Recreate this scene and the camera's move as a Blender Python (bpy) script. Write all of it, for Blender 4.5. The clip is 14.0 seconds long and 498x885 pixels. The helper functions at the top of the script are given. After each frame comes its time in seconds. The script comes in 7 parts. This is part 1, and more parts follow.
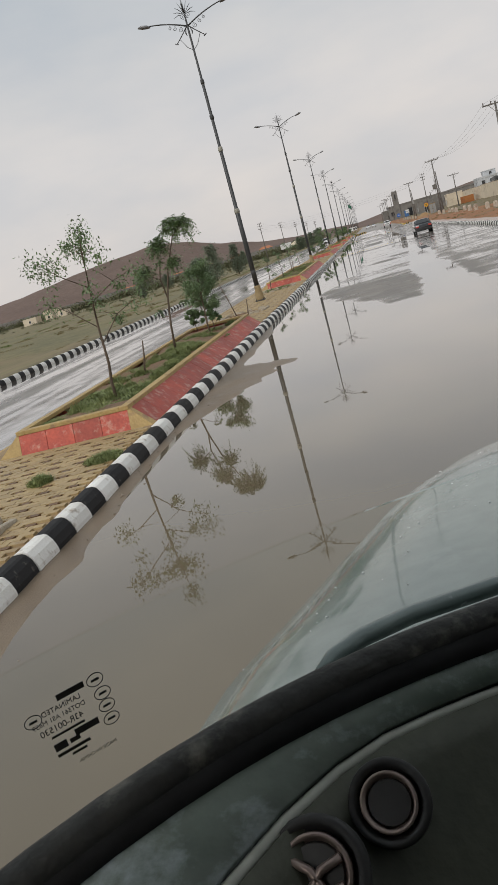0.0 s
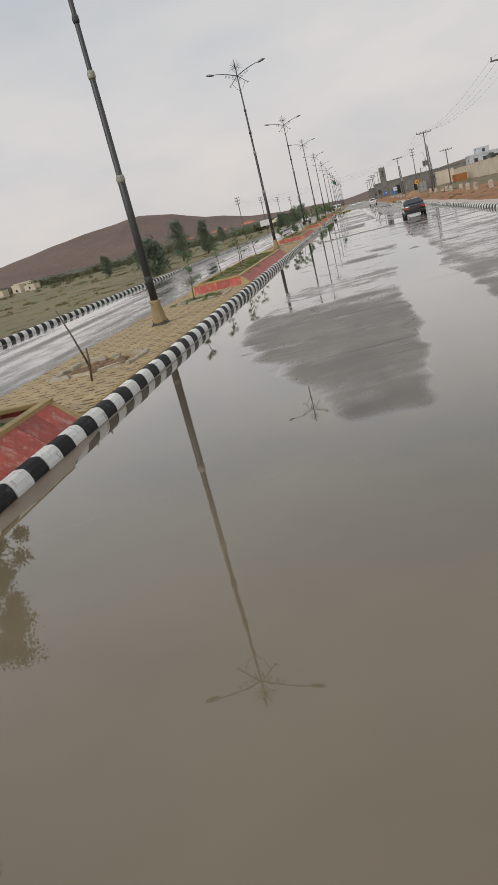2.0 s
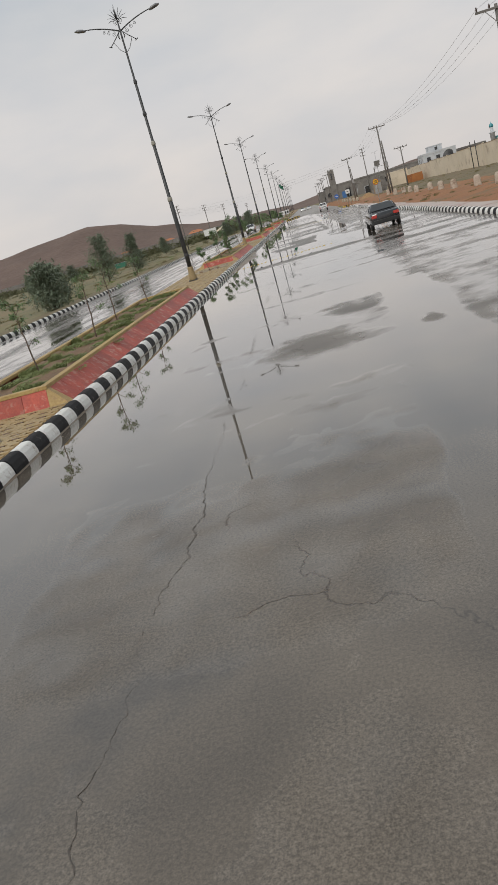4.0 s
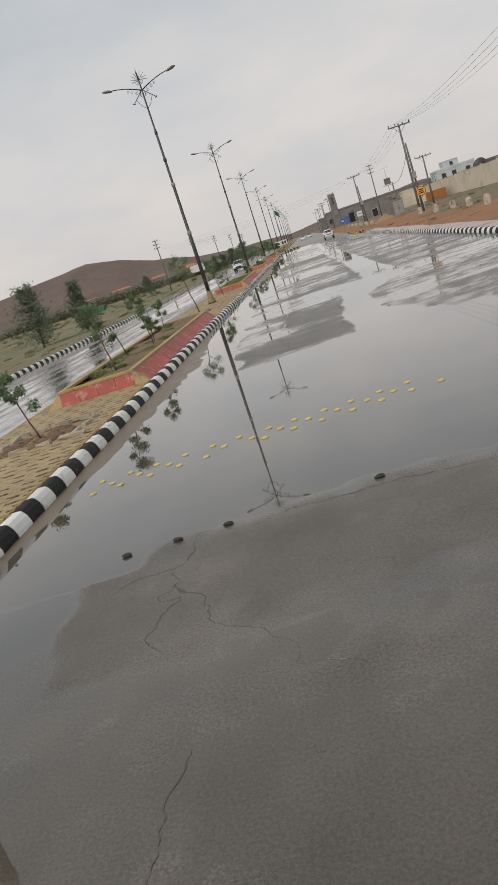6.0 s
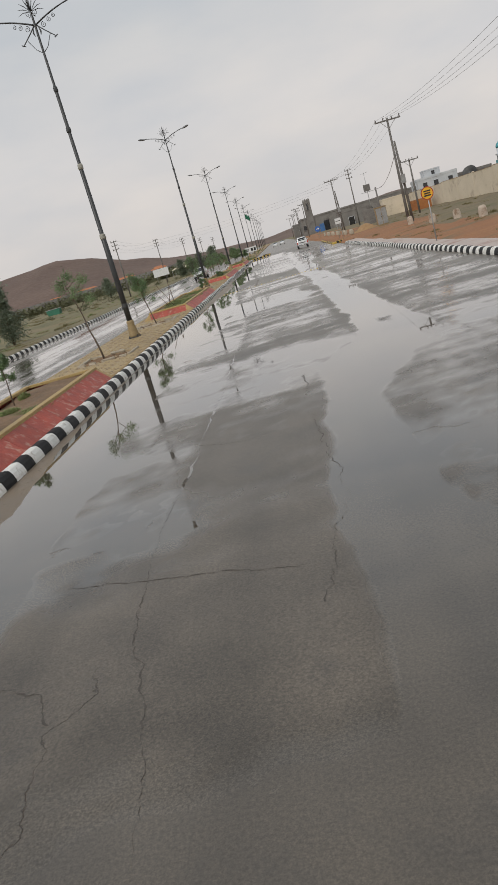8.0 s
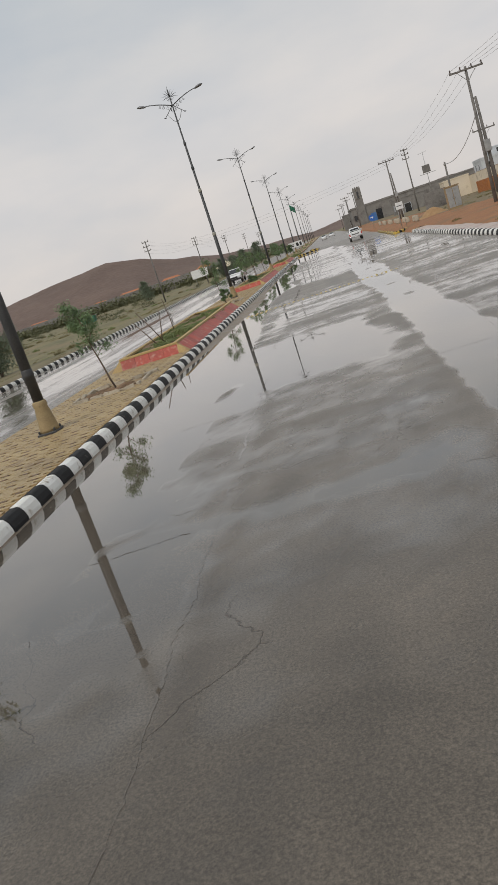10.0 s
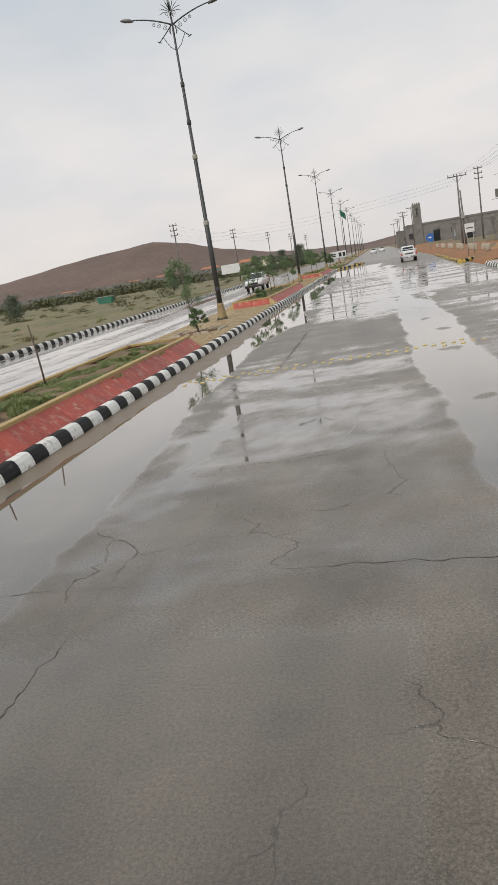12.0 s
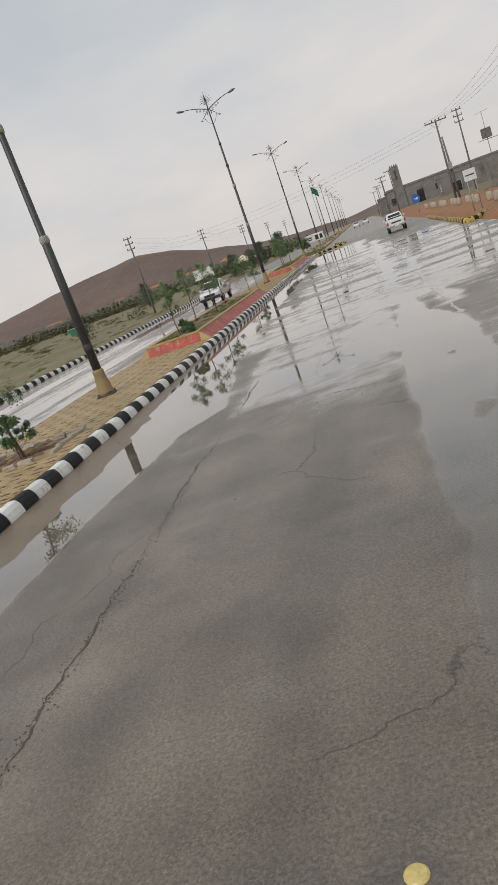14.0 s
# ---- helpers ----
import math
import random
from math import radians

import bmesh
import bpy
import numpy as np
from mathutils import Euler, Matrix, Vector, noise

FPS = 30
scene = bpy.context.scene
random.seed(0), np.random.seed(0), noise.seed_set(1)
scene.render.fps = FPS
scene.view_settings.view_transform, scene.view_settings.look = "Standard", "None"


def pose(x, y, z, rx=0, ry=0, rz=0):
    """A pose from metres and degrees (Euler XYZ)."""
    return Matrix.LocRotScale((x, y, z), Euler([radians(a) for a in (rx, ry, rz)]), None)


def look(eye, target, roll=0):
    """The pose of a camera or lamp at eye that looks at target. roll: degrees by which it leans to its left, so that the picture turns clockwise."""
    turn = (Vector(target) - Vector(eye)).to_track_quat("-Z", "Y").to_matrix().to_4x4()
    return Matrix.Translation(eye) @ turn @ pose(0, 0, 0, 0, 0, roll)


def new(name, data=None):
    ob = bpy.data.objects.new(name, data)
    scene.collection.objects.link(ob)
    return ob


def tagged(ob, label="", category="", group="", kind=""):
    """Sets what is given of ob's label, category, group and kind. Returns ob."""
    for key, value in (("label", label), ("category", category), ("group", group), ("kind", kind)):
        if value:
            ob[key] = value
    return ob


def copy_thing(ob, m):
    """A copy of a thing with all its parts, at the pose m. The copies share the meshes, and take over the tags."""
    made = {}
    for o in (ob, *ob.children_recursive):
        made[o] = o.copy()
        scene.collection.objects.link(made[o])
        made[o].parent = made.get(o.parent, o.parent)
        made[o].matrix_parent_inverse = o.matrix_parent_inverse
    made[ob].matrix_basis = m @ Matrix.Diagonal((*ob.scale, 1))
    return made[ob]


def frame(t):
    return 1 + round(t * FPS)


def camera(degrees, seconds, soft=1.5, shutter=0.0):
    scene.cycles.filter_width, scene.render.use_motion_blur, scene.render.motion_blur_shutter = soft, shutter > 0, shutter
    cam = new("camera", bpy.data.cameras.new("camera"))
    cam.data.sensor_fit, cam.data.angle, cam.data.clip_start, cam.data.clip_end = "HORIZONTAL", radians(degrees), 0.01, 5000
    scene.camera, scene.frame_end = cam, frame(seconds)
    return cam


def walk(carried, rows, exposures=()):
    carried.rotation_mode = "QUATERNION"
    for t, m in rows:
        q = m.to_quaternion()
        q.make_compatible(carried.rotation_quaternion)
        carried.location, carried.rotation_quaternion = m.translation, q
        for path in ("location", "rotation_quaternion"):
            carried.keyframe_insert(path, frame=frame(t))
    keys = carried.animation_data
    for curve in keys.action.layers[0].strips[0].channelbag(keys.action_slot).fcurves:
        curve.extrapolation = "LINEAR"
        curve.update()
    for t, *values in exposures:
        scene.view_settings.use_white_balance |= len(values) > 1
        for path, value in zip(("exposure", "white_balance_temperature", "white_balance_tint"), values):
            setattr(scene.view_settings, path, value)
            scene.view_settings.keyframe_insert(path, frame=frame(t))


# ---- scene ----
import functools

cam = camera(37.41, 14.0, soft=0.8)
PATH = [
    (0.0, 3.948, -37.397, 2.458, 75.828, 15.408, 9.046),
    (0.5, 4.025, -33.93, 2.454, 75.221, 14.754, 9.043),
    (1.0, 4.378, -30.337, 2.434, 74.257, 12.469, 9.851),
    (1.5, 4.542, -26.556, 2.429, 73.009, 13.636, 7.914),
    (2.0, 4.666, -22.879, 2.431, 73.695, 13.96, 7.961),
    (2.5, 4.912, -19.303, 2.426, 73.07, 14.476, 7.387),
    (3.0, 4.951, -15.516, 2.429, 74.22, 9.202, 11.011),
    (3.5, 4.965, -11.131, 2.458, 73.024, 14.385, 4.868),
    (6.0, 4.645, 29.319, 2.556, 75.391, 17.97, 4.212),
    (6.5, 4.661, 33.292, 2.551, 75.003, 19.39, 2.826),
    (7.0, 4.71, 37.061, 2.565, 74.569, 20.651, 0.169),
    (7.5, 4.894, 40.536, 2.593, 75.314, 12.061, 2.09),
    (8.0, 5.202, 43.504, 2.63, 75.067, 15.708, 2.16),
    (10.5, 5.299, 64.973, 2.512, 75.947, 17.273, 7.178),
    (11.0, 5.426, 69.39, 2.484, 76.421, 13.177, 8.051),
    (11.5, 5.525, 73.652, 2.493, 76.721, 10.429, 9.059),
    (12.0, 5.674, 77.093, 2.481, 76.514, 9.36, 9.726),
    (12.5, 5.668, 81.006, 2.473, 76.478, 8.144, 10.95),
    (13.0, 5.783, 84.843, 2.448, 76.037, 7.38, 11.797),
    (13.5, 5.934, 88.79, 2.45, 75.716, 9.686, 11.136),
    (14.0, 6.144, 92.557, 2.459, 75.87, 19.573, 8.835),
]
walk(cam, [(t, pose(*p)) for t, *p in PATH],
     [(0.0, 0.26), (0.6, 0.28), (1.0, 0.36), (1.6, 0.32), (2.2, 0.24), (3.0, 0.45), (3.7, 0.28), (8.2, 0.25), (11.0, 0.27), (12.0, 0.48), (13.0, 0.58), (13.5, 0.54), (14.0, 0.28)])

# ---------------------------------------------------------------- sky and sun
world = bpy.data.worlds.new("overcast")
scene.world = world
world.use_nodes = True
wn, wl = world.node_tree.nodes, world.node_tree.links
wn.clear()
w_out, w_bg = wn.new("ShaderNodeOutputWorld"), wn.new("ShaderNodeBackground")
w_sky = wn.new("ShaderNodeTexSky")
w_sky.sky_type, w_sky.sun_disc = "NISHITA", False
w_sky.sun_elevation, w_sky.sun_rotation = radians(43), radians(211)
w_sky.dust_density, w_sky.air_density = 4.0, 1.0
w_dim = wn.new("ShaderNodeMix")
w_dim.data_type, w_dim.blend_type = "RGBA", "MULTIPLY"
w_dim.inputs["Factor"].default_value = 1.0
w_dim.inputs["B"].default_value = (0.07, 0.07, 0.07, 1)
wl.new(w_sky.outputs["Color"], w_dim.inputs["A"])
w_co = wn.new("ShaderNodeTexCoord")
w_sep = wn.new("ShaderNodeSeparateXYZ")
wl.new(w_co.outputs["Generated"], w_sep.inputs[0])
w_ramp = wn.new("ShaderNodeValToRGB")
w_ramp.color_ramp.elements[0].color = (0.580, 0.553, 0.533, 1)
w_ramp.color_ramp.elements[1].color = (0.455, 0.488, 0.510, 1)
w_ramp.color_ramp.elements[1].position = 0.36
mid = w_ramp.color_ramp.elements.new(0.16)
mid.color = (0.590, 0.577, 0.567, 1)
wl.new(w_sep.outputs["Z"], w_ramp.inputs["Fac"])
w_map = wn.new("ShaderNodeMapping")
w_map.inputs["Scale"].default_value = (1.0, 1.0, 2.6)
wl.new(w_co.outputs["Generated"], w_map.inputs["Vector"])
w_noise = wn.new("ShaderNodeTexNoise")
w_noise.inputs["Scale"].default_value, w_noise.inputs["Detail"].default_value = 4.2, 7.0
wl.new(w_map.outputs[0], w_noise.inputs["Vector"])
w_cl = wn.new("ShaderNodeValToRGB")
w_cl.color_ramp.elements[0].color, w_cl.color_ramp.elements[0].position = (0.92, 0.935, 0.965, 1), 0.36
w_cl.color_ramp.elements[1].color, w_cl.color_ramp.elements[1].position = (1.065, 1.035, 1.015, 1), 0.64
wl.new(w_noise.outputs["Fac"], w_cl.inputs["Fac"])
w_cloud = wn.new("ShaderNodeMix")
w_cloud.data_type, w_cloud.blend_type = "RGBA", "MULTIPLY"
w_cloud.inputs["Factor"].default_value = 1.0
wl.new(w_ramp.outputs["Color"], w_cloud.inputs["A"])
wl.new(w_cl.outputs["Color"], w_cloud.inputs["B"])
w_mix = wn.new("ShaderNodeMix")
w_mix.data_type = "RGBA"
w_mix.inputs["Factor"].default_value = 0.93
wl.new(w_dim.outputs["Result"], w_mix.inputs["A"])
wl.new(w_cloud.outputs["Result"], w_mix.inputs["B"])
wl.new(w_mix.outputs["Result"], w_bg.inputs["Color"])
w_bg.inputs["Strength"].default_value = 1.0
wl.new(w_bg.outputs[0], w_out.inputs["Surface"])

sun = new("sun", bpy.data.lights.new("sun", "SUN"))
sun.data.energy, sun.data.angle, sun.data.color = 1.25, radians(25), (1.0, 0.96, 0.90)
sun.matrix_world = look((0, 0, 50), (18, 30, 18))


# ---------------------------------------------------------------- materials
def surface(name, low, high, scale=3.0, rough=0.6, bump=0.2, metal=0.0, fine=40.0, rough_var=0.15, spec=0.5, coat=0.0,
            stain=None, stain_amount=0.0, stain_scale=1.2, vary=0.0, bump_size=0.02):
    """Two scales of noise for colour and relief, in world metres."""
    m = bpy.data.materials.new(name)
    m.use_nodes = True
    n, l = m.node_tree.nodes, m.node_tree.links
    b = n["Principled BSDF"]
    geo = n.new("ShaderNodeNewGeometry")
    big, small = n.new("ShaderNodeTexNoise"), n.new("ShaderNodeTexNoise")
    big.inputs["Scale"].default_value, big.inputs["Detail"].default_value = scale, 5
    small.inputs["Scale"].default_value, small.inputs["Detail"].default_value = fine, 3
    for t in (big, small):
        l.new(geo.outputs["Position"], t.inputs["Vector"])
    add = n.new("ShaderNodeMath")
    add.operation = "MULTIPLY_ADD"
    add.inputs[1].default_value = 0.45
    l.new(small.outputs["Fac"], add.inputs[0])
    half = n.new("ShaderNodeMath")
    half.operation = "MULTIPLY"
    half.inputs[1].default_value = 0.55
    l.new(big.outputs["Fac"], half.inputs[0])
    l.new(half.outputs[0], add.inputs[2])
    ramp = n.new("ShaderNodeValToRGB")
    ramp.color_ramp.elements[0].color, ramp.color_ramp.elements[0].position = (*low, 1), 0.34
    ramp.color_ramp.elements[1].color, ramp.color_ramp.elements[1].position = (*high, 1), 0.66
    l.new(add.outputs[0], ramp.inputs["Fac"])
    colour = ramp.outputs["Color"]
    if stain:
        st = n.new("ShaderNodeTexNoise")
        st.inputs["Scale"].default_value, st.inputs["Detail"].default_value = stain_scale, 7
        st.inputs["Roughness"].default_value = 0.65
        l.new(geo.outputs["Position"], st.inputs["Vector"])
        sr = n.new("ShaderNodeValToRGB")
        sr.color_ramp.elements[0].position = 0.62 - 0.3 * stain_amount
        sr.color_ramp.elements[1].position = 0.70 - 0.3 * stain_amount + 0.06
        l.new(st.outputs["Fac"], sr.inputs["Fac"])
        mx = n.new("ShaderNodeMix")
        mx.data_type = "RGBA"
        mx.inputs["B"].default_value = (*stain, 1)
        l.new(sr.outputs["Color"], mx.inputs["Factor"])
        l.new(colour, mx.inputs["A"])
        colour = mx.outputs["Result"]
    if vary:
        info = n.new("ShaderNodeObjectInfo")
        hs = n.new("ShaderNodeHueSaturation")
        mr = n.new("ShaderNodeMapRange")
        mr.inputs["To Min"].default_value, mr.inputs["To Max"].default_value = 1 - vary, 1 + vary
        l.new(info.outputs["Random"], mr.inputs["Value"])
        l.new(mr.outputs[0], hs.inputs["Value"])
        l.new(colour, hs.inputs["Color"])
        colour = hs.outputs["Color"]
    l.new(colour, b.inputs["Base Color"])
    rr = n.new("ShaderNodeMapRange")
    rr.inputs["To Min"].default_value, rr.inputs["To Max"].default_value = max(0.02, rough - rough_var), min(1, rough + rough_var)
    l.new(big.outputs["Fac"], rr.inputs["Value"])
    l.new(rr.outputs[0], b.inputs["Roughness"])
    b.inputs["Metallic"].default_value, b.inputs["Specular IOR Level"].default_value = metal, spec
    b.inputs["Coat Weight"].default_value = coat
    if bump:
        bp = n.new("ShaderNodeBump")
        bp.inputs["Strength"].default_value, bp.inputs["Distance"].default_value = bump, bump_size
        l.new(add.outputs[0], bp.inputs["Height"])
        l.new(bp.outputs[0], b.inputs["Normal"])
    return m


def road_material(name, covered):
    """Worn wet asphalt with long cracks and a film of water in patches, or, if covered, all under clear shallow water."""
    low, high = ((0.081, 0.067, 0.053), (0.147, 0.121, 0.093)) if covered else ((0.070, 0.058, 0.045), (0.172, 0.142, 0.110))
    m = surface(name, low, high, 0.9, 0.42, 0.45, fine=95, rough_var=0.25, spec=0.52,
                stain=(0.080, 0.069, 0.058), stain_amount=0.25, stain_scale=0.45, bump_size=0.005)
    n, l = m.node_tree.nodes, m.node_tree.links
    b = n["Principled BSDF"]
    geo = n.new("ShaderNodeNewGeometry")
    warp = n.new("ShaderNodeTexNoise")
    warp.inputs["Scale"].default_value, warp.inputs["Detail"].default_value = 1.3, 9
    l.new(geo.outputs["Position"], warp.inputs["Vector"])
    mixv = n.new("ShaderNodeVectorMath")
    mixv.operation = "MULTIPLY_ADD"
    mixv.inputs[1].default_value = (1.1, 1.1, 0)
    l.new(warp.outputs["Color"], mixv.inputs[0])
    l.new(geo.outputs["Position"], mixv.inputs[2])
    stretch = n.new("ShaderNodeVectorMath")
    stretch.operation = "MULTIPLY"
    stretch.inputs[1].default_value = (1.0, 0.55, 0.0)
    l.new(mixv.outputs[0], stretch.inputs[0])
    vor = n.new("ShaderNodeTexVoronoi")
    vor.feature = "DISTANCE_TO_EDGE"
    vor.inputs["Scale"].default_value = 0.50
    l.new(stretch.outputs[0], vor.inputs["Vector"])
    cr = n.new("ShaderNodeValToRGB")
    cr.color_ramp.elements[0].color, cr.color_ramp.elements[0].position = (0.6, 0.6, 0.6, 1), 0.0008
    cr.color_ramp.elements[1].color, cr.color_ramp.elements[1].position = (0, 0, 0, 1), 0.0034
    l.new(vor.outputs["Distance"], cr.inputs["Fac"])
    gate = n.new("ShaderNodeTexNoise")
    gate.inputs["Scale"].default_value = 0.33
    l.new(geo.outputs["Position"], gate.inputs["Vector"])
    gr = n.new("ShaderNodeValToRGB")
    gr.color_ramp.elements[0].position, gr.color_ramp.elements[1].position = 0.53, 0.58
    l.new(gate.outputs["Fac"], gr.inputs["Fac"])
    mul = n.new("ShaderNodeMath")
    mul.operation = "MULTIPLY"
    l.new(cr.outputs["Color"], mul.inputs[0])
    l.new(gr.outputs["Color"], mul.inputs[1])
    base = b.inputs["Base Color"].links[0].from_socket
    mx = n.new("ShaderNodeMix")
    mx.data_type = "RGBA"
    mx.inputs["B"].default_value = (0.030, 0.026, 0.022, 1)
    l.new(mul.outputs[0], mx.inputs["Factor"])
    l.new(base, mx.inputs["A"])
    l.new(mx.outputs["Result"], b.inputs["Base Color"])
    bp = b.inputs["Normal"].links[0].from_node
    bp2 = n.new("ShaderNodeBump")
    bp2.invert = True
    bp2.inputs["Strength"].default_value, bp2.inputs["Distance"].default_value = 0.7, 0.02
    l.new(mul.outputs[0], bp2.inputs["Height"])
    l.new(bp.outputs[0], bp2.inputs["Normal"])
    l.new(bp2.outputs[0], b.inputs["Normal"])
    # grit: light and dark stones in the binder
    grit = n.new("ShaderNodeTexNoise")
    grit.inputs["Scale"].default_value, grit.inputs["Detail"].default_value, grit.inputs["Roughness"].default_value = 42, 6, 0.8
    l.new(geo.outputs["Position"], grit.inputs["Vector"])
    gv = n.new("ShaderNodeMapRange")
    gv.inputs["From Min"].default_value, gv.inputs["From Max"].default_value = 0.39, 0.63
    gv.inputs["To Min"].default_value, gv.inputs["To Max"].default_value = (0.76, 1.25) if covered else (0.64, 1.38)
    l.new(grit.outputs["Fac"], gv.inputs["Value"])
    hs = n.new("ShaderNodeHueSaturation")
    lane = n.new("ShaderNodeVectorMath")
    lane.operation = "MULTIPLY"
    lane.inputs[1].default_value = (1.0, 0.03, 0.0)
    l.new(geo.outputs["Position"], lane.inputs[0])
    track = n.new("ShaderNodeTexNoise")
    track.inputs["Scale"].default_value, track.inputs["Detail"].default_value = 1.1, 3
    l.new(lane.outputs[0], track.inputs["Vector"])
    tv = n.new("ShaderNodeMapRange")
    tv.inputs["From Min"].default_value, tv.inputs["From Max"].default_value = 0.3, 0.7
    tv.inputs["To Min"].default_value, tv.inputs["To Max"].default_value = 0.86, 1.16
    l.new(track.outputs["Fac"], tv.inputs["Value"])
    both = n.new("ShaderNodeMath")
    both.operation = "MULTIPLY"
    l.new(gv.outputs[0], both.inputs[0])
    l.new(tv.outputs[0], both.inputs[1])
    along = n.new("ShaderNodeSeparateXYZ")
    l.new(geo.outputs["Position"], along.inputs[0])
    # base colour rises from 0.88 to 1.34 of its value over y = 62 to 92
    far_tone = n.new("ShaderNodeMapRange")
    far_tone.inputs["From Min"].default_value, far_tone.inputs["From Max"].default_value = 62.0, 92.0
    far_tone.inputs["To Min"].default_value, far_tone.inputs["To Max"].default_value = 0.88, 1.34
    l.new(along.outputs["Y"], far_tone.inputs["Value"])
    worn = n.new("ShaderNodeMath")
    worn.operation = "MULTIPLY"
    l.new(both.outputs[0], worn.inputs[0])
    start_tone = n.new("ShaderNodeMapRange")     # paler base colour before y = 2, down to normal by y = 30
    start_tone.inputs["From Min"].default_value, start_tone.inputs["From Max"].default_value = 2.0, 30.0
    start_tone.inputs["To Min"].default_value, start_tone.inputs["To Max"].default_value = 1.28, 1.0
    l.new(along.outputs["Y"], start_tone.inputs["Value"])
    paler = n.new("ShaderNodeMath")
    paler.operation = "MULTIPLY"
    l.new(far_tone.outputs[0], paler.inputs[0])
    l.new(start_tone.outputs[0], paler.inputs[1])
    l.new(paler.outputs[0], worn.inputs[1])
    l.new(worn.outputs[0], hs.inputs["Value"])
    l.new(mx.outputs["Result"], hs.inputs["Color"])
    l.new(hs.outputs["Color"], b.inputs["Base Color"])
    # water film: the lower the asphalt lies, the more its pores are filled
    film = n.new("ShaderNodeTexNoise")
    film.inputs["Scale"].default_value, film.inputs["Detail"].default_value = 1.0, 9
    fm = n.new("ShaderNodeVectorMath")
    fm.operation = "MULTIPLY"
    fm.inputs[1].default_value = (1.3, 0.9, 1.0)
    l.new(geo.outputs["Position"], fm.inputs[0])
    l.new(fm.outputs[0], film.inputs["Vector"])
    level = n.new("ShaderNodeSeparateXYZ")
    l.new(geo.outputs["Position"], level.inputs[0])
    lift = n.new("ShaderNodeMath")
    lift.operation = "MULTIPLY_ADD"
    lift.inputs[1].default_value = 0.0040
    l.new(film.outputs["Fac"], lift.inputs[0])
    l.new(level.outputs["Z"], lift.inputs[2])
    fr = n.new("ShaderNodeMapRange")
    fr.inputs["From Min"].default_value, fr.inputs["From Max"].default_value = 0.0021, 0.0058
    fr.inputs["To Min"].default_value, fr.inputs["To Max"].default_value = 0.09, 0.39
    l.new(lift.outputs[0], fr.inputs["Value"])
    l.new(fr.outputs[0], b.inputs["Roughness"])
    grain = n.new("ShaderNodeMapRange")
    grain.inputs["From Min"].default_value, grain.inputs["From Max"].default_value = 0.0022, 0.0066
    grain.inputs["To Min"].default_value, grain.inputs["To Max"].default_value = 0.08, 0.60
    l.new(lift.outputs[0], grain.inputs["Value"])
    l.new(grain.outputs[0], bp.inputs["Strength"])
    sheen = n.new("ShaderNodeMapRange")
    sheen.inputs["From Min"].default_value, sheen.inputs["From Max"].default_value = 0.0018, 0.0040
    sheen.inputs["To Min"].default_value, sheen.inputs["To Max"].default_value = 0.85, 0.0
    l.new(lift.outputs[0], sheen.inputs["Value"])
    l.new(sheen.outputs[0], b.inputs["Coat Weight"])
    b.inputs["Coat Roughness"].default_value, b.inputs["Coat IOR"].default_value = 0.10, 1.38
    if covered:
        for link in list(b.inputs["Roughness"].links) + list(b.inputs["Normal"].links):
            l.remove(link)
        b.inputs["Roughness"].default_value = 0.02
        b.inputs["IOR"].default_value = 1.45
        for link in list(b.inputs["Coat Weight"].links):
            l.remove(link)
        b.inputs["Coat Weight"].default_value, b.inputs["Coat Roughness"].default_value, b.inputs["Coat IOR"].default_value = 0.65, 0.02, 1.40
        rip = n.new("ShaderNodeBump")
        rip.inputs["Strength"].default_value, rip.inputs["Distance"].default_value = 0.06, 0.006
        l.new(warp.outputs["Fac"], rip.inputs["Height"])
        l.new(rip.outputs[0], b.inputs["Normal"])
        l.new(rip.outputs[0], b.inputs["Coat Normal"])
    return m


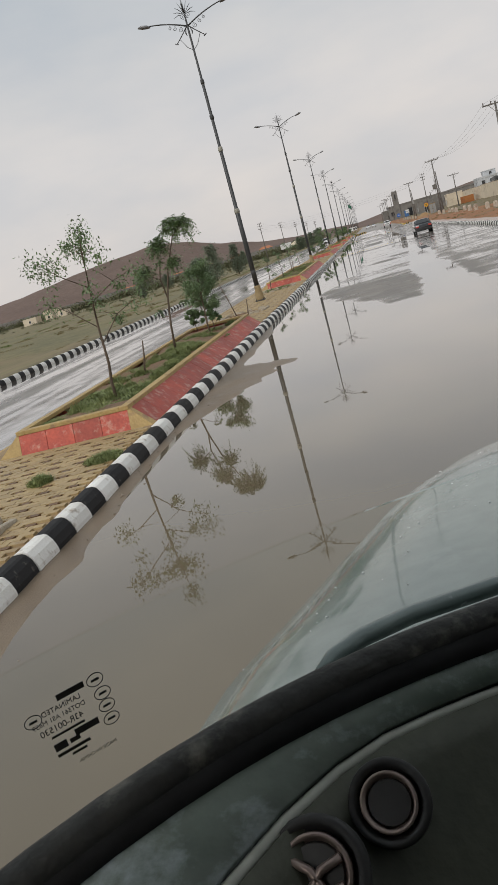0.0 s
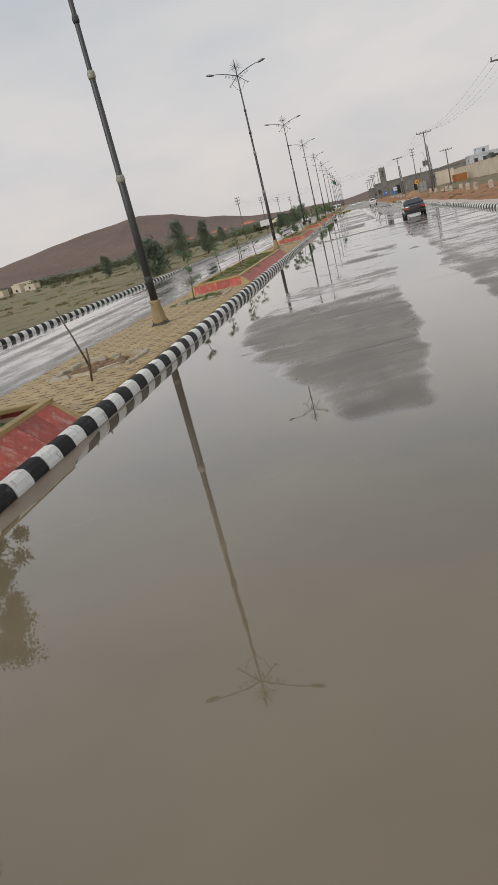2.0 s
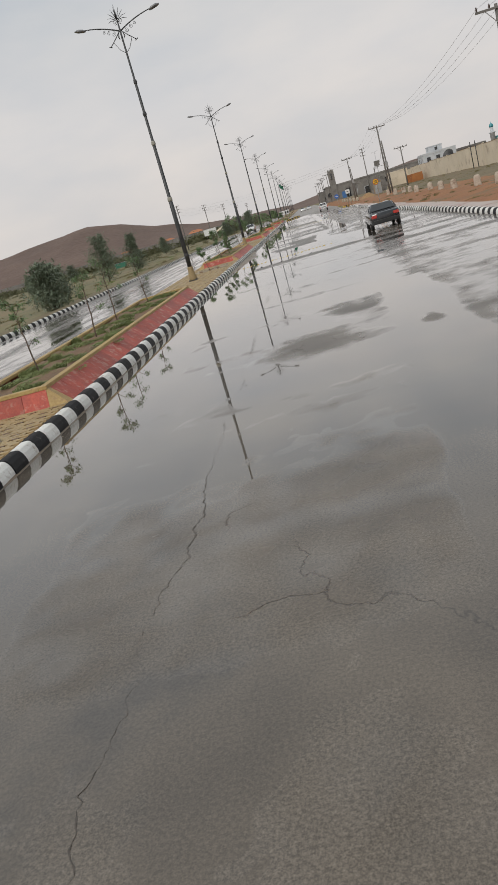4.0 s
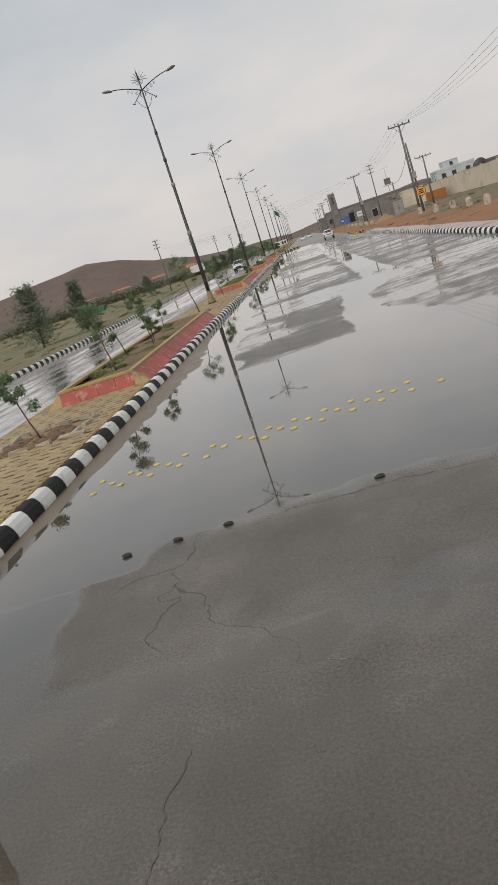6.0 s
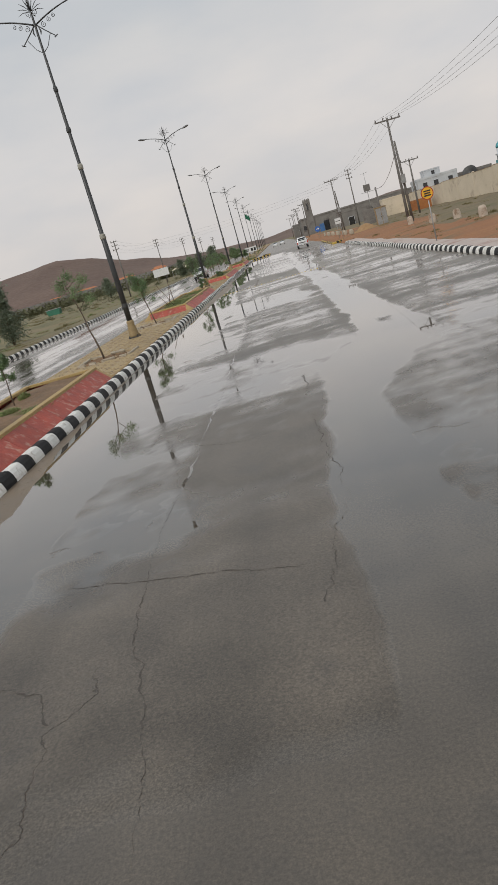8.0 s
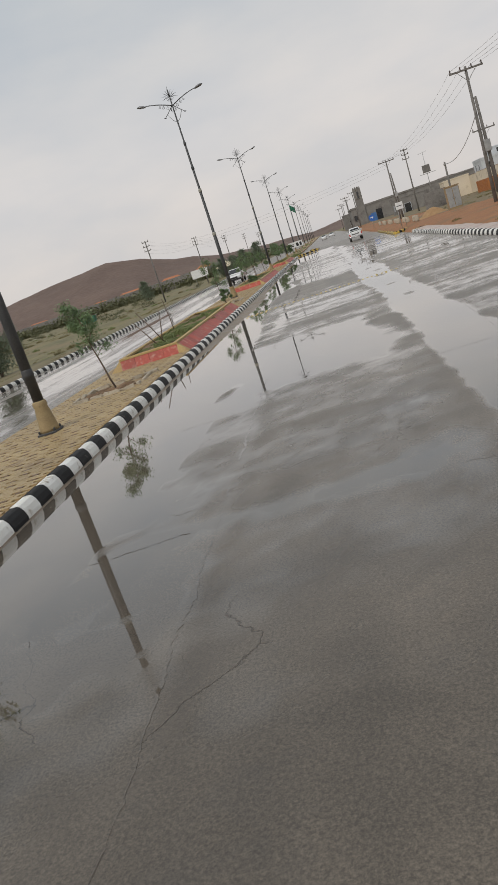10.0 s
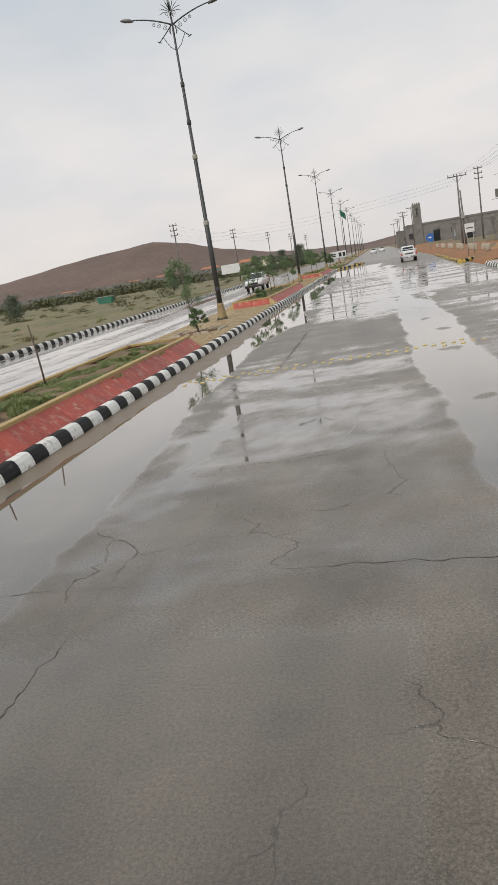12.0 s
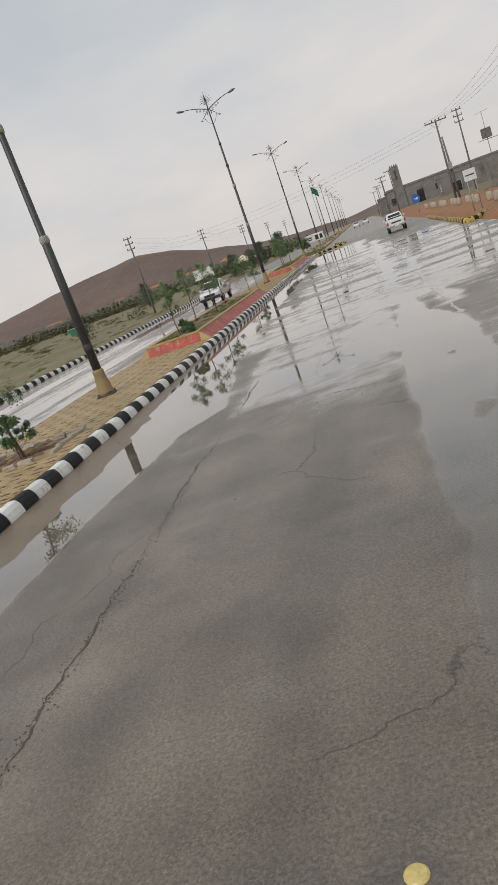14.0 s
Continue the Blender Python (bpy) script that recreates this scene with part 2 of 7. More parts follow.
def water_material():
    m = bpy.data.materials.new("muddy_water")
    m.use_nodes = True
    n, l = m.node_tree.nodes, m.node_tree.links
    b = n["Principled BSDF"]
    geo = n.new("ShaderNodeNewGeometry")
    t = n.new("ShaderNodeTexNoise")
    t.inputs["Scale"].default_value, t.inputs["Detail"].default_value = 0.22, 4
    l.new(geo.outputs["Position"], t.inputs["Vector"])
    r = n.new("ShaderNodeValToRGB")
    r.color_ramp.elements[0].color, r.color_ramp.elements[0].position = (0.136, 0.107, 0.071, 1), 0.35
    r.color_ramp.elements[1].color, r.color_ramp.elements[1].position = (0.190, 0.150, 0.099, 1), 0.65
    l.new(t.outputs["Fac"], r.inputs["Fac"])
    # the mud settles out of the water towards its shallow far shore
    place = n.new("ShaderNodeSeparateXYZ")
    l.new(geo.outputs["Position"], place.inputs[0])
    shore = n.new("ShaderNodeMath")
    shore.operation = "MULTIPLY_ADD"
    shore.inputs[1].default_value = 4.0
    l.new(t.outputs["Fac"], shore.inputs[0])
    l.new(place.outputs["Y"], shore.inputs[2])
    clear = n.new("ShaderNodeMapRange")
    clear.inputs["From Min"].default_value, clear.inputs["From Max"].default_value = -15.0, -1.2
    l.new(shore.outputs[0], clear.inputs["Value"])
    mud = n.new("ShaderNodeMix")
    mud.data_type = "RGBA"
    mud.inputs["B"].default_value = (0.098, 0.082, 0.063, 1)
    l.new(clear.outputs[0], mud.inputs["Factor"])
    l.new(r.outputs["Color"], mud.inputs["A"])
    l.new(mud.outputs["Result"], b.inputs["Base Color"])
    b.inputs["Roughness"].default_value = 0.015
    b.inputs["IOR"].default_value = 1.44
    b.inputs["Coat Weight"].default_value, b.inputs["Coat Roughness"].default_value, b.inputs["Coat IOR"].default_value = 0.65, 0.015, 1.39
    rip = n.new("ShaderNodeTexNoise")
    rip.inputs["Scale"].default_value, rip.inputs["Detail"].default_value = 2.2, 3
    l.new(geo.outputs["Position"], rip.inputs["Vector"])
    bp = n.new("ShaderNodeBump")
    bp.inputs["Strength"].default_value, bp.inputs["Distance"].default_value = 0.05, 0.01
    l.new(rip.outputs["Fac"], bp.inputs["Height"])
    l.new(bp.outputs[0], b.inputs["Normal"])
    l.new(bp.outputs[0], b.inputs["Coat Normal"])
    return m


def glass_material(name, tint, rough=0.03):
    m = bpy.data.materials.new(name)
    m.use_nodes = True
    b = m.node_tree.nodes["Principled BSDF"]
    b.inputs["Base Color"].default_value = (*tint, 1)
    b.inputs["Roughness"].default_value = rough
    b.inputs["Specular IOR Level"].default_value = 0.8
    return m


ASPHALT = road_material("wet_asphalt", False)
SHALLOW = road_material("clear_water_over_asphalt", True)
WATER = water_material()
WHITE_KERB = surface("white_kerb_paint", (0.72, 0.70, 0.65), (0.88, 0.87, 0.83), 3.0, 0.55, 0.25, fine=45, stain=(0.42, 0.36, 0.29), stain_amount=0.22, stain_scale=6, vary=0.06)
BLACK_KERB = surface("black_kerb_paint", (0.008, 0.008, 0.009), (0.022, 0.021, 0.021), 3.0, 0.62, 0.25, fine=45, spec=0.25, stain=(0.16, 0.14, 0.12), stain_amount=0.06, stain_scale=7, vary=0.15)
YELLOW_KERB = surface("yellow_kerb_paint", (0.50, 0.33, 0.05), (0.66, 0.46, 0.10), 3.0, 0.55, 0.25, stain=(0.25, 0.18, 0.09), stain_amount=0.15, stain_scale=6)
RED_PANEL = surface("worn_red_paint", (0.29, 0.042, 0.027), (0.48, 0.088, 0.054), 3.2, 0.55, 0.35, fine=22, stain=(0.47, 0.25, 0.19), stain_amount=0.30, stain_scale=5.2, vary=0.18)
YELLOW_RIM = surface("worn_yellow_paint", (0.33, 0.220, 0.080), (0.50, 0.355, 0.145), 2.0, 0.6, 0.3, fine=25, stain=(0.28, 0.17, 0.10), stain_amount=0.2, stain_scale=4)
PAVER = surface("yellow_paver", (0.310, 0.220, 0.108), (0.450, 0.335, 0.172), 2.0, 0.55, 0.3, fine=60, vary=0.12, stain=(0.22, 0.15, 0.09), stain_amount=0.15, stain_scale=1.3)
PAVER_DARK = surface("brown_paver", (0.10, 0.060, 0.030), (0.19, 0.105, 0.050), 2.0, 0.55, 0.3, fine=60, vary=0.15)
JOINT = surface("sandy_joint", (0.24, 0.165, 0.088), (0.36, 0.255, 0.14), 1.5, 0.75, 0.4, fine=80)
SOIL = surface("wet_soil", (0.125, 0.076, 0.041), (0.25, 0.155, 0.088), 1.6, 0.8, 0.8, fine=14, bump_size=0.05)
MUD = surface("wet_mud", (0.145, 0.106, 0.070), (0.235, 0.178, 0.122), 1.2, 0.42, 0.6, fine=55, rough_var=0.25)
GRASS = surface("green_grass", (0.120, 0.160, 0.054), (0.265, 0.300, 0.115), 2.0, 0.6, 0.0, fine=12)
LEAF = surface("green_leaf", (0.082, 0.142, 0.055), (0.190, 0.270, 0.120), 1.5, 0.5, 0.0, fine=9, vary=0.1)
SCRUB = surface("olive_scrub_leaf", (0.072, 0.078, 0.036), (0.150, 0.145, 0.068), 0.3, 0.7, 0.0, fine=2)
LEAF_DARK = surface("grey_green_leaf", (0.090, 0.122, 0.076), (0.190, 0.225, 0.150), 0.8, 0.6, 0.0, fine=5, vary=0.1)
BARK = surface("brown_bark", (0.075, 0.054, 0.038), (0.165, 0.120, 0.086), 6.0, 0.8, 0.6, fine=60)
STONE_WHITE = surface("whitewashed_stone", (0.30, 0.255, 0.19), (0.52, 0.455, 0.36), 5.0, 0.7, 0.5, fine=40, stain=(0.26, 0.19, 0.12), stain_amount=0.25, stain_scale=5)
POLE = surface("dark_grey_pole_paint", (0.028, 0.030, 0.032), (0.065, 0.066, 0.067), 1.5, 0.5, 0.1, metal=0.0, fine=30)
COLLAR = surface("pale_collar_paint", (0.25, 0.24, 0.20), (0.37, 0.355, 0.30), 4.0, 0.5, 0.15)
FOOTING = surface("ochre_concrete", (0.23, 0.165, 0.080), (0.36, 0.27, 0.14), 4.0, 0.7, 0.4, stain=(0.14, 0.10, 0.06), stain_amount=0.15, stain_scale=4)
LAMP_HEAD = surface("grey_lamp_casing", (0.16, 0.16, 0.165), (0.26, 0.26, 0.265), 3.0, 0.4, 0.05, metal=0.4)
WOOD_POLE = surface("weathered_timber", (0.105, 0.098, 0.090), (0.21, 0.195, 0.18), 2.5, 0.75, 0.5, fine=20)
STEEL_POLE = surface("galvanised_steel", (0.28, 0.28, 0.28), (0.42, 0.42, 0.41), 2.0, 0.45, 0.1, metal=0.5)
INSULATOR = surface("brown_ceramic", (0.07, 0.05, 0.045), (0.13, 0.10, 0.09), 8, 0.3, 0.0)
WIRE = surface("weathered_grey_cable", (0.20, 0.20, 0.205), (0.30, 0.30, 0.305), 2.0, 0.6, 0.0)
FIELD = surface("scrub_field", (0.100, 0.098, 0.044), (0.235, 0.195, 0.095), 0.06, 0.85, 0.6, fine=1.1, stain=(0.22, 0.165, 0.092), stain_amount=0.34, stain_scale=0.035, bump_size=0.15)
ORANGE_DIRT = surface("orange_dirt", (0.235, 0.092, 0.032), (0.35, 0.165, 0.068), 0.45, 0.8, 0.6, fine=6, stain=(0.15, 0.12, 0.06), stain_amount=0.3, stain_scale=0.25, bump_size=0.06)
OLIVE_DIRT = surface("olive_brown_dirt", (0.135, 0.105, 0.055), (0.225, 0.170, 0.095), 0.25, 0.85, 0.6, fine=3, stain=(0.12, 0.115, 0.050), stain_amount=0.35, stain_scale=0.16, bump_size=0.08)
HILL = surface("brown_hill", (0.112, 0.073, 0.057), (0.178, 0.122, 0.097), 0.010, 0.95, 0.7, fine=0.09, bump_size=6.0)
WALL_CREAM = surface("cream_render", (0.58, 0.50, 0.38), (0.70, 0.61, 0.48), 0.35, 0.8, 0.2, fine=8, stain=(0.42, 0.34, 0.25), stain_amount=0.2, stain_scale=0.5)
WALL_WHITE = surface("white_render", (0.42, 0.44, 0.46), (0.58, 0.59, 0.60), 0.35, 0.75, 0.15, fine=8, stain=(0.40, 0.39, 0.37), stain_amount=0.15, stain_scale=0.5)
WALL_GREY = surface("grey_stone", (0.15, 0.14, 0.13), (0.25, 0.235, 0.215), 0.5, 0.85, 0.4, fine=7, stain=(0.10, 0.088, 0.08), stain_amount=0.3, stain_scale=0.3)
# window panes, and the painted shade of the gateway
DARK_OPENING = glass_material("dark_glass_and_gateway_shade", (0.02, 0.022, 0.025), 0.12)
BLUE_DOOR = surface("blue_steel_door", (0.04, 0.12, 0.30), (0.07, 0.18, 0.40), 1.0, 0.5, 0.1)
ROOF_ORANGE = surface("orange_clay_roof", (0.36, 0.13, 0.06), (0.50, 0.21, 0.10), 0.5, 0.8, 0.3)
CAR_WHITE = surface("white_car_paint", (0.66, 0.66, 0.65), (0.74, 0.74, 0.73), 1.0, 0.25, 0.0, rough_var=0.06, coat=0.6)
CAR_BLACK = surface("black_car_paint", (0.012, 0.013, 0.016), (0.022, 0.023, 0.027), 1.0, 0.2, 0.0, rough_var=0.06, coat=0.8)
CAR_GLASS = glass_material("dark_car_glass", (0.015, 0.018, 0.02))
RUBBER = surface("black_rubber", (0.015, 0.015, 0.015), (0.035, 0.034, 0.033), 9, 0.7, 0.2)
CHROME = surface("dull_chrome", (0.45, 0.45, 0.46), (0.60, 0.60, 0.61), 5, 0.25, 0.0, metal=1.0)
RED_LENS = surface("red_lamp_lens", (0.42, 0.02, 0.015), (0.55, 0.04, 0.025), 5, 0.2, 0.0, coat=0.5)
CLEAR_LENS = surface("clear_lamp_lens", (0.55, 0.56, 0.57), (0.68, 0.69, 0.70), 5, 0.15, 0.0, coat=0.5)
SIGN_YELLOW = surface("yellow_sign_face", (0.72, 0.38, 0.02), (0.82, 0.46, 0.04), 3, 0.45, 0.0)
SIGN_RED = surface("red_sign_border", (0.32, 0.03, 0.02), (0.42, 0.05, 0.03), 3, 0.45, 0.0)
SIGN_BLACK = surface("black_sign_paint", (0.015, 0.015, 0.015), (0.03, 0.03, 0.03), 3, 0.5, 0.0)
SIGN_WHITE = surface("white_sign_face", (0.62, 0.62, 0.61), (0.74, 0.74, 0.73), 3, 0.5, 0.0, stain=(0.45, 0.43, 0.40), stain_amount=0.1)
SIGN_BLUE = surface("blue_sign_face", (0.02, 0.10, 0.38), (0.04, 0.15, 0.48), 3, 0.45, 0.0)
FLAG_GREEN = surface("green_cloth", (0.01, 0.11, 0.06), (0.02, 0.16, 0.09), 2, 0.8, 0.1)
STUD = surface("yellow_road_stud", (0.50, 0.38, 0.11), (0.68, 0.54, 0.22), 14, 0.4, 0.1, stain=(0.35, 0.27, 0.14), stain_amount=0.12, stain_scale=18)
RUST = surface("rusty_orange_steel", (0.28, 0.10, 0.03), (0.42, 0.17, 0.05), 1.2, 0.7, 0.3)
TENT = surface("cream_canvas", (0.55, 0.47, 0.33), (0.66, 0.58, 0.43), 0.8, 0.8, 0.1)


# ---------------------------------------------------------------- mesh helpers
def part(name, bm, material, parent=None, label="", smooth=False):
    """Links a bmesh as one mesh object under a thing or a part."""
    bmesh.ops.recalc_face_normals(bm, faces=bm.faces)
    me = bpy.data.meshes.new(name)
    bm.to_mesh(me)
    bm.free()
    me.materials.append(material)
    if smooth:
        for p in me.polygons:
            p.use_smooth = True
    ob = new(name, me)
    ob.parent = parent
    if label:
        ob["label"] = label
    return ob


def piece(name, me, parent, m):
    """A repeat on shared mesh data."""
    ob = new(name, me)
    ob.parent = parent
    ob.matrix_basis = m
    return ob


def thing(name, m, label, category, group="", kind=""):
    ob = new(name)
    ob.empty_display_size = 0.2
    ob.matrix_basis = m
    return tagged(ob, label, category, group, kind)


def block(bm, x0, x1, y0, y1, z0, z1, bevel=0.0):
    r = bmesh.ops.create_cube(bm, size=1.0, matrix=Matrix.Translation(((x0 + x1) / 2, (y0 + y1) / 2, (z0 + z1) / 2)) @ Matrix.Diagonal((x1 - x0, y1 - y0, z1 - z0, 1)))
    if bevel:
        edges = list({e for v in r["verts"] for e in v.link_edges})
        bmesh.ops.bevel(bm, geom=edges, offset=bevel, segments=2, affect="EDGES", profile=0.5)
    return bm


def hull(bm, ring_a, ring_b):
    """A solid between two rings of the same number of points."""
    a, b = [bm.verts.new(p) for p in ring_a], [bm.verts.new(p) for p in ring_b]
    n = len(a)
    for i in range(n):
        bm.faces.new((a[i], a[(i + 1) % n], b[(i + 1) % n], b[i]))
    bm.faces.new(a[::-1])
    bm.faces.new(b)
    return bm


def tube(bm, points, radii, n=8, cap=True):
    pts = [Vector(p) for p in points]
    rings = []
    for i, p in enumerate(pts):
        d = (pts[min(i + 1, len(pts) - 1)] - pts[max(i - 1, 0)]).normalized()
        side = d.cross(Vector((0, 0, 1)) if abs(d.z) < 0.9 else Vector((1, 0, 0))).normalized()
        up = side.cross(d)
        r = radii[i] if isinstance(radii, (list, tuple)) else radii
        rings.append([bm.verts.new(p + r * (math.cos(a) * side + math.sin(a) * up)) for a in [2 * math.pi * k / n for k in range(n)]])
    for a, b in zip(rings, rings[1:]):
        for k in range(n):
            bm.faces.new((a[k], a[(k + 1) % n], b[(k + 1) % n], b[k]))
    if cap:
        bm.faces.new(rings[0][::-1])
        bm.faces.new(rings[-1])
    return bm


def lathe(bm, profile, n=16, axis="z", at=(0, 0, 0)):
    """profile: (radius, height) pairs, from one end to the other."""
    rings = []
    for r, h in profile:
        ring = []
        for k in range(n):
            a = 2 * math.pi * k / n
            c, s = r * math.cos(a), r * math.sin(a)
            p = {"z": (c, s, h), "x": (h, c, s), "y": (c, h, s)}[axis]
            ring.append(bm.verts.new(Vector(p) + Vector(at)))
        rings.append(ring)
    for a, b in zip(rings, rings[1:]):
        for k in range(n):
            bm.faces.new((a[k], a[(k + 1) % n], b[(k + 1) % n], b[k]))
    bm.faces.new(rings[0][::-1])
    bm.faces.new(rings[-1])
    return bm


@functools.lru_cache(maxsize=None)
def noise_table(seed):
    return np.random.RandomState(seed).rand(256, 256)


def value_noise(x, y, seed):
    """Smooth noise on a unit lattice, 0 to 1."""
    table = noise_table(seed)
    xi, yi = np.floor(x).astype(int), np.floor(y).astype(int)
    u, v = x - xi, y - yi
    u, v = u * u * (3 - 2 * u), v * v * (3 - 2 * v)
    a, b = table[xi % 256, yi % 256], table[(xi + 1) % 256, yi % 256]
    c, d = table[xi % 256, (yi + 1) % 256], table[(xi + 1) % 256, (yi + 1) % 256]
    return a * (1 - u) * (1 - v) + b * u * (1 - v) + c * (1 - u) * v + d * u * v


def grid_sheet(name, xs, ys, height, material, label, category, kind="structure", smooth=True):
    X, Y = np.meshgrid(xs, ys)
    Z = height(X, Y)
    nx, ny = len(xs), len(ys)
    co = np.stack([X, Y, Z], -1).reshape(-1, 3)
    i = np.arange(nx * ny).reshape(ny, nx)
    f = np.stack([i[:-1, :-1], i[:-1, 1:], i[1:, 1:], i[1:, :-1]], -1).reshape(-1, 4)
    me = bpy.data.meshes.new(name)
    me.from_pydata(co.tolist(), [], f.tolist())
    me.materials.append(material)
    if smooth:
        me.polygons.foreach_set("use_smooth", [True] * len(me.polygons))
    me.update()
    return tagged(new(name, me), label, category, "", kind)


# ---------------------------------------------------------------- the road and its water
ROAD_R = 12.44


def soft_box(X, Y, x0, x1, y0, y1, s=0.5):
    """1 inside a rectangle, falling to 0 outside over s metres."""
    d = np.maximum(np.maximum(x0 - X, X - x1), np.maximum(y0 - Y, Y - y1) * 0.45)
    return 1 / (1 + np.exp(np.clip(d / (s * 0.25), -40, 40)))


def pool(x, y, ys, lefts, rights, s, k):
    """k between two wandering banks, falling to 0 over s metres."""
    left, right = np.interp(y, ys, lefts), np.interp(y, ys, rights)
    d = np.maximum(left - x, x - right)
    d = np.where((y < ys[0]) | (y > ys[-1]), 9.0, d)
    return k / (1 + np.exp(np.clip(d / (s * 0.25), -40, 40)))


def road_height(X, Y):
    wob = 0.30 * (value_noise(X * 0.5, Y * 0.22, 3) - 0.5) + 0.38 * (value_noise(X * 1.7, Y * 0.8, 4) - 0.5) + 0.16 * (value_noise(X * 4.1, Y * 2.6, 6) - 0.5)
    x, y = X + wob, Y + 1.1 * (value_noise(X * 0.6, Y * 0.4, 5) - 0.5)
    broad = [  # x0, x1, y0, y1, shore width, how wet
        (-1, 20, -60, -14.6, 0.8, 1.0),     # flooded start of the street
        (-1, 1.7, 12, 36, 0.5, 0.95),       # gutter
        (1.2, 7.4, -3.5, 3, 1.2, 0.44),     # half-drained lanes
        (1.2, 7.5, 2, 34, 0.9, 0.58),
        (7.4, 12.4, -14, 40, 0.9, 0.33),
        (8.0, 12.4, 40, 62, 0.8, 0.30),
        (1.5, 8.4, 36.6, 46.4, 0.9, 1.0),   # pool across the lanes
        (5.3, 8.3, 46, 60, 0.6, 0.37),
        (1.2, 3.4, 50, 76, 0.5, 0.42),
        (3.3, 6.5, 54, 75, 0.6, 0.30),
        (8.0, 12.4, 62, 128, 1.0, 0.25),
        (0.6, 5.6, 74.8, 81.2, 0.8, 0.95),  # second pool across the lanes
        (-1, 2.3, 80, 84.5, 0.5, 1.0),
        (2.0, 6.2, 82, 96, 0.8, 0.30),
        (2.5, 3.1, 85.5, 91, 0.35, 0.55),
        (2.9, 6.1, 104.3, 113, 0.3, 0.40),
        (0.3, 12, 112.0, 124, 0.7, 0.41),   # grooved stretch at the side street
        (2.0, 12, 124, 152, 1.5, 0.36),
        (6.2, 6.8, 110, 165, 0.4, 0.80),
        (7.3, 7.8, 110, 150, 0.5, 0.60),
        (0.2, 5.5, 150, 178, 1.5, 1.0)]
    wet = 0 * X
    for x0, x1, y0, y1, s, k in broad:
        wet = np.maximum(wet, k * soft_box(x, y, x0, x1, y0, y1, s))
    banks = [
        ((-17.5, -15.0, -12.5, -11, -8, -5, -2, 0, 12), (-1,) * 9, (5.2, 4.3, 3.4, 2.8, 1.9, 1.15, 1.5, 1.9, 1.7), 0.6, 1.0),
        ((-18, -13, -8, -3.6, 0, 3, 16), (4.6, 5.3, 5.5, 5.4, 5.5, 5.7, 6.2), (12, 6.8, 6.9, 7.0, 6.7, 7.2, 7.5), 0.35, 1.0),
        ((36, 47, 50, 54, 58, 60, 66, 70, 76, 80), (-1,) * 10, (2.2, 2.3, 1.9, 1.9, 1.5, 1.6, 1.6, 2.3, 2.6, 2.3), 0.22, 1.0),
        ((46, 50, 54.5, 58.6, 60.0, 65, 71, 84, 96, 104), (5.2, 5.2, 5.3, 5.5, 6.5, 6.7, 6.6, 6.5, 6.35, 6.4), (7.6, 6.2, 6.1, 7.6, 8.0, 7.9, 7.8, 7.7, 7.5, 6.8), 0.25, 1.0),
        ((80, 84, 88, 93, 99, 103, 105, 105.6, 108, 113.5, 120, 150), (-1,) * 12, (2.4, 2.2, 1.95, 1.8, 1.6, 1.8, 2.0, 2.6, 2.4, 1.9, 1.6, 1.4), 0.22, 1.0),
        ((90, 95, 99.5, 103, 107, 110, 112.6), (6.3, 6.2, 6.15, 6.0, 6.1, 6.25, 6.4), (7.4, 7.5, 7.6, 7.6, 7.5, 7.0, 6.5), 0.20, 1.0)]
    for ys, lefts, rights, s, k in banks:
        wet = np.maximum(wet, pool(X + 0.45 * wob, y, ys, lefts, rights, s, k))
    bare = 0 * X                            # islands standing out of the pools
    for cx, cy, rx, ry in ((6.9, 88.6, 0.35, 0.5), (6.85, 104.6, 0.24, 0.30), (7.05, 94.0, 0.48, 0.85), (6.9, 100.6, 0.30, 0.42), (6.95, 98.0, 0.30, 0.42), (7.0, 106.9, 0.18, 0.2), (2.2, 75.6, 0.28, 1.1), (7.2, 62.2, 0.30, 1.0), (6.7, 9.6, 0.35, 0.9), (5.6, 12.3, 0.7, 1.3), (4.4, 10.0, 0.8, 1.2), (7.1, 83.6, 0.4, 0.55)):
        bare = np.maximum(bare, np.exp(-((x - cx) / rx) ** 2 - ((y - cy) / ry) ** 2))
    wet = wet * (1 - 0.92 * bare)
    # marks of the paving screed across the lanes, and finer patches
    screed = 0.6 * value_noise(X * 0.20, (Y - 0.10 * X) * 0.95, 17) + 0.4 * value_noise(X * 0.45, (Y - 0.08 * X) * 2.3, 18)
    patch = value_noise(X * 1.1, Y * 0.45, 11) * 0.40 + value_noise(X * 2.3, Y * 1.9, 12) * 0.32 + value_noise(X * 4.6, Y * 3.6, 13) * 0.28
    seam = np.exp(-((Y + 0.8 * (value_noise(X * 0.4, Y * 0.1, 15) - 0.5)) % 11.3 - 5.6) ** 2 / 0.05)
    h = 0.0046 - 0.0102 * wet + 0.0060 * (screed - 0.5) + 0.0044 * (patch - 0.5) - 0.0009 * seam
    return h + 0.0016 * (value_noise(X * 7, Y * 8, 14) - 0.5) + 0.0007 * (value_noise(X * 1.8, Y * 6.5, 19) - 0.5)


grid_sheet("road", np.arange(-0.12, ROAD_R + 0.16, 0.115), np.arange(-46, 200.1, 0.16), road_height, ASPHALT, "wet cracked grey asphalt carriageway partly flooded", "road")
grid_sheet("road", np.array([-0.12, 3, 6, 9, ROAD_R + 0.15]), np.arange(200.1, 640, 20), lambda X, Y: 0 * X + 0.003, ASPHALT, "wet asphalt carriageway far ahead", "road")


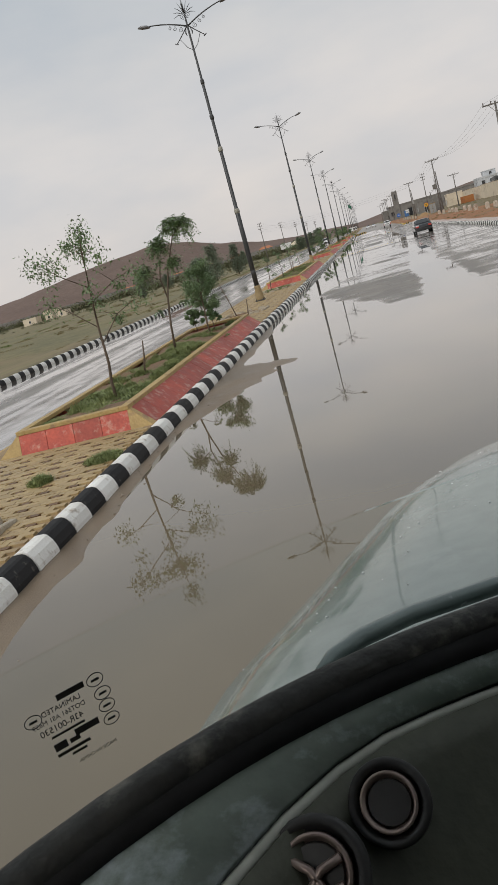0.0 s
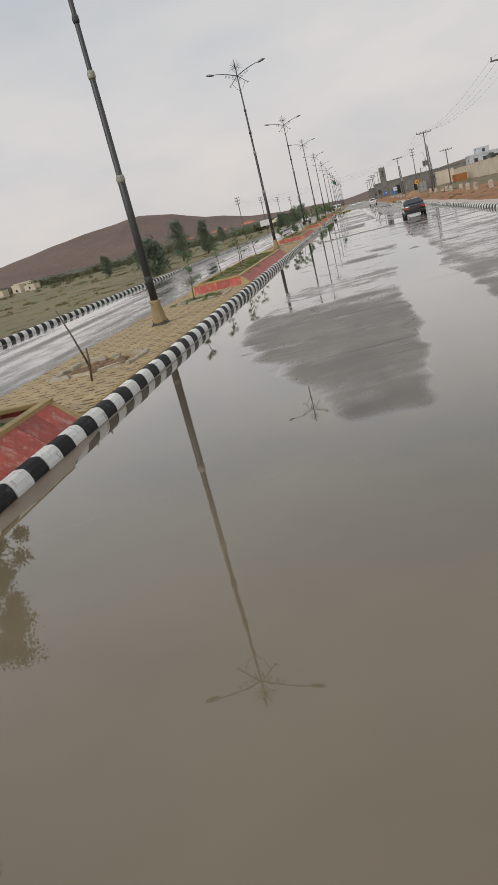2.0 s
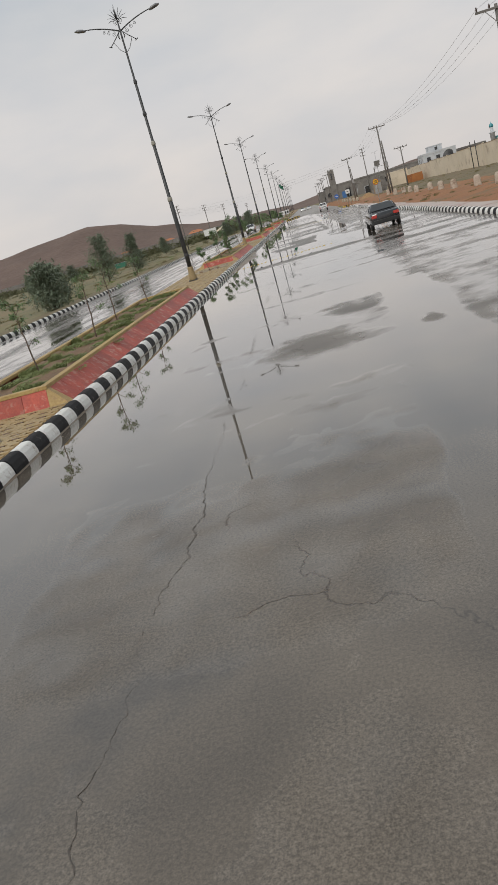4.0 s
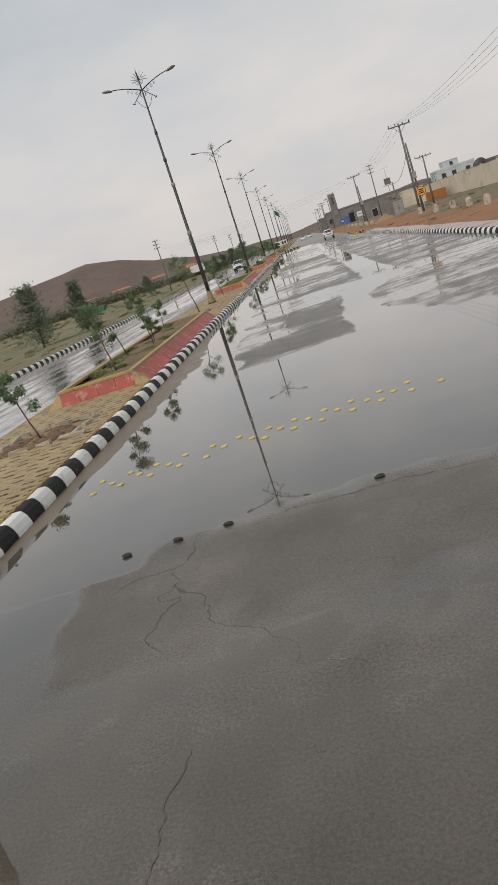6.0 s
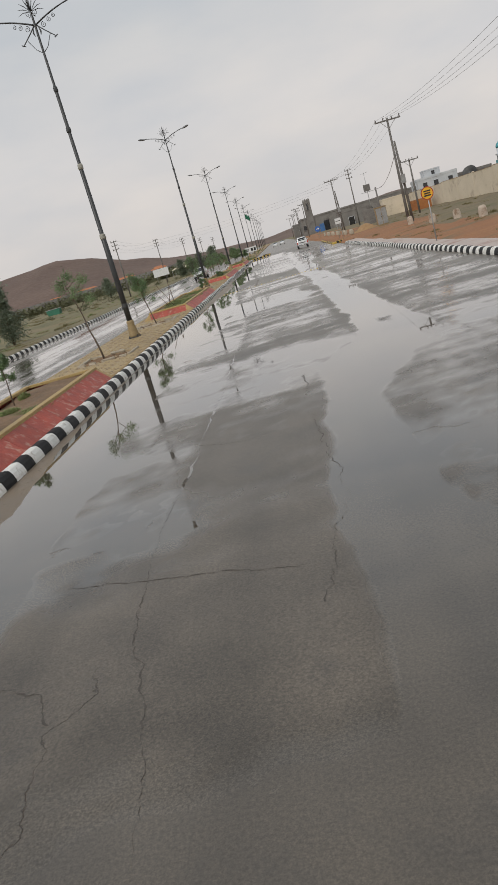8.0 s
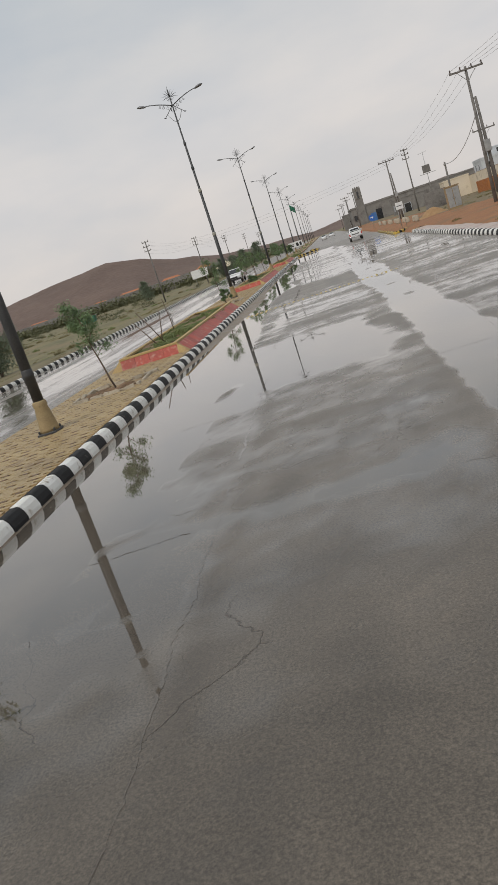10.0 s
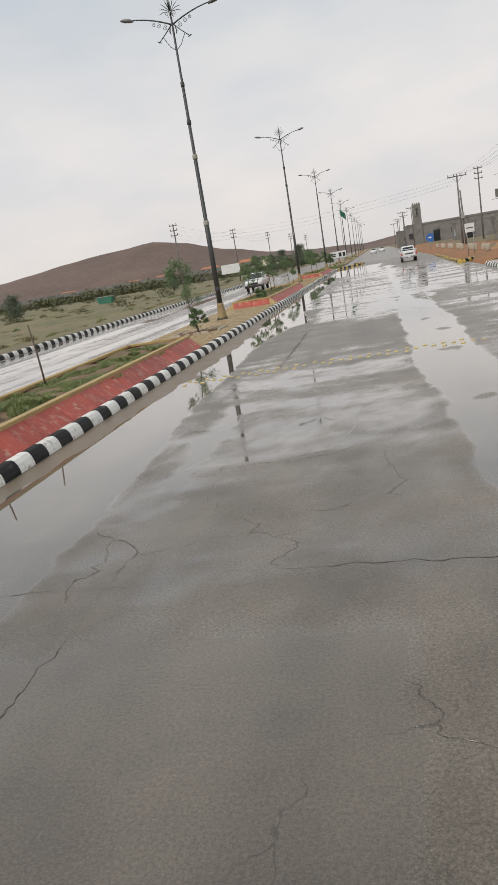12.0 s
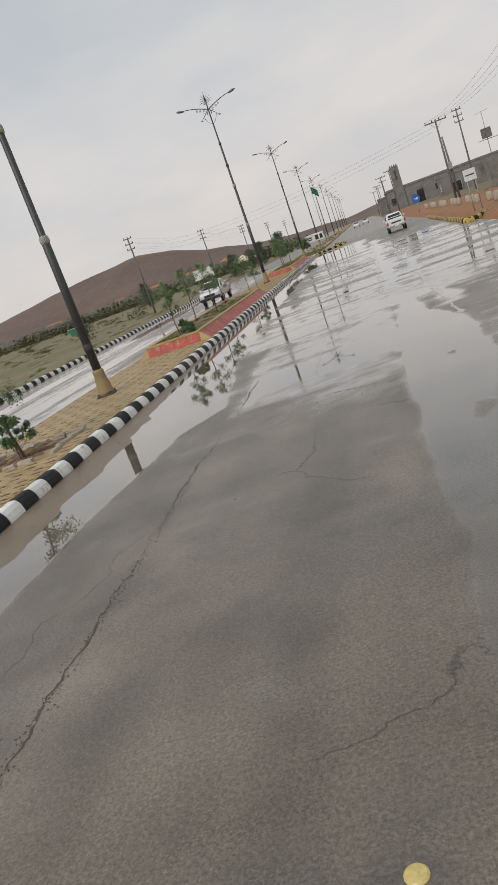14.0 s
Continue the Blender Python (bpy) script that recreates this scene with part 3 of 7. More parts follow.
def silt_height(X, Y):
    width = np.interp(Y, [-46, -33, -26, -22.5, -20.6, -19.8, -14, -12, 30, 36, 43, 46, 50, 57, 60, 66, 81, 86, 92, 96, 104, 112, 118, 180],
                      [0.35, 0.45, 0.15, 1.1, 1.7, 0.3, 0.35, 0.05, 0.05, 0.1, 0.5, 0.63, 0.80, 0.25, 0.1, 0.05, 0.12, 0.40, 0.58, 0.75, 0.85, 0.25, 0.1, 0.3])
    width = width * (0.92 + 0.16 * value_noise(X * 0 + 3.3, Y * 0.8, 23))
    return 0.030 * (1 - X / np.maximum(width, 0.03)).clip(-1.6, 1) + 0.012 * (value_noise(X * 3, Y * 2.2, 24) - 0.5)


grid_sheet("ground", np.arange(0.0, 2.3, 0.09), np.arange(-46, 180, 0.24), silt_height, MUD, "wet brown silt washed up along the kerb", "mud")
grid_sheet("water", np.array([-0.1, 12.5]), np.linspace(-46, -3, 7), lambda X, Y: 0 * X, WATER, "brown muddy flood water standing on the road", "water")
grid_sheet("water", np.array([-0.1, 12.5]), np.linspace(-3, 200.2, 12), lambda X, Y: 0 * X, SHALLOW, "clear shallow rain pools standing on the asphalt", "water")


def left_road_height(X, Y):
    h = 0.004 - 0.010 * (value_noise(X * 0.9, Y * 0.035, 31) * 0.50 + value_noise(X * 2.6, Y * 0.12, 32) * 0.30 + value_noise(X * 5.5, Y * 0.5, 33) * 0.20)
    return h + 0.0024


grid_sheet("road", np.arange(-13.1, -3.6, 0.15), np.arange(-46, 200.1, 0.8), left_road_height, ASPHALT, "wet asphalt carriageway beyond the planted median", "road")
grid_sheet("water", np.array([-13.0, -3.75]), np.arange(-46, 200.2, 20.5), lambda X, Y: 0 * X, SHALLOW, "thin sheet of rain water on the far carriageway", "water")
grid_sheet("road", np.array([-13.1, -8, -3.7]), np.arange(200.1, 640, 20), lambda X, Y: 0 * X + 0.01, ASPHALT, "wet asphalt of the far carriageway ahead", "road")


# ---------------------------------------------------------------- ground, hills
def ground_height(X, Y):
    road = ((X > -13.4) & (X < 12.9) & (Y > -60) & (Y < 650))
    left = np.clip((-13.6 - X) / 12, 0, 1)
    h = 0.18 - 0.75 * left + 0.5 * left * (value_noise(X * 0.12, Y * 0.05, 41) - 0.5)
    right = np.clip((X - 13.2) / 4.5, 0, 1)
    bank = 0.22 + 0.20 * right + 0.18 * right * (value_noise(X * 0.5, Y * 0.22, 42) - 0.5)
    h = np.where(X > 12.5, bank, h)
    return np.where(road, -0.25, h)


gx = np.concatenate([np.array([-3000, -1500, -800, -400, -250, -160, -110]), np.arange(-80, -30, 5), np.arange(-30, -13.3, 1.2), np.array([-13.25, -13.15, 0, 12.6, 12.7]),
                     np.arange(13.2, 40, 0.9), np.arange(40, 100, 6), np.array([120, 200, 400, 900, 1800, 3000])])
gy = np.concatenate([np.array([-1500, -400, -150, -90]), np.arange(-60, 230, 2.0), np.arange(230, 660, 15), np.array([800, 1200, 2000, 3000, 4500])])
ground = grid_sheet("ground", gx, gy, ground_height, FIELD, "scrubby green and brown field reaching the horizon", "ground")
ground.data.materials.append(ORANGE_DIRT)
ground.data.materials.append(OLIVE_DIRT)
for p in ground.data.polygons:
    c = p.center
    if c.x > 12.5 and c.x < 19.5 + 2.5 * math.sin(c.y * 0.11) and c.y < 330:
        p.material_index = 1
    elif -17.5 + 1.5 * math.sin(c.y * 0.06) < c.x < -13 and -60 < c.y < 400:
        p.material_index = 2
    elif c.x > 12.5 and c.x < 130 and c.y < 420:
        p.material_index = 2


def hill_height(profile_x, profile_z, y_mid, depth, seed, rough):
    def h(X, Y):
        crest = np.interp(X, profile_x, profile_z)
        fall = np.clip(1 - np.abs(Y - y_mid) / depth, 0, 1)
        return -2 + (crest + 2) * fall ** 0.9 + rough * fall * (value_noise(X * 0.013, Y * 0.013, seed) - 0.5) + rough * 0.4 * fall * (value_noise(X * 0.05, Y * 0.05, seed + 1) - 0.5)
    return h


grid_sheet("backdrop", np.linspace(-1900, 200, 130), np.linspace(1450, 2350, 40),
           hill_height([-1900, -1400, -1000, -876, -716, -531, -449, -368, -260, -152, -20, 200], [5, 30, 58, 73, 88, 100, 84, 57, 30, 18, 9, 4], 1900, 450, 51, 5),
           HILL, "long bare brown hill on the horizon", "hill")
grid_sheet("backdrop", np.linspace(-60, 900, 90), np.linspace(640, 1160, 30),
           hill_height([-60, 0, 30, 78, 95, 141, 180, 260, 500, 900], [2, 6, 9, 11, 13, 17, 12, 6, 4, 2], 900, 260, 61, 2),
           HILL, "low brown ridge behind the buildings", "hill")


# ---------------------------------------------------------------- kerbs
def kerb_stone_mesh(name, material, length=0.5):
    """A painted kerb stone: upright face with a slope and rounded shoulder towards -x, road side at +x."""
    bm = bmesh.new()
    g = length / 2 - 0.006
    outline = [(0.03, -0.15), (0.02, 0.08), (-0.01, 0.17), (-0.06, 0.235), (-0.10, 0.25), (-0.20, 0.25), (-0.22, 0.23), (-0.22, -0.15)]
    hull(bm, [(x, -g, z) for x, z in outline], [(x, g, z) for x, z in outline])
    bmesh.ops.recalc_face_normals(bm, faces=bm.faces)
    me = bpy.data.meshes.new(name)
    bm.to_mesh(me)
    bm.free()
    me.materials.append(material)
    return me


KERB_WHITE, KERB_BLACK = kerb_stone_mesh("kerb_stone", WHITE_KERB), kerb_stone_mesh("kerb_stone", BLACK_KERB)
KERB_YELLOW = kerb_stone_mesh("kerb_stone", YELLOW_KERB)


def joined_kerb(name, poses, parent, meshes):
    """Stones too far off to pick apart, joined into one mesh."""
    verts, faces, mats, tints = [], [], [], list(dict.fromkeys(meshes))
    for i, m in enumerate(poses):
        me = meshes[i % len(meshes)]
        base = len(verts)
        verts += [tuple(m @ v.co) for v in me.vertices]
        faces += [tuple(base + k for k in p.vertices) for p in me.polygons]
        mats += [tints.index(me)] * len(me.polygons)
    me = bpy.data.meshes.new(name)
    me.from_pydata(verts, [], faces)
    for t in tints:
        me.materials.append(t.materials[0])
    me.polygons.foreach_set("material_index", mats)
    ob = new(name, me)
    ob.parent = parent
    ob["kind"] = "stuff"
    return ob


def kerb_line(x, y0, y1, turn, split, label, first=0):
    """Stones along y at x; those up to y = split are parts of their own."""
    line = thing("kerb", Matrix.Identity(4), label, "kerb", "", "structure")
    rng = random.Random(int(x * 100))
    near, far, k = [], [], first
    y = y0
    while y < y1:
        m = pose(x + rng.uniform(-0.008, 0.008), y + 0.25, rng.uniform(-0.006, 0.006), rng.uniform(-0.5, 0.5), rng.uniform(-0.8, 0.8), turn + rng.uniform(-0.5, 0.5))
        if y < split:
            piece("kerb_stone", KERB_BLACK if k % 2 else KERB_WHITE, line, m)
        else:
            far.append((k, m))
        k += 1
        y += 0.5
    if far:
        order = (KERB_BLACK, KERB_WHITE) if far[0][0] % 2 else (KERB_WHITE, KERB_BLACK)
        joined_kerb("far_kerb_stones", [m for _, m in far], line, order)
    return line


# ---------------------------------------------------------------- lamp posts
LAMP_Y = [0.0, 37.56, 76.2, 112.09, 149.5, 188.73, 226.35, 264, 301.6, 339.2, 376.8, 414.4, 452, 489.6]


def spiral(cx, cz, r0, r1, turns, start, n=18, y=0.0):
    return [(cx + (r0 + (r1 - r0) * i / n) * math.cos(start + turns * 2 * math.pi * i / n), y,
             cz + (r0 + (r1 - r0) * i / n) * math.sin(start + turns * 2 * math.pi * i / n)) for i in range(n + 1)]


def lamp_post():
    post = thing("street_lamp", pose(-2.0, 0, 0.23), "tall dark grey twin-arm street lamp with palm-shaped finial", "street lamp", "street lamps along the median")
    bm = bmesh.new()
    block(bm, -0.24, 0.24, -0.24, 0.24, -0.1, 0.05, 0.015)
    for sx in (-1, 1):
        for sy in (-1, 1):
            lathe(bm, [(0.025, 0.05), (0.025, 0.10), (0.012, 0.12)], 8, at=(sx * 0.19, sy * 0.19, 0))
    part("base_plate", bm, POLE, post, "dark bolted base plate")
    bm = lathe(bmesh.new(), [(0.235, 0.05), (0.225, 0.12), (0.185, 0.45), (0.155, 0.62), (0.165, 0.66), (0.165, 0.74), (0.14, 0.78)], 20)
    part("footing", bm, FOOTING, post, "ochre painted tapered footing", True)
    bm = lathe(bmesh.new(), [(0.125, 0.7), (0.115, 4.5), (0.095, 4.52), (0.088, 7.4), (0.075, 7.42), (0.070, 10.5), (0.055, 10.52), (0.045, 13.3), (0.03, 13.35)], 16)
    part("pole", bm, POLE, post, "", True)
    for h, r in ((1.45, 0.125), (4.5, 0.125), (7.45, 0.108), (8.95, 0.092), (10.55, 0.082)):
        bm = lathe(bmesh.new(), [(r - 0.01, h - 0.12), (r + 0.006, h - 0.08), (r + 0.015, h - 0.02), (r + 0.005, h + 0.02), (r + 0.010, h + 0.05), (r - 0.015, h + 0.11)], 16)
        part("collar", bm, COLLAR if 2 < h < 8 else POLE, post, "pale cast collar" if 2 < h < 8 else "dark cast collar", True)
    for s in (-1, 1):
        bm = bmesh.new()
        pts = [(s * (0.04 + 2.0 * u), 0, 13.02 + 0.95 * u - 0.40 * u * u + 0.0 * s) for u in [i / 10 for i in range(11)]]
        tube(bm, pts, [0.035 - 0.012 * i / 10 for i in range(11)], 8)
        part("arm", bm, POLE, post, "", True)
        bm = bmesh.new()
        tube(bm, [(s * 1.72, 0, 13.49), (s * 1.86, 0, 13.54), (s * 2.12, 0, 13.60), (s * 2.30, 0, 13.62)], [0.03, 0.075, 0.085, 0.03], 10)
        for v in bm.verts:
            v.co.y *= 1.7
        part("lamp_head", bm, LAMP_HEAD, post, "grey cobra-head luminaire", True)
        for cx, cz, r, turns in ((0.36, 12.95, 0.12, 1.4), (0.62, 13.07, 0.10, 1.4), (0.84, 13.16, 0.08, 1.4), (0.15, 13.45, 0.13, -1.5)):
            bm = tube(bmesh.new(), spiral(s * cx, cz, r, 0.02, turns * s, math.pi / 2 if turns > 0 else -math.pi / 2), 0.012, 5)
            part("scroll", bm, POLE, post, "wrought scroll", True)
        bm = bmesh.new()
        tube(bm, [(0, 0, 13.05), (s * 0.35, 0, 12.72), (s * 0.72, 0, 12.40)], [0.028, 0.022, 0.018], 6)
        tube(bm, [(s * 0.62, 0, 12.38), (s * 0.78, 0, 12.46)], 0.02, 6)
        tube(bm, [(0, 0, 11.95), (s * 0.25, 0, 12.15), (s * 0.50, 0, 12.58)], 0.014, 6)
        tube(bm, [(s * 0.10, 0, 12.95), (s * 0.16, 0, 12.75), (s * 0.12, 0, 12.62)], [0.01, 0.035, 0.01], 6)
        part("bracket", bm, POLE, post, "crossed drooping bracket", True)
    fan = part("finial", tube(bmesh.new(), [(0, 0, 13.3), (0, 0, 14.25)], [0.03, 0.008], 6), POLE, post, "fan of palm-leaf blades on a spike", True)
    for turn in (0, 90):
        for k in range(-4, 5):
            a = radians(k * 21)
            d = Vector((math.sin(a), 0, math.cos(a)))
            d.rotate(Euler((0, 0, radians(turn))))
            r = 0.66 - 0.03 * abs(k)
            bm = tube(bmesh.new(), [Vector((0, 0, 13.52)) + d * 0.05, Vector((0, 0, 13.52)) + d * r * 0.6, Vector((0, 0, 13.52 - 0.025 * abs(k))) + d * r], [0.010, 0.016, 0.004], 4)
            part("blade", bm, POLE, fan, "", True)
    return post


# ---------------------------------------------------------------- planters
PLANTERS = [(-25.6, -11.7), (9.2, 27.8), (48.3, 64.2), (85.3, 100.7), (119.2, 136.5), (157, 174)]
OUT_R, OUT_L, TOP_R, TOP_L, DECK, RIM = -0.27, -3.30, -0.68, -2.85, 0.235, 0.60


def planter(y0, y1):
    box = thing("planter", pose(0, 0, 0), "raised planter with worn red sloping panels and yellow rim", "planter", "planters along the median", "")
    n = max(3, round((y1 - y0 - 0.6) / 0.62))
    step = (y1 - y0 - 0.5) / n
    th = 0.07
    for side, (xo, xt) in (("r", (OUT_R, TOP_R)), ("l", (OUT_L, TOP_L))):
        bm = bmesh.new()
        s = 1 if side == "r" else -1
        ring = lambda y: [(xo, y, DECK - 0.05), (xt, y, RIM - 0.04), (xt - s * th, y, RIM - 0.04), (xo - s * 0.30, y, DECK - 0.05)]
        hull(bm, ring(0.004), ring(step - 0.004))
        bmesh.ops.recalc_face_normals(bm, faces=bm.faces)
        me = bpy.data.meshes.new("panel")
        bm.to_mesh(me)
        bm.free()
        me.materials.append(RED_PANEL)
        for k in range(n):
            piece("panel", me, box, pose(0.0015 * (k % 3), y0 + 0.25 + k * step, 0.002 * (k % 2)))
    for end, yo, yt in (("near", y0, y0 + 0.12), ("far", y1, y1 - 0.12)):
        s = 1 if end == "near" else -1
        cuts = np.linspace(TOP_L + 0.02, TOP_R - 0.02, 5)
        for a, b in zip(cuts, cuts[1:]):
            bm = bmesh.new()
            hull(bm, [(a + 0.004, yo, DECK - 0.05), (a + 0.004, yt, RIM - 0.04), (a + 0.004, yt + s * 0.06, RIM - 0.04), (a + 0.004, yo + s * 0.18, DECK - 0.05)],
                 [(b - 0.004, yo, DECK - 0.05), (b - 0.004, yt, RIM - 0.04), (b - 0.004, yt + s * 0.06, RIM - 0.04), (b - 0.004, yo + s * 0.18, DECK - 0.05)])
            part("panel", bm, RED_PANEL, box)
        for xo, xt in ((OUT_R, TOP_R), (OUT_L, TOP_L)):
            bm = bmesh.new()
            t = 0.02 if xo == OUT_R else -0.02
            a = [(xt - t, yo, DECK - 0.05), (xo, yo, DECK - 0.05), (xo, yo + s * 0.25, DECK - 0.05)]
            b = [(xt - t, yt, RIM - 0.035), (xt, yt, RIM - 0.035), (xt, yt + s * 0.13, RIM - 0.035)]
            hull(bm, a, b)
            part("corner_piece", bm, YELLOW_RIM, box, "yellow painted corner")
    w = 0.16
    rims = ((TOP_R - w, TOP_R + 0.015, y0 + 0.10, y1 - 0.10), (TOP_L - 0.015, TOP_L + w, y0 + 0.10, y1 - 0.10),
            (TOP_L + w, TOP_R - w, y0 + 0.10, y0 + 0.26), (TOP_L + w, TOP_R - w, y1 - 0.26, y1 - 0.10))
    for a, b, c, d in rims:
        part("coping", block(bmesh.new(), a, b, c, d, RIM - 0.06, RIM + 0.02, 0.012), YELLOW_RIM, box, "yellow painted coping")
    xs, ys = np.linspace(TOP_L + w - 0.02, TOP_R - w + 0.02, 9), np.arange(y0 + 0.24, y1 - 0.2, 0.3)
    soil = grid_sheet("soil", xs, ys, lambda X, Y: RIM - 0.10 + 0.16 * (value_noise(X * 1.6, Y * 1.3, 71) - 0.4) + 0.05 * (value_noise(X * 6, Y * 6, 72) - 0.5), SOIL, "", "", "")
    soil.parent = box
    soil["label"] = "damp reddish soil"
    return box


# ---------------------------------------------------------------- plants
def tuft_mesh(name, count, radius, height, seed, material, lean=0.5):
    rng = random.Random(seed)
    verts, faces = [], []
    for _ in range(count):
        a, r = rng.uniform(0, 6.28), radius * math.sqrt(rng.random())
        x, y = r * math.cos(a), r * math.sin(a)
        h = height * rng.uniform(0.5, 1.0) * (1 - 0.5 * r / radius)
        b, w = rng.uniform(0, 6.28), rng.uniform(0.003, 0.008)
        dx, dy = math.cos(b), math.sin(b)
        l = lean * h * rng.random()
        k = len(verts)
        verts += [(x - dy * w, y + dx * w, 0), (x + dy * w, y - dx * w, 0), (x + dx * l * 0.4 + dy * w, y + dy * l * 0.4 - dx * w, h * 0.6),
                  (x + dx * l * 0.4 - dy * w, y + dy * l * 0.4 + dx * w, h * 0.6), (x + dx * l, y + dy * l, h)]
        faces += [(k, k + 1, k + 2, k + 3), (k + 3, k + 2, k + 4)]
    me = bpy.data.meshes.new(name)
    me.from_pydata(verts, [], faces)
    me.materials.append(material)
    return me


TUFT = [tuft_mesh("grass_tuft", 620, 0.32, 0.16, 1, GRASS, 1.5), tuft_mesh("grass_tuft", 420, 0.20, 0.24, 2, GRASS, 1.1), tuft_mesh("grass_tuft", 760, 0.50, 0.11, 3, GRASS, 2.0)]


def sapling(name, base, height, seed, label, bushy=1.0, lean=(0.0, 0.0), crown_from=0.35, material=None, leaf=0.066, spread=0.75, group="saplings in the median"):
    """A young tree: bent tapered trunk, limbs, twigs and many small drooping leaves in clumps."""
    rng = random.Random(seed)
    tree = thing(name, pose(*base), label, "tree", group)
    bm = bmesh.new()
    trunk = []
    n = 8
    bx, by = 0.0, 0.0
    for i in range(n + 1):
        u = i / n
        bx += rng.uniform(-0.03, 0.03) * height / 3
        by += rng.uniform(-0.03, 0.03) * height / 3
        trunk.append(Vector((lean[0] * u + bx * (i > 0), lean[1] * u + by * (i > 0), height * 0.82 * u - 0.12 * (i == 0))))
    r0 = 0.0095 * height ** 0.9 + 0.007
    tube(bm, trunk, [r0 * (1 - 0.75 * i / n) for i in range(n + 1)], 8)
    tips = []
    limbs = int(5 + 4 * bushy)
    for k in range(limbs):
        u = crown_from + (1 - crown_from) * (k + rng.random()) / limbs
        i = min(n - 1, int(u * n))
        p = trunk[i].lerp(trunk[i + 1], u * n - i)
        a = k * 2.4 + rng.uniform(-0.5, 0.5)
        ln = height * rng.uniform(0.20, 0.38) * (1.15 - 0.55 * u) * (spread / 0.75)
        d = Vector((math.cos(a), math.sin(a), rng.uniform(0.5, 1.4))).normalized()
        q = p + d * ln * 0.55
        e = q + (d + Vector((0, 0, rng.uniform(-0.5, 0.2)))).normalized() * ln * 0.5
        tube(bm, [p, q, e], [r0 * 0.42 * (1.1 - 0.6 * u), r0 * 0.27, r0 * 0.10], 5)
        tips += [(e, 1.25), (q.lerp(e, 0.7), 0.45)]
        for _ in range(2):
            f = q + Vector((rng.uniform(-1, 1), rng.uniform(-1, 1), rng.uniform(-0.2, 0.8))) * ln * 0.42
            tube(bm, [q, q.lerp(f, 0.5) + Vector((0, 0, 0.03)), f], [r0 * 0.18, r0 * 0.12, r0 * 0.05], 4)
            if rng.random() < 0.15 + 0.5 * bushy:
                tips.append((f, 0.8))
    tips.append((trunk[-1], 1.0))
    part("trunk", bm, BARK, tree, "thin brown trunk and limbs", True)
    verts, faces = [], []
    for p, w in tips:
        size = height * 0.042 * rng.uniform(0.7, 1.5) * (0.75 + 0.4 * bushy)
        for _ in range(int(200 * (0.22 + 0.78 * bushy) * w * rng.uniform(0.25, 1.6))):
            g = Vector((rng.gauss(0, 0.8), rng.gauss(0, 0.8), rng.gauss(-0.45, 0.85)))
            if g.length > 1.7:
                g *= 1.7 * rng.random() / g.length
            c = p + g * size
            a, tilt = rng.uniform(0, 6.28), rng.uniform(-1.4, 0.1)
            d = Vector((math.cos(a) * math.cos(tilt), math.sin(a) * math.cos(tilt), math.sin(tilt)))
            s = d.cross(Vector((rng.uniform(-1, 1), rng.uniform(-1, 1), 1))).normalized()
            ln, wd = leaf * rng.uniform(0.8, 1.6), leaf * rng.uniform(0.22, 0.36)
            k = len(verts)
            verts += [tuple(c), tuple(c + d * ln * 0.5 + s * wd), tuple(c + d * ln), tuple(c + d * ln * 0.5 - s * wd)]
            faces.append((k, k + 1, k + 2, k + 3))
    me = bpy.data.meshes.new("crown")
    me.from_pydata(verts, [], faces)
    me.materials.append(material or LEAF)
    crown = new("crown", me)
    crown.parent = tree
    crown["label"] = "sparse green leaves"
    return tree


def field_tree(base, height, seed, label, wide=0.26):
    """A dense feathery tree: stem, upswept boughs and thousands of small sprays in an uneven cone."""
    rng = random.Random(seed)
    tree = thing("field_tree", pose(*base), label, "tree", "field trees")
    bm = tube(bmesh.new(), [(0, 0, -0.3), (0.05, 0.03, height * 0.4), (0.0, 0.08, height * 0.92)], [0.022 * height, 0.015 * height, 0.004 * height], 8)
    boughs = []
    for k in range(34):
        u = 0.02 + 0.93 * (k + rng.random()) / 34
        a = k * 2.4 + rng.uniform(-0.6, 0.6)
        r = height * wide * (1.05 - u) ** 0.45 * rng.uniform(0.45, 1.2) * (0.75 + min(1, u * 4) * 0.25)
        p = Vector((0, 0, height * u * 0.92))
        e = p + Vector((math.cos(a) * r, math.sin(a) * r, r * rng.uniform(0.35, 0.9)))
        tube(bm, [p, p.lerp(e, 0.5), e], [0.006 * height, 0.004 * height, 0.001 * height], 4)
        boughs.append((p, e, r))
    part("trunk", bm, BARK, tree, "", True)
    verts, faces = [], []
    for p, e, r in boughs:
        for _ in range(150):
            c = p.lerp(e, rng.uniform(0.25, 1.08)) + Vector((rng.gauss(0, 1), rng.gauss(0, 1), rng.gauss(0, 0.9))) * 0.20 * (0.5 + r)
            d = Vector((rng.uniform(-1, 1), rng.uniform(-1, 1), rng.uniform(-0.5, 1.2))).normalized() * rng.uniform(0.11, 0.25)
            s = d.cross(Vector((rng.uniform(-1, 1), rng.uniform(-1, 1), 1))).normalized() * rng.uniform(0.03, 0.07)
            k = len(verts)
            verts += [tuple(c - d), tuple(c + s), tuple(c + d), tuple(c - s)]
            faces.append((k, k + 1, k + 2, k + 3))
    me = bpy.data.meshes.new("crown")
    me.from_pydata(verts, [], faces)
    me.materials.append(LEAF_DARK)
    crown = new("crown", me)
    crown.parent = tree
    crown["label"] = "grey-green feathery foliage"
    return tree


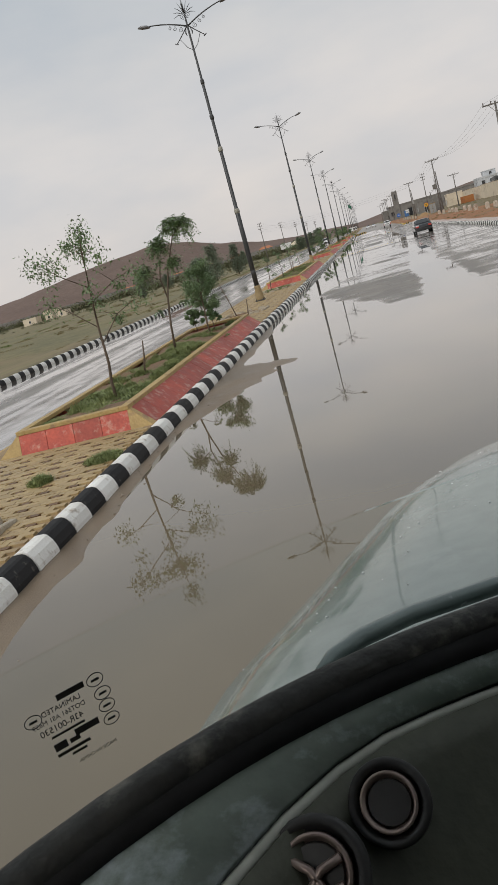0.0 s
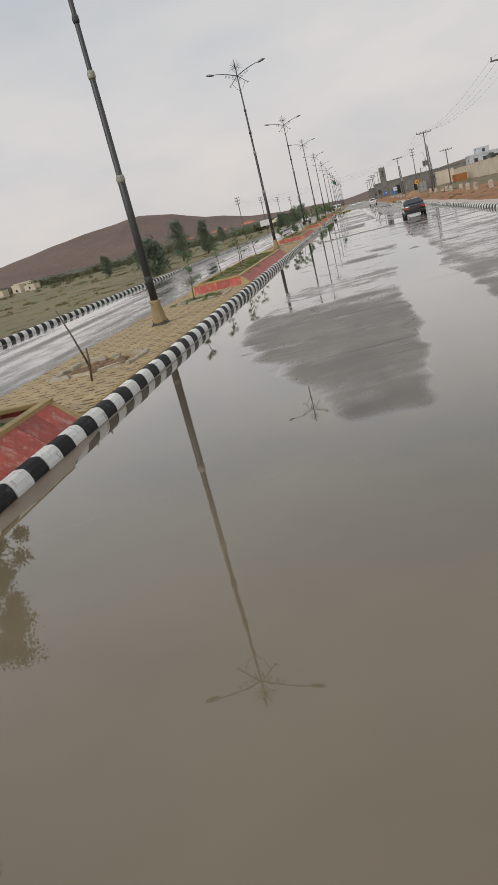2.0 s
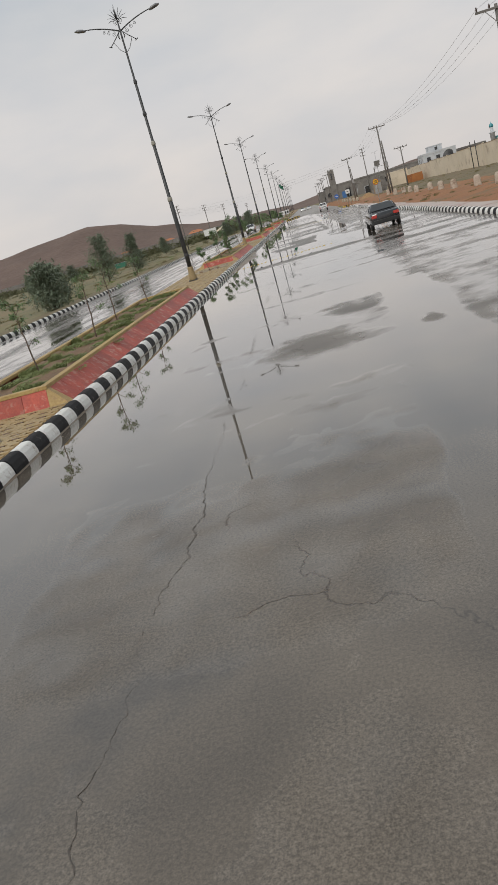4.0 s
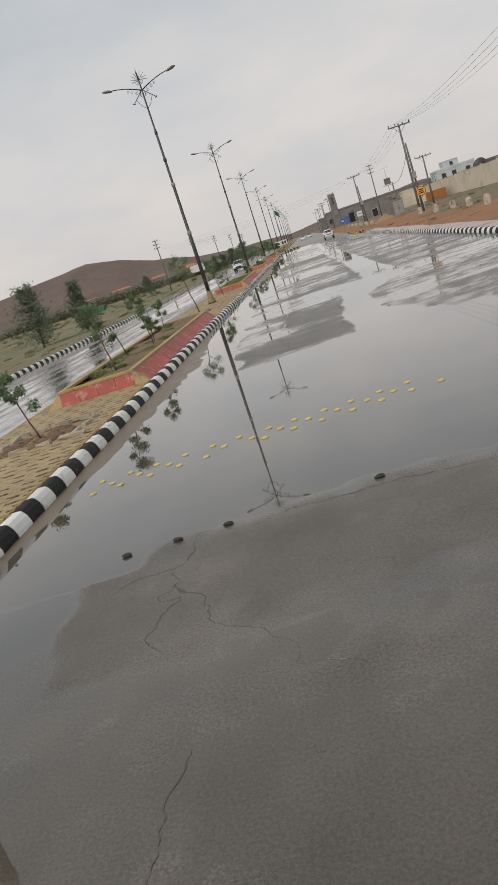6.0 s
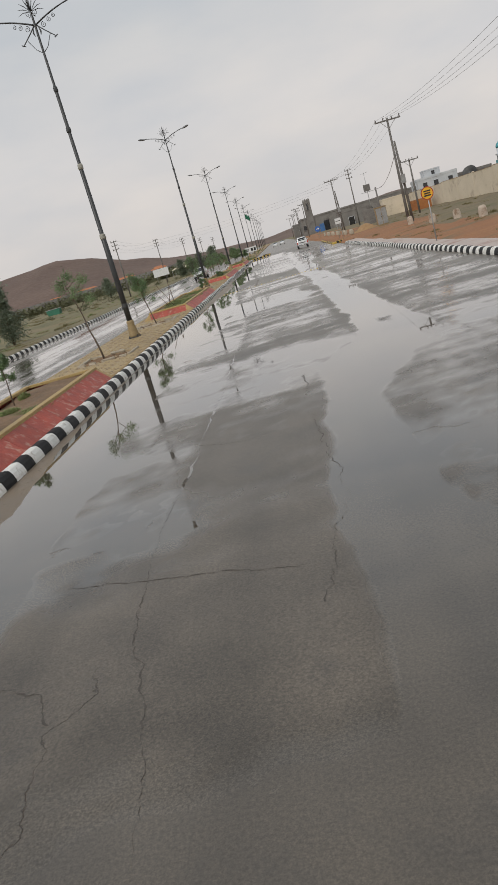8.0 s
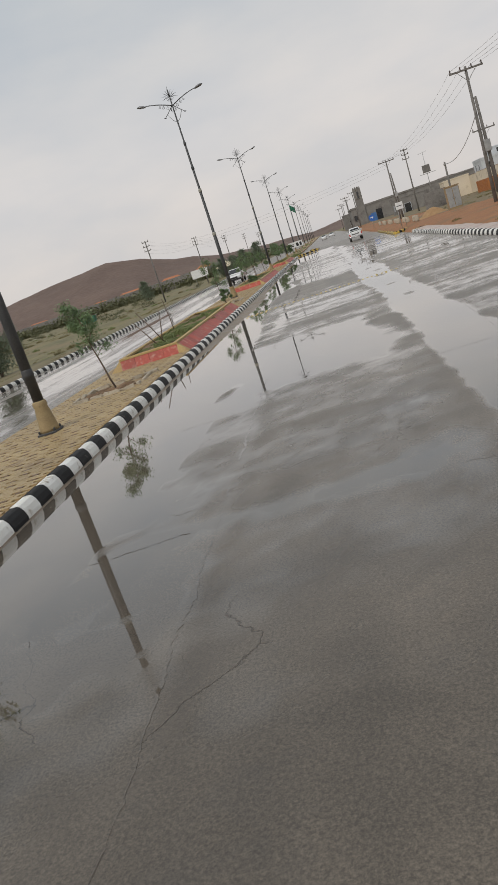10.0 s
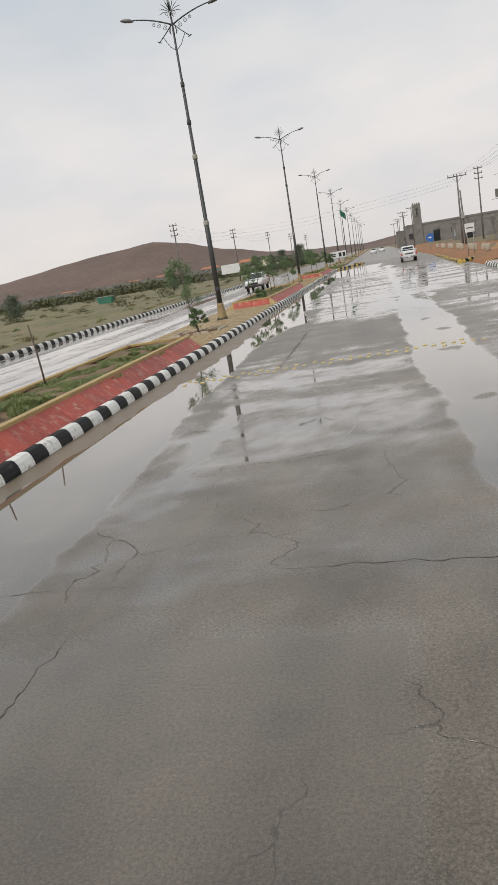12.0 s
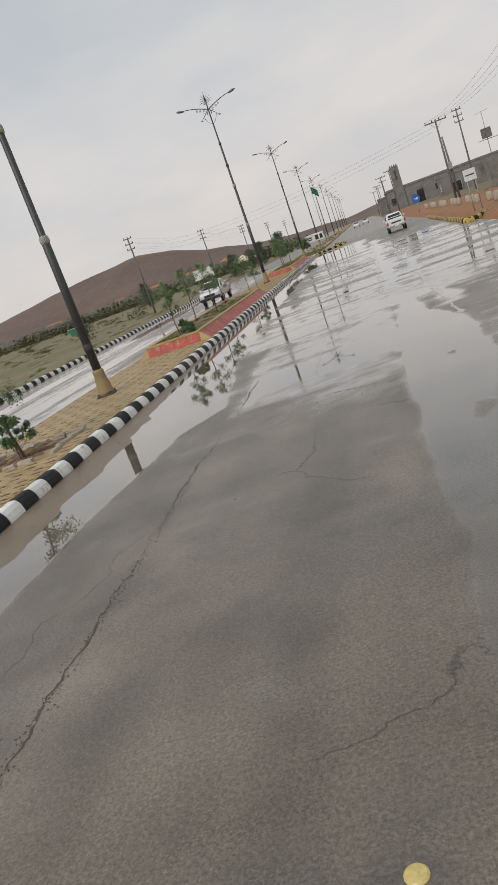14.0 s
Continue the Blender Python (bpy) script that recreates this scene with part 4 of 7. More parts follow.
# ---------------------------------------------------------------- electricity poles and wires
def insulator(bm, p):
    lathe(bm, [(0.03, 0), (0.07, 0.04), (0.04, 0.09), (0.075, 0.13), (0.04, 0.18), (0.06, 0.22), (0.02, 0.27)], 8, at=p)


def timber_pole(m, top, label, double=False, tiers=1, group="electricity poles"):
    pole = thing("utility_pole", m, label, "utility pole", group)
    bm = tube(bmesh.new(), [(0, 0, -0.3), (0, 0, top * 0.5), (0, 0, top)], [0.16, 0.13, 0.10], 10)
    part("shaft", bm, WOOD_POLE, pole, "", True)
    if double:
        bm = tube(bmesh.new(), [(0.50, 0.2, -0.3), (0.36, 0.1, top * 0.45), (0.25, 0.0, top * 0.78)], [0.15, 0.13, 0.10], 10)
        part("brace_pole", bm, WOOD_POLE, pole, "second shaft leaning on the first", True)
        bm = block(bmesh.new(), 0.05, 0.55, -0.28, -0.08, top * 0.38, top * 0.38 + 0.9, 0.02)
        part("switch_box", bm, STEEL_POLE, pole, "grey switch box", False)
    for k in range(tiers):
        z = top - 0.25 - 0.85 * k
        w = 1.35 if tiers == 1 else 0.70
        part("crossarm", block(bmesh.new(), -w, w, -0.16, -0.06, z - 0.07, z + 0.07, 0.01), WOOD_POLE, pole)
        for x in ((-w + 0.1, -w / 3, w / 3, w - 0.1) if tiers == 1 else (-w + 0.1, w - 0.1)):
            bm = bmesh.new()
            insulator(bm, (x, -0.11, z + 0.07))
            part("insulator", bm, INSULATOR, pole, "brown ceramic insulator", True)
    if tiers == 1:
        bm = bmesh.new()
        for s in (-1, 1):
            tube(bm, [(s * 0.75, -0.11, top - 0.3), (0, -0.1, top - 1.15)], 0.025, 5)
        part("stay", bm, STEEL_POLE, pole, "steel stays under the crossarm")
    return pole


def wire(a, b, sag, r=0.012, label="thin dark overhead cable sagging between poles", group="overhead cables"):
    bm = bmesh.new()
    a, b = Vector(a), Vector(b)
    n = 14
    pts = [a.lerp(b, i / n) - Vector((0, 0, 4 * sag * (i / n) * (1 - i / n))) for i in range(n + 1)]
    tube(bm, pts, r, 4)
    return tagged(part("cable", bm, WIRE), label, "cable", group)


# ---------------------------------------------------------------- vehicles
def wheel(parent, x, y, r=0.36, w=0.22):
    hub = part("wheel", lathe(bmesh.new(), [(r * 0.62, -w * 0.46), (r * 0.80, -w * 0.5), (r * 0.97, -w * 0.42), (r, -w * 0.2), (r, w * 0.2), (r * 0.97, w * 0.42), (r * 0.80, w * 0.5), (r * 0.62, w * 0.46)], 24, "x", (0, 0, 0)), RUBBER, parent, "black tyre", True)
    hub.location = (x, y, r)
    bm = lathe(bmesh.new(), [(r * 0.20, -w * 0.50), (r * 0.55, -w * 0.36), (r * 0.61, -w * 0.47), (r * 0.63, 0), (r * 0.61, w * 0.47), (r * 0.55, w * 0.36), (r * 0.20, w * 0.50)], 20, "x")
    part("rim", bm, CHROME, hub, "steel rim", True)
    return hub


def lofted(name, sections, material, parent, label="", smooth=True):
    """Sections across x: (y, [(x, z), ...]) half outlines, mirrored and skinned."""
    bm = bmesh.new()
    rings = []
    for y, half in sections:
        pts = half + [(-x, z) for x, z in half[::-1]]
        rings.append([bm.verts.new((x, y, z)) for x, z in pts])
    n = len(rings[0])
    for a, b in zip(rings, rings[1:]):
        for k in range(n):
            bm.faces.new((a[k], a[(k + 1) % n], b[(k + 1) % n], b[k]))
    bm.faces.new(rings[0][::-1])
    bm.faces.new(rings[-1])
    ob = part(name, bm, material, parent, label, smooth)
    if smooth:
        ob.modifiers.new("bevel", "BEVEL").width = 0.02
    return ob


def slab(a, b, c, d, t):
    """A thin pane through four corners, with thickness t along its normal."""
    a, b, c, d = (Vector(p) for p in (a, b, c, d))
    n = (b - a).cross(c - a).normalized() * t
    return hull(bmesh.new(), [a, b, c, d], [a + n, b + n, c + n, d + n])


def pickup_truck(m, label, tail_word=True):
    """Double-cab pickup, 5.2 m long, nose towards +y."""
    car = thing("pickup_truck", m, label, "pickup truck")
    body = lambda w, z0, z1: [(w * 0.92, z0), (w, z0 + 0.18), (w, z1 - 0.12), (w * 0.95, z1)]
    lofted("body", [(-2.55, body(0.86, 0.55, 1.10)), (-0.95, body(0.88, 0.45, 1.10)), (1.3, body(0.88, 0.45, 1.10)), (2.2, body(0.86, 0.45, 1.04)), (2.6, body(0.80, 0.45, 0.90))], CAR_WHITE, car)
    cab = lambda w, wt, z: [(w, 1.08), (w * 0.99, 1.2), (wt, z - 0.05), (wt * 0.86, z)]
    lofted("cab", [(-1.0, cab(0.84, 0.80, 1.14)), (-0.72, cab(0.84, 0.66, 1.72)), (0.25, cab(0.84, 0.67, 1.75)), (1.25, cab(0.84, 0.78, 1.14))], CAR_WHITE, car)
    part("rear_window", slab((-0.64, -0.955, 1.24), (0.64, -0.955, 1.24), (0.56, -0.785, 1.62), (-0.56, -0.785, 1.62), 0.02), CAR_GLASS, car, "dark rear window")
    part("windscreen", slab((-0.70, 1.14, 1.22), (-0.60, 0.42, 1.68), (0.60, 0.42, 1.68), (0.70, 1.14, 1.22), -0.03), CAR_GLASS, car, "dark windscreen")
    for s in (-1, 1):
        part("side_window", slab((s * 0.835, -0.7, 1.22), (s * 0.835, 0.85, 1.22), (s * 0.70, 0.25, 1.64), (s * 0.70, -0.6, 1.64), 0.03 * s), CAR_GLASS, car, "dark side window")
        part("tail_light", block(bmesh.new(), s * 0.80 - 0.07, s * 0.80 + 0.07, -2.60, -2.50, 0.72, 1.04, 0.015), RED_LENS, car, "red tail light")
        part("headlight", block(bmesh.new(), s * 0.62 - 0.16, s * 0.62 + 0.16, 2.50, 2.62, 0.68, 0.84, 0.02), CLEAR_LENS, car, "clear headlight")
        part("mirror", block(bmesh.new(), s * 0.98 - 0.09, s * 0.98 + 0.09, 0.75, 0.83, 1.16, 1.34, 0.02), CAR_WHITE, car, "door mirror")
        wheel(car, s * 0.76, -1.55)
        wheel(car, s * 0.76, 1.55)
    part("rear_bumper", block(bmesh.new(), -0.82, 0.82, -2.72, -2.54, 0.48, 0.66, 0.03), CHROME, car, "chrome rear bumper")
    part("front_bumper", block(bmesh.new(), -0.84, 0.84, 2.55, 2.72, 0.42, 0.64, 0.03), SIGN_BLACK, car, "dark front bumper")
    part("grille", block(bmesh.new(), -0.44, 0.44, 2.58, 2.64, 0.66, 0.86, 0.015), SIGN_BLACK, car, "dark grille")
    part("tailgate", block(bmesh.new(), -0.72, 0.72, -2.575, -2.54, 0.66, 1.08, 0.012), CAR_WHITE, car)
    part("bed_rack", bed_rack(), CAR_WHITE, car, "white tubular rack behind the cab", True)
    if tail_word:
        part("tailgate_mark", block(bmesh.new(), -0.46, 0.46, -2.585, -2.572, 0.84, 0.96), SIGN_BLACK, car, "plain dark bar of lettering")
        part("number_plate", block(bmesh.new(), -0.20, 0.20, -2.735, -2.715, 0.52, 0.63), SIGN_WHITE, car, "blank number plate")
    return car


def bed_rack():
    bm = bmesh.new()
    for y in (-1.05, -2.3):
        tube(bm, [(-0.78, y, 1.05), (-0.74, y, 1.38), (0.74, y, 1.38), (0.78, y, 1.05)], 0.025, 6)
    for s in (-1, 1):
        tube(bm, [(s * 0.75, -1.05, 1.36), (s * 0.75, -2.3, 1.36)], 0.022, 6)
    return bm


def sedan(m, label, paint):
    car = thing("car", m, label, "car")
    body = lambda w, z0, z1: [(w * 0.92, z0), (w, z0 + 0.2), (w, z1 - 0.12), (w * 0.93, z1)]
    lofted("body", [(-2.25, body(0.78, 0.35, 0.92)), (-1.7, body(0.86, 0.30, 0.98)), (0.8, body(0.87, 0.28, 0.96)), (1.9, body(0.84, 0.30, 0.86)), (2.25, body(0.74, 0.34, 0.74))], paint, car)
    cab = lambda w, wt, z: [(w, 0.92), (w * 0.99, 1.0), (wt, z - 0.05), (wt * 0.84, z)]
    lofted("cabin", [(-1.75, cab(0.80, 0.76, 1.0)), (-0.95, cab(0.82, 0.62, 1.40)), (0.1, cab(0.82, 0.62, 1.42)), (1.15, cab(0.80, 0.74, 0.99))], paint, car)
    part("rear_window", slab((-0.66, -1.70, 1.045), (0.66, -1.70, 1.045), (0.54, -1.02, 1.385), (-0.54, -1.02, 1.385), 0.03), CAR_GLASS, car, "dark rear window")
    part("windscreen", slab((-0.66, 1.02, 1.06), (-0.54, 0.2, 1.40), (0.54, 0.2, 1.40), (0.66, 1.02, 1.06), -0.03), CAR_GLASS, car, "dark windscreen")
    for s in (-1, 1):
        part("side_window", slab((s * 0.80, -1.2, 1.02), (s * 0.80, 0.75, 1.02), (s * 0.65, 0.12, 1.34), (s * 0.65, -0.8, 1.34), 0.03 * s), CAR_GLASS, car, "dark side window")
        part("tail_light", block(bmesh.new(), s * 0.62 - 0.15, s * 0.62 + 0.15, -2.29, -2.20, 0.68, 0.84, 0.02), RED_LENS, car, "red tail light")
        part("headlight", block(bmesh.new(), s * 0.58 - 0.15, s * 0.58 + 0.15, 2.18, 2.27, 0.56, 0.70, 0.02), CLEAR_LENS, car, "clear headlight")
        wheel(car, s * 0.76, -1.35, 0.32, 0.2)
        wheel(car, s * 0.76, 1.40, 0.32, 0.2)
    part("bumper", block(bmesh.new(), -0.76, 0.76, -2.33, -2.18, 0.34, 0.56, 0.03), SIGN_BLACK, car, "dark rear bumper")
    return car


# ---------------------------------------------------------------- buildings
def window_part(parent, x, y, z, w, h, face="y", frame_mat=None):
    """A recessed pane with frame and sill on a wall that faces -y (face y) or -x (face x)."""
    f = bmesh.new()
    t = 0.07
    for a, b, c, d in ((-w / 2 - t, w / 2 + t, h, h + t), (-w / 2 - t, w / 2 + t, -t, 0), (-w / 2 - t, -w / 2, 0, h), (w / 2, w / 2 + t, 0, h)):
        block(f, a, b, -0.10, 0.02, c, d)
    win = part("window", f, frame_mat or WALL_WHITE, parent, "framed window")
    part("pane", block(bmesh.new(), -w / 2, w / 2, -0.03, 0.0, 0, h), DARK_OPENING, win, "dark pane")
    part("sill", block(bmesh.new(), -w / 2 - 0.15, w / 2 + 0.15, -0.22, 0.02, -t - 0.08, -t), frame_mat or WALL_WHITE, win)
    win.matrix_basis = pose(x, y, z, 0, 0, 0 if face == "y" else -90)
    return win


def flat_house(m, w, d, h, material, label, windows=(), side_windows=(), parapet=0.6, category="house"):
    """A flat-roofed block: its front faces -y, from x = 0 to w, y = 0 to d."""
    house = thing("building", m, label, category)
    part("wall", block(bmesh.new(), 0, w, 0, d, -0.6, h, 0.03), material, house)
    bm = bmesh.new()
    for a, b, c, e in ((-0.08, w + 0.08, -0.08, 0.16), (-0.08, w + 0.08, d - 0.16, d + 0.08), (-0.08, 0.16, 0.16, d - 0.16), (w - 0.16, w + 0.08, 0.16, d - 0.16)):
        block(bm, a, b, c, e, h - 0.02, h + parapet, 0.02)
    part("parapet", bm, material, house)
    for x, z, ww, wh in windows:
        window_part(house, x, -0.01, z, ww, wh)
    for y, z, ww, wh in side_windows:
        window_part(house, -0.01, y, z, ww, wh, "x")
    return house


# ---------------------------------------------------------------- kerbs in place
kerb_line(0.0, -44, 181, 0, 106, "black and white painted kerb along the median")
kerb_line(ROAD_R, 2, 129, 180, 129, "black and white painted kerb along the roadside", 1)
kerb_line(-13.06, -20, 190, 0, 130, "black and white painted kerb across the far carriageway")


def bent_kerb(points, label, meshes=(None, None)):
    """Stones along a bent line; the road lies on the right of its direction."""
    line = thing("kerb", Matrix.Identity(4), label, "kerb", "", "structure")
    k = 0
    for (xa, ya), (xb, yb) in zip(points, points[1:]):
        d = math.hypot(xb - xa, yb - ya)
        turn = math.degrees(math.atan2(yb - ya, xb - xa)) - 90
        for i in range(int(d / 0.5)):
            u = (i + 0.5) * 0.5 / d
            piece("kerb_stone", (KERB_YELLOW, KERB_BLACK)[k % 2], line, pose(xa + (xb - xa) * u, ya + (yb - ya) * u, 0, 0, 0, turn))
            k += 1
    return line


bent_kerb([(12.44, 129), (12.9, 130.6), (14.0, 131.6), (17, 132)][::-1], "yellow and black kerb rounding the side street corner")
bent_kerb([(18.5, 147), (14.2, 142.7), (12.4, 139.8), (11.95, 139.5), (11.8, 140.6), (11.95, 152), (12.3, 172)][::-1], "yellow and black kerb beyond the side street")
bent_kerb([(0.0, 181), (1.4, 183.4), (3.2, 185.6), (3.4, 192), (1.8, 198)], "yellow and black kerb round the end island")

# ---------------------------------------------------------------- median: slab, pavers, planters
MED_L, MED_R = -3.72, -0.225
bm = bmesh.new()
block(bm, MED_L, MED_R, -46, 200, -0.3, 0.205)
tagged(part("pavement", bm, JOINT), "sandy bed of the median under its pavers", "pavement", "", "structure")
bm = bmesh.new()
block(bm, MED_L - 0.16, MED_L, -46, 200, -0.3, 0.19, 0.02)
tagged(part("trim", bm, YELLOW_RIM), "ochre edging strip of the median", "edging", "", "structure")
bm = bmesh.new()
block(bm, MED_L, 0.0, 200, 640, -0.3, 0.2)
tagged(part("pavement", bm, JOINT), "far end of the planted median", "pavement", "", "structure")


def paver_mesh(name, material, lx, ly):
    bm = bmesh.new()
    a, b, c = lx / 2 - 0.004, ly / 2 - 0.004, 0.008
    hull(bm, [(-a, -b, -0.02), (a, -b, -0.02), (a, b, -0.02), (-a, b, -0.02)], [(-a, -b, 0.02), (a, -b, 0.02), (a, b, 0.02), (-a, b, 0.02)])
    top = [f for f in bm.faces if f.normal.z > 0.5 or all(v.co.z > 0 for v in f.verts)]
    bmesh.ops.inset_region(bm, faces=top[:1], thickness=c, depth=0.005)
    bmesh.ops.recalc_face_normals(bm, faces=bm.faces)
    me = bpy.data.meshes.new(name)
    bm.to_mesh(me)
    bm.free()
    me.materials.append(material)
    return me


PAVERS = (paver_mesh("paver", PAVER, 0.22, 0.11), paver_mesh("paver", PAVER_DARK, 0.13, 0.09))
PITS = [-30.6, -6.4, 6.2, 44.1, 70.0, 80.8, 106.3]
PIT_X0, PIT_X1 = -2.75, -0.85
paving = thing("pavement", Matrix.Identity(4), "yellow and brown interlocking pavers on the median", "pavement", "", "structure")
zones = [(-34.0, -25.7), (-11.6, 9.1), (27.9, 48.2), (64.3, 85.2), (100.8, 119.1), (136.6, 156.9)]
rng = random.Random(5)
pv, pf, pm = [], [], []
shapes = [([v.co.copy() for v in me.vertices], [tuple(p.vertices) for p in me.polygons]) for me in PAVERS]
singles = 0
for y0, y1 in zones:
    for j in range(int((y1 - y0) / 0.11)):
        y = y0 + (j + 0.5) * 0.11
        for i in range(16):
            x = MED_L + 0.13 + i * 0.22 + (0.11 if j % 2 else 0.0)
            if x > MED_R - 0.08:
                continue
            if any(abs(y - p) < 0.95 and PIT_X0 < x < PIT_X1 for p in PITS):
                continue
            dark = (j % 3 == 0 and i % 2 == (j // 3) % 2)
            m = pose(x, y, 0.212 + rng.uniform(-0.004, 0.004), rng.uniform(-1.2, 1.2), rng.uniform(-1.2, 1.2), rng.uniform(-1, 1))
            if singles < 300 and y > -29.6 and x > -2.1:
                piece("paver", PAVERS[int(dark)], paving, m)
                singles += 1
                continue
            if y > 120 and j % 2:
                continue
            vs, fs = shapes[int(dark)]
            k = len(pv)
            pv += [tuple(m @ v) for v in vs]
            pf += [tuple(k + q for q in f) for f in fs]
            pm += [int(dark)] * len(fs)
me = bpy.data.meshes.new("further_pavers")
me.from_pydata(pv, [], pf)
me.materials.append(PAVER)
me.materials.append(PAVER_DARK)
me.polygons.foreach_set("material_index", pm)
rest = new("further_pavers", me)
rest.parent = paving
rest["kind"] = "stuff"

for y0, y1 in PLANTERS:
    planter(y0, y1)

post = lamp_post()
for y in LAMP_Y[1:]:
    copy_thing(post, pose(-2.0, y, 0.23, 0, 0, 0))


def tree_pit(y, seed):
    """A square bed of soil edged with broken whitewashed kerb stones."""
    rng = random.Random(seed)
    pit = thing("tree_pit", pose(0, y, 0.2), "soil tree pit edged with broken whitewashed stones", "tree pit", "tree pits in the median")
    bm = bmesh.new()
    for k in range(60):
        a = rng.uniform(0, 6.28)
        r = 0.85 * math.sqrt(rng.random())
        bmesh.ops.create_icosphere(bm, subdivisions=1, radius=rng.uniform(0.05, 0.16), matrix=pose(-1.95 + r * 0.9 * math.cos(a), r * math.sin(a), 0.0) @ Matrix.Diagonal((1.3, 1.3, 0.5, 1)))
    part("soil", bm, SOIL, pit, "lumpy damp soil", True)
    for s in (-1, 1):
        x = PIT_X0
        while x < PIT_X1 - 0.2:
            ln = rng.uniform(0.18, 0.60)
            bm = block(bmesh.new(), -ln / 2, ln / 2, -0.055, 0.055, -0.03, 0.085, 0.025)
            for v in bm.verts:
                v.co += Vector((rng.uniform(-1, 1), rng.uniform(-1, 1), rng.uniform(-1, 1))) * 0.022
            st = part("edging_stone", bm, STONE_WHITE, pit)
            st.matrix_basis = pose(x + ln / 2, s * 0.95 + rng.uniform(-0.05, 0.05), 0.02, rng.uniform(-8, 8), rng.uniform(-5, 5), rng.uniform(-14, 14))
            x += ln + rng.uniform(0.02, 0.35)
    for sx in (PIT_X0, PIT_X1):
        for yy in (-0.55, 0.05, 0.6):
            ln = rng.uniform(0.35, 0.6)
            bm = block(bmesh.new(), -0.055, 0.055, -ln / 2, ln / 2, -0.03, 0.08, 0.025)
            st = part("edging_stone", bm, STONE_WHITE, pit)
            st.matrix_basis = pose(sx + rng.uniform(-0.04, 0.04), yy, 0.02, rng.uniform(-6, 6), rng.uniform(-8, 8), rng.uniform(-10, 10))
    return pit


for k, y in enumerate(PITS):
    tree_pit(y, 100 + k)

T_THIN = "young thin tree with sparse green leaves in the median"
for k, (x, y, z, h, bushy, lean, label) in enumerate((
        (-1.62, -23.5, 0.5, 3.5, 0.58, (0.34, 0.1), "leaning young tree with sparse feathery leaves in planter"),
        (-1.6, -14.1, 0.5, 2.5, 1.15, (0.1, 0.0), "short bushy young tree with dense leaves in planter"),
        (-1.9, -12.9, 0.5, 2.0, 0.85, (-0.2, 0.1), "short bushy young tree at planter end"),
        (-2.2, 6.2, 0.25, 2.2, 0.08, (0.1, 0), T_THIN), (-2.1, 12.7, 0.5, 2.0, 0.08, (-0.1, 0), T_THIN), (-1.8, 16.8, 0.5, 2.3, 0.08, (0.1, 0), T_THIN),
        (-2.4, 21.6, 0.5, 2.5, 0.08, (0, 0.1), T_THIN), (-2.1, 25.7, 0.5, 2.3, 0.08, (-0.1, 0), T_THIN), (-1.86, 44.1, 0.25, 1.8, 0.5, (-0.4, 0), T_THIN),
        (-1.65, 50.3, 0.5, 2.4, 0.6, (-0.3, 0), T_THIN), (-1.63, 55.8, 0.5, 2.2, 0.5, (-0.1, 0), T_THIN), (-2.3, 61.6, 0.5, 1.5, 0.4, (0, 0), T_THIN),
        (-1.95, 70.0, 0.25, 3.7, 0.5, (-0.5, 0), "tall bare-stemmed young tree with leafy crown in tree pit"), (-1.7, 80.8, 0.25, 3.0, 0.9, (-0.35, 0), T_THIN),
        (-1.75, 106.2, 0.25, 3.35, 0.75, (-0.45, 0), "young tree with leafy shoots at its foot in tree pit"),
        (-2.2, 122.2, 0.5, 2.4, 0.6, (0, 0), T_THIN), (-2.4, 126.2, 0.5, 3.0, 0.6, (0.1, 0), T_THIN), (-1.9, 129.0, 0.5, 2.8, 0.6, (-0.1, 0), T_THIN), (-2.3, 133.5, 0.5, 2.6, 0.6, (0, 0), T_THIN),
        (-2.1, 141.5, 0.25, 2.8, 0.6, (0, 0), T_THIN), (-2.2, 145.5, 0.25, 2.2, 0.6, (0, 0), T_THIN), (-1.7, 160.5, 0.5, 3.0, 1.3, (0, 0), T_THIN),
        (-2.2, 166.0, 0.5, 2.7, 1.3, (0, 0), T_THIN), (-2.0, 171.0, 0.5, 2.5, 1.2, (0, 0), T_THIN), (-1.2, 186.0, 0.25, 2.2, 1.6, (0, 0), T_THIN), (-2.6, 194.0, 0.25, 2.8, 1.5, (0, 0), T_THIN))):
    sapling("young_tree", (x, y, z), h, 200 + k, label, bushy, lean, 0.62 if y == 70.0 else 0.35, None, 0.054, 0.95 if y == -23.5 else 0.5 if label is T_THIN and y < 60 else 0.62)


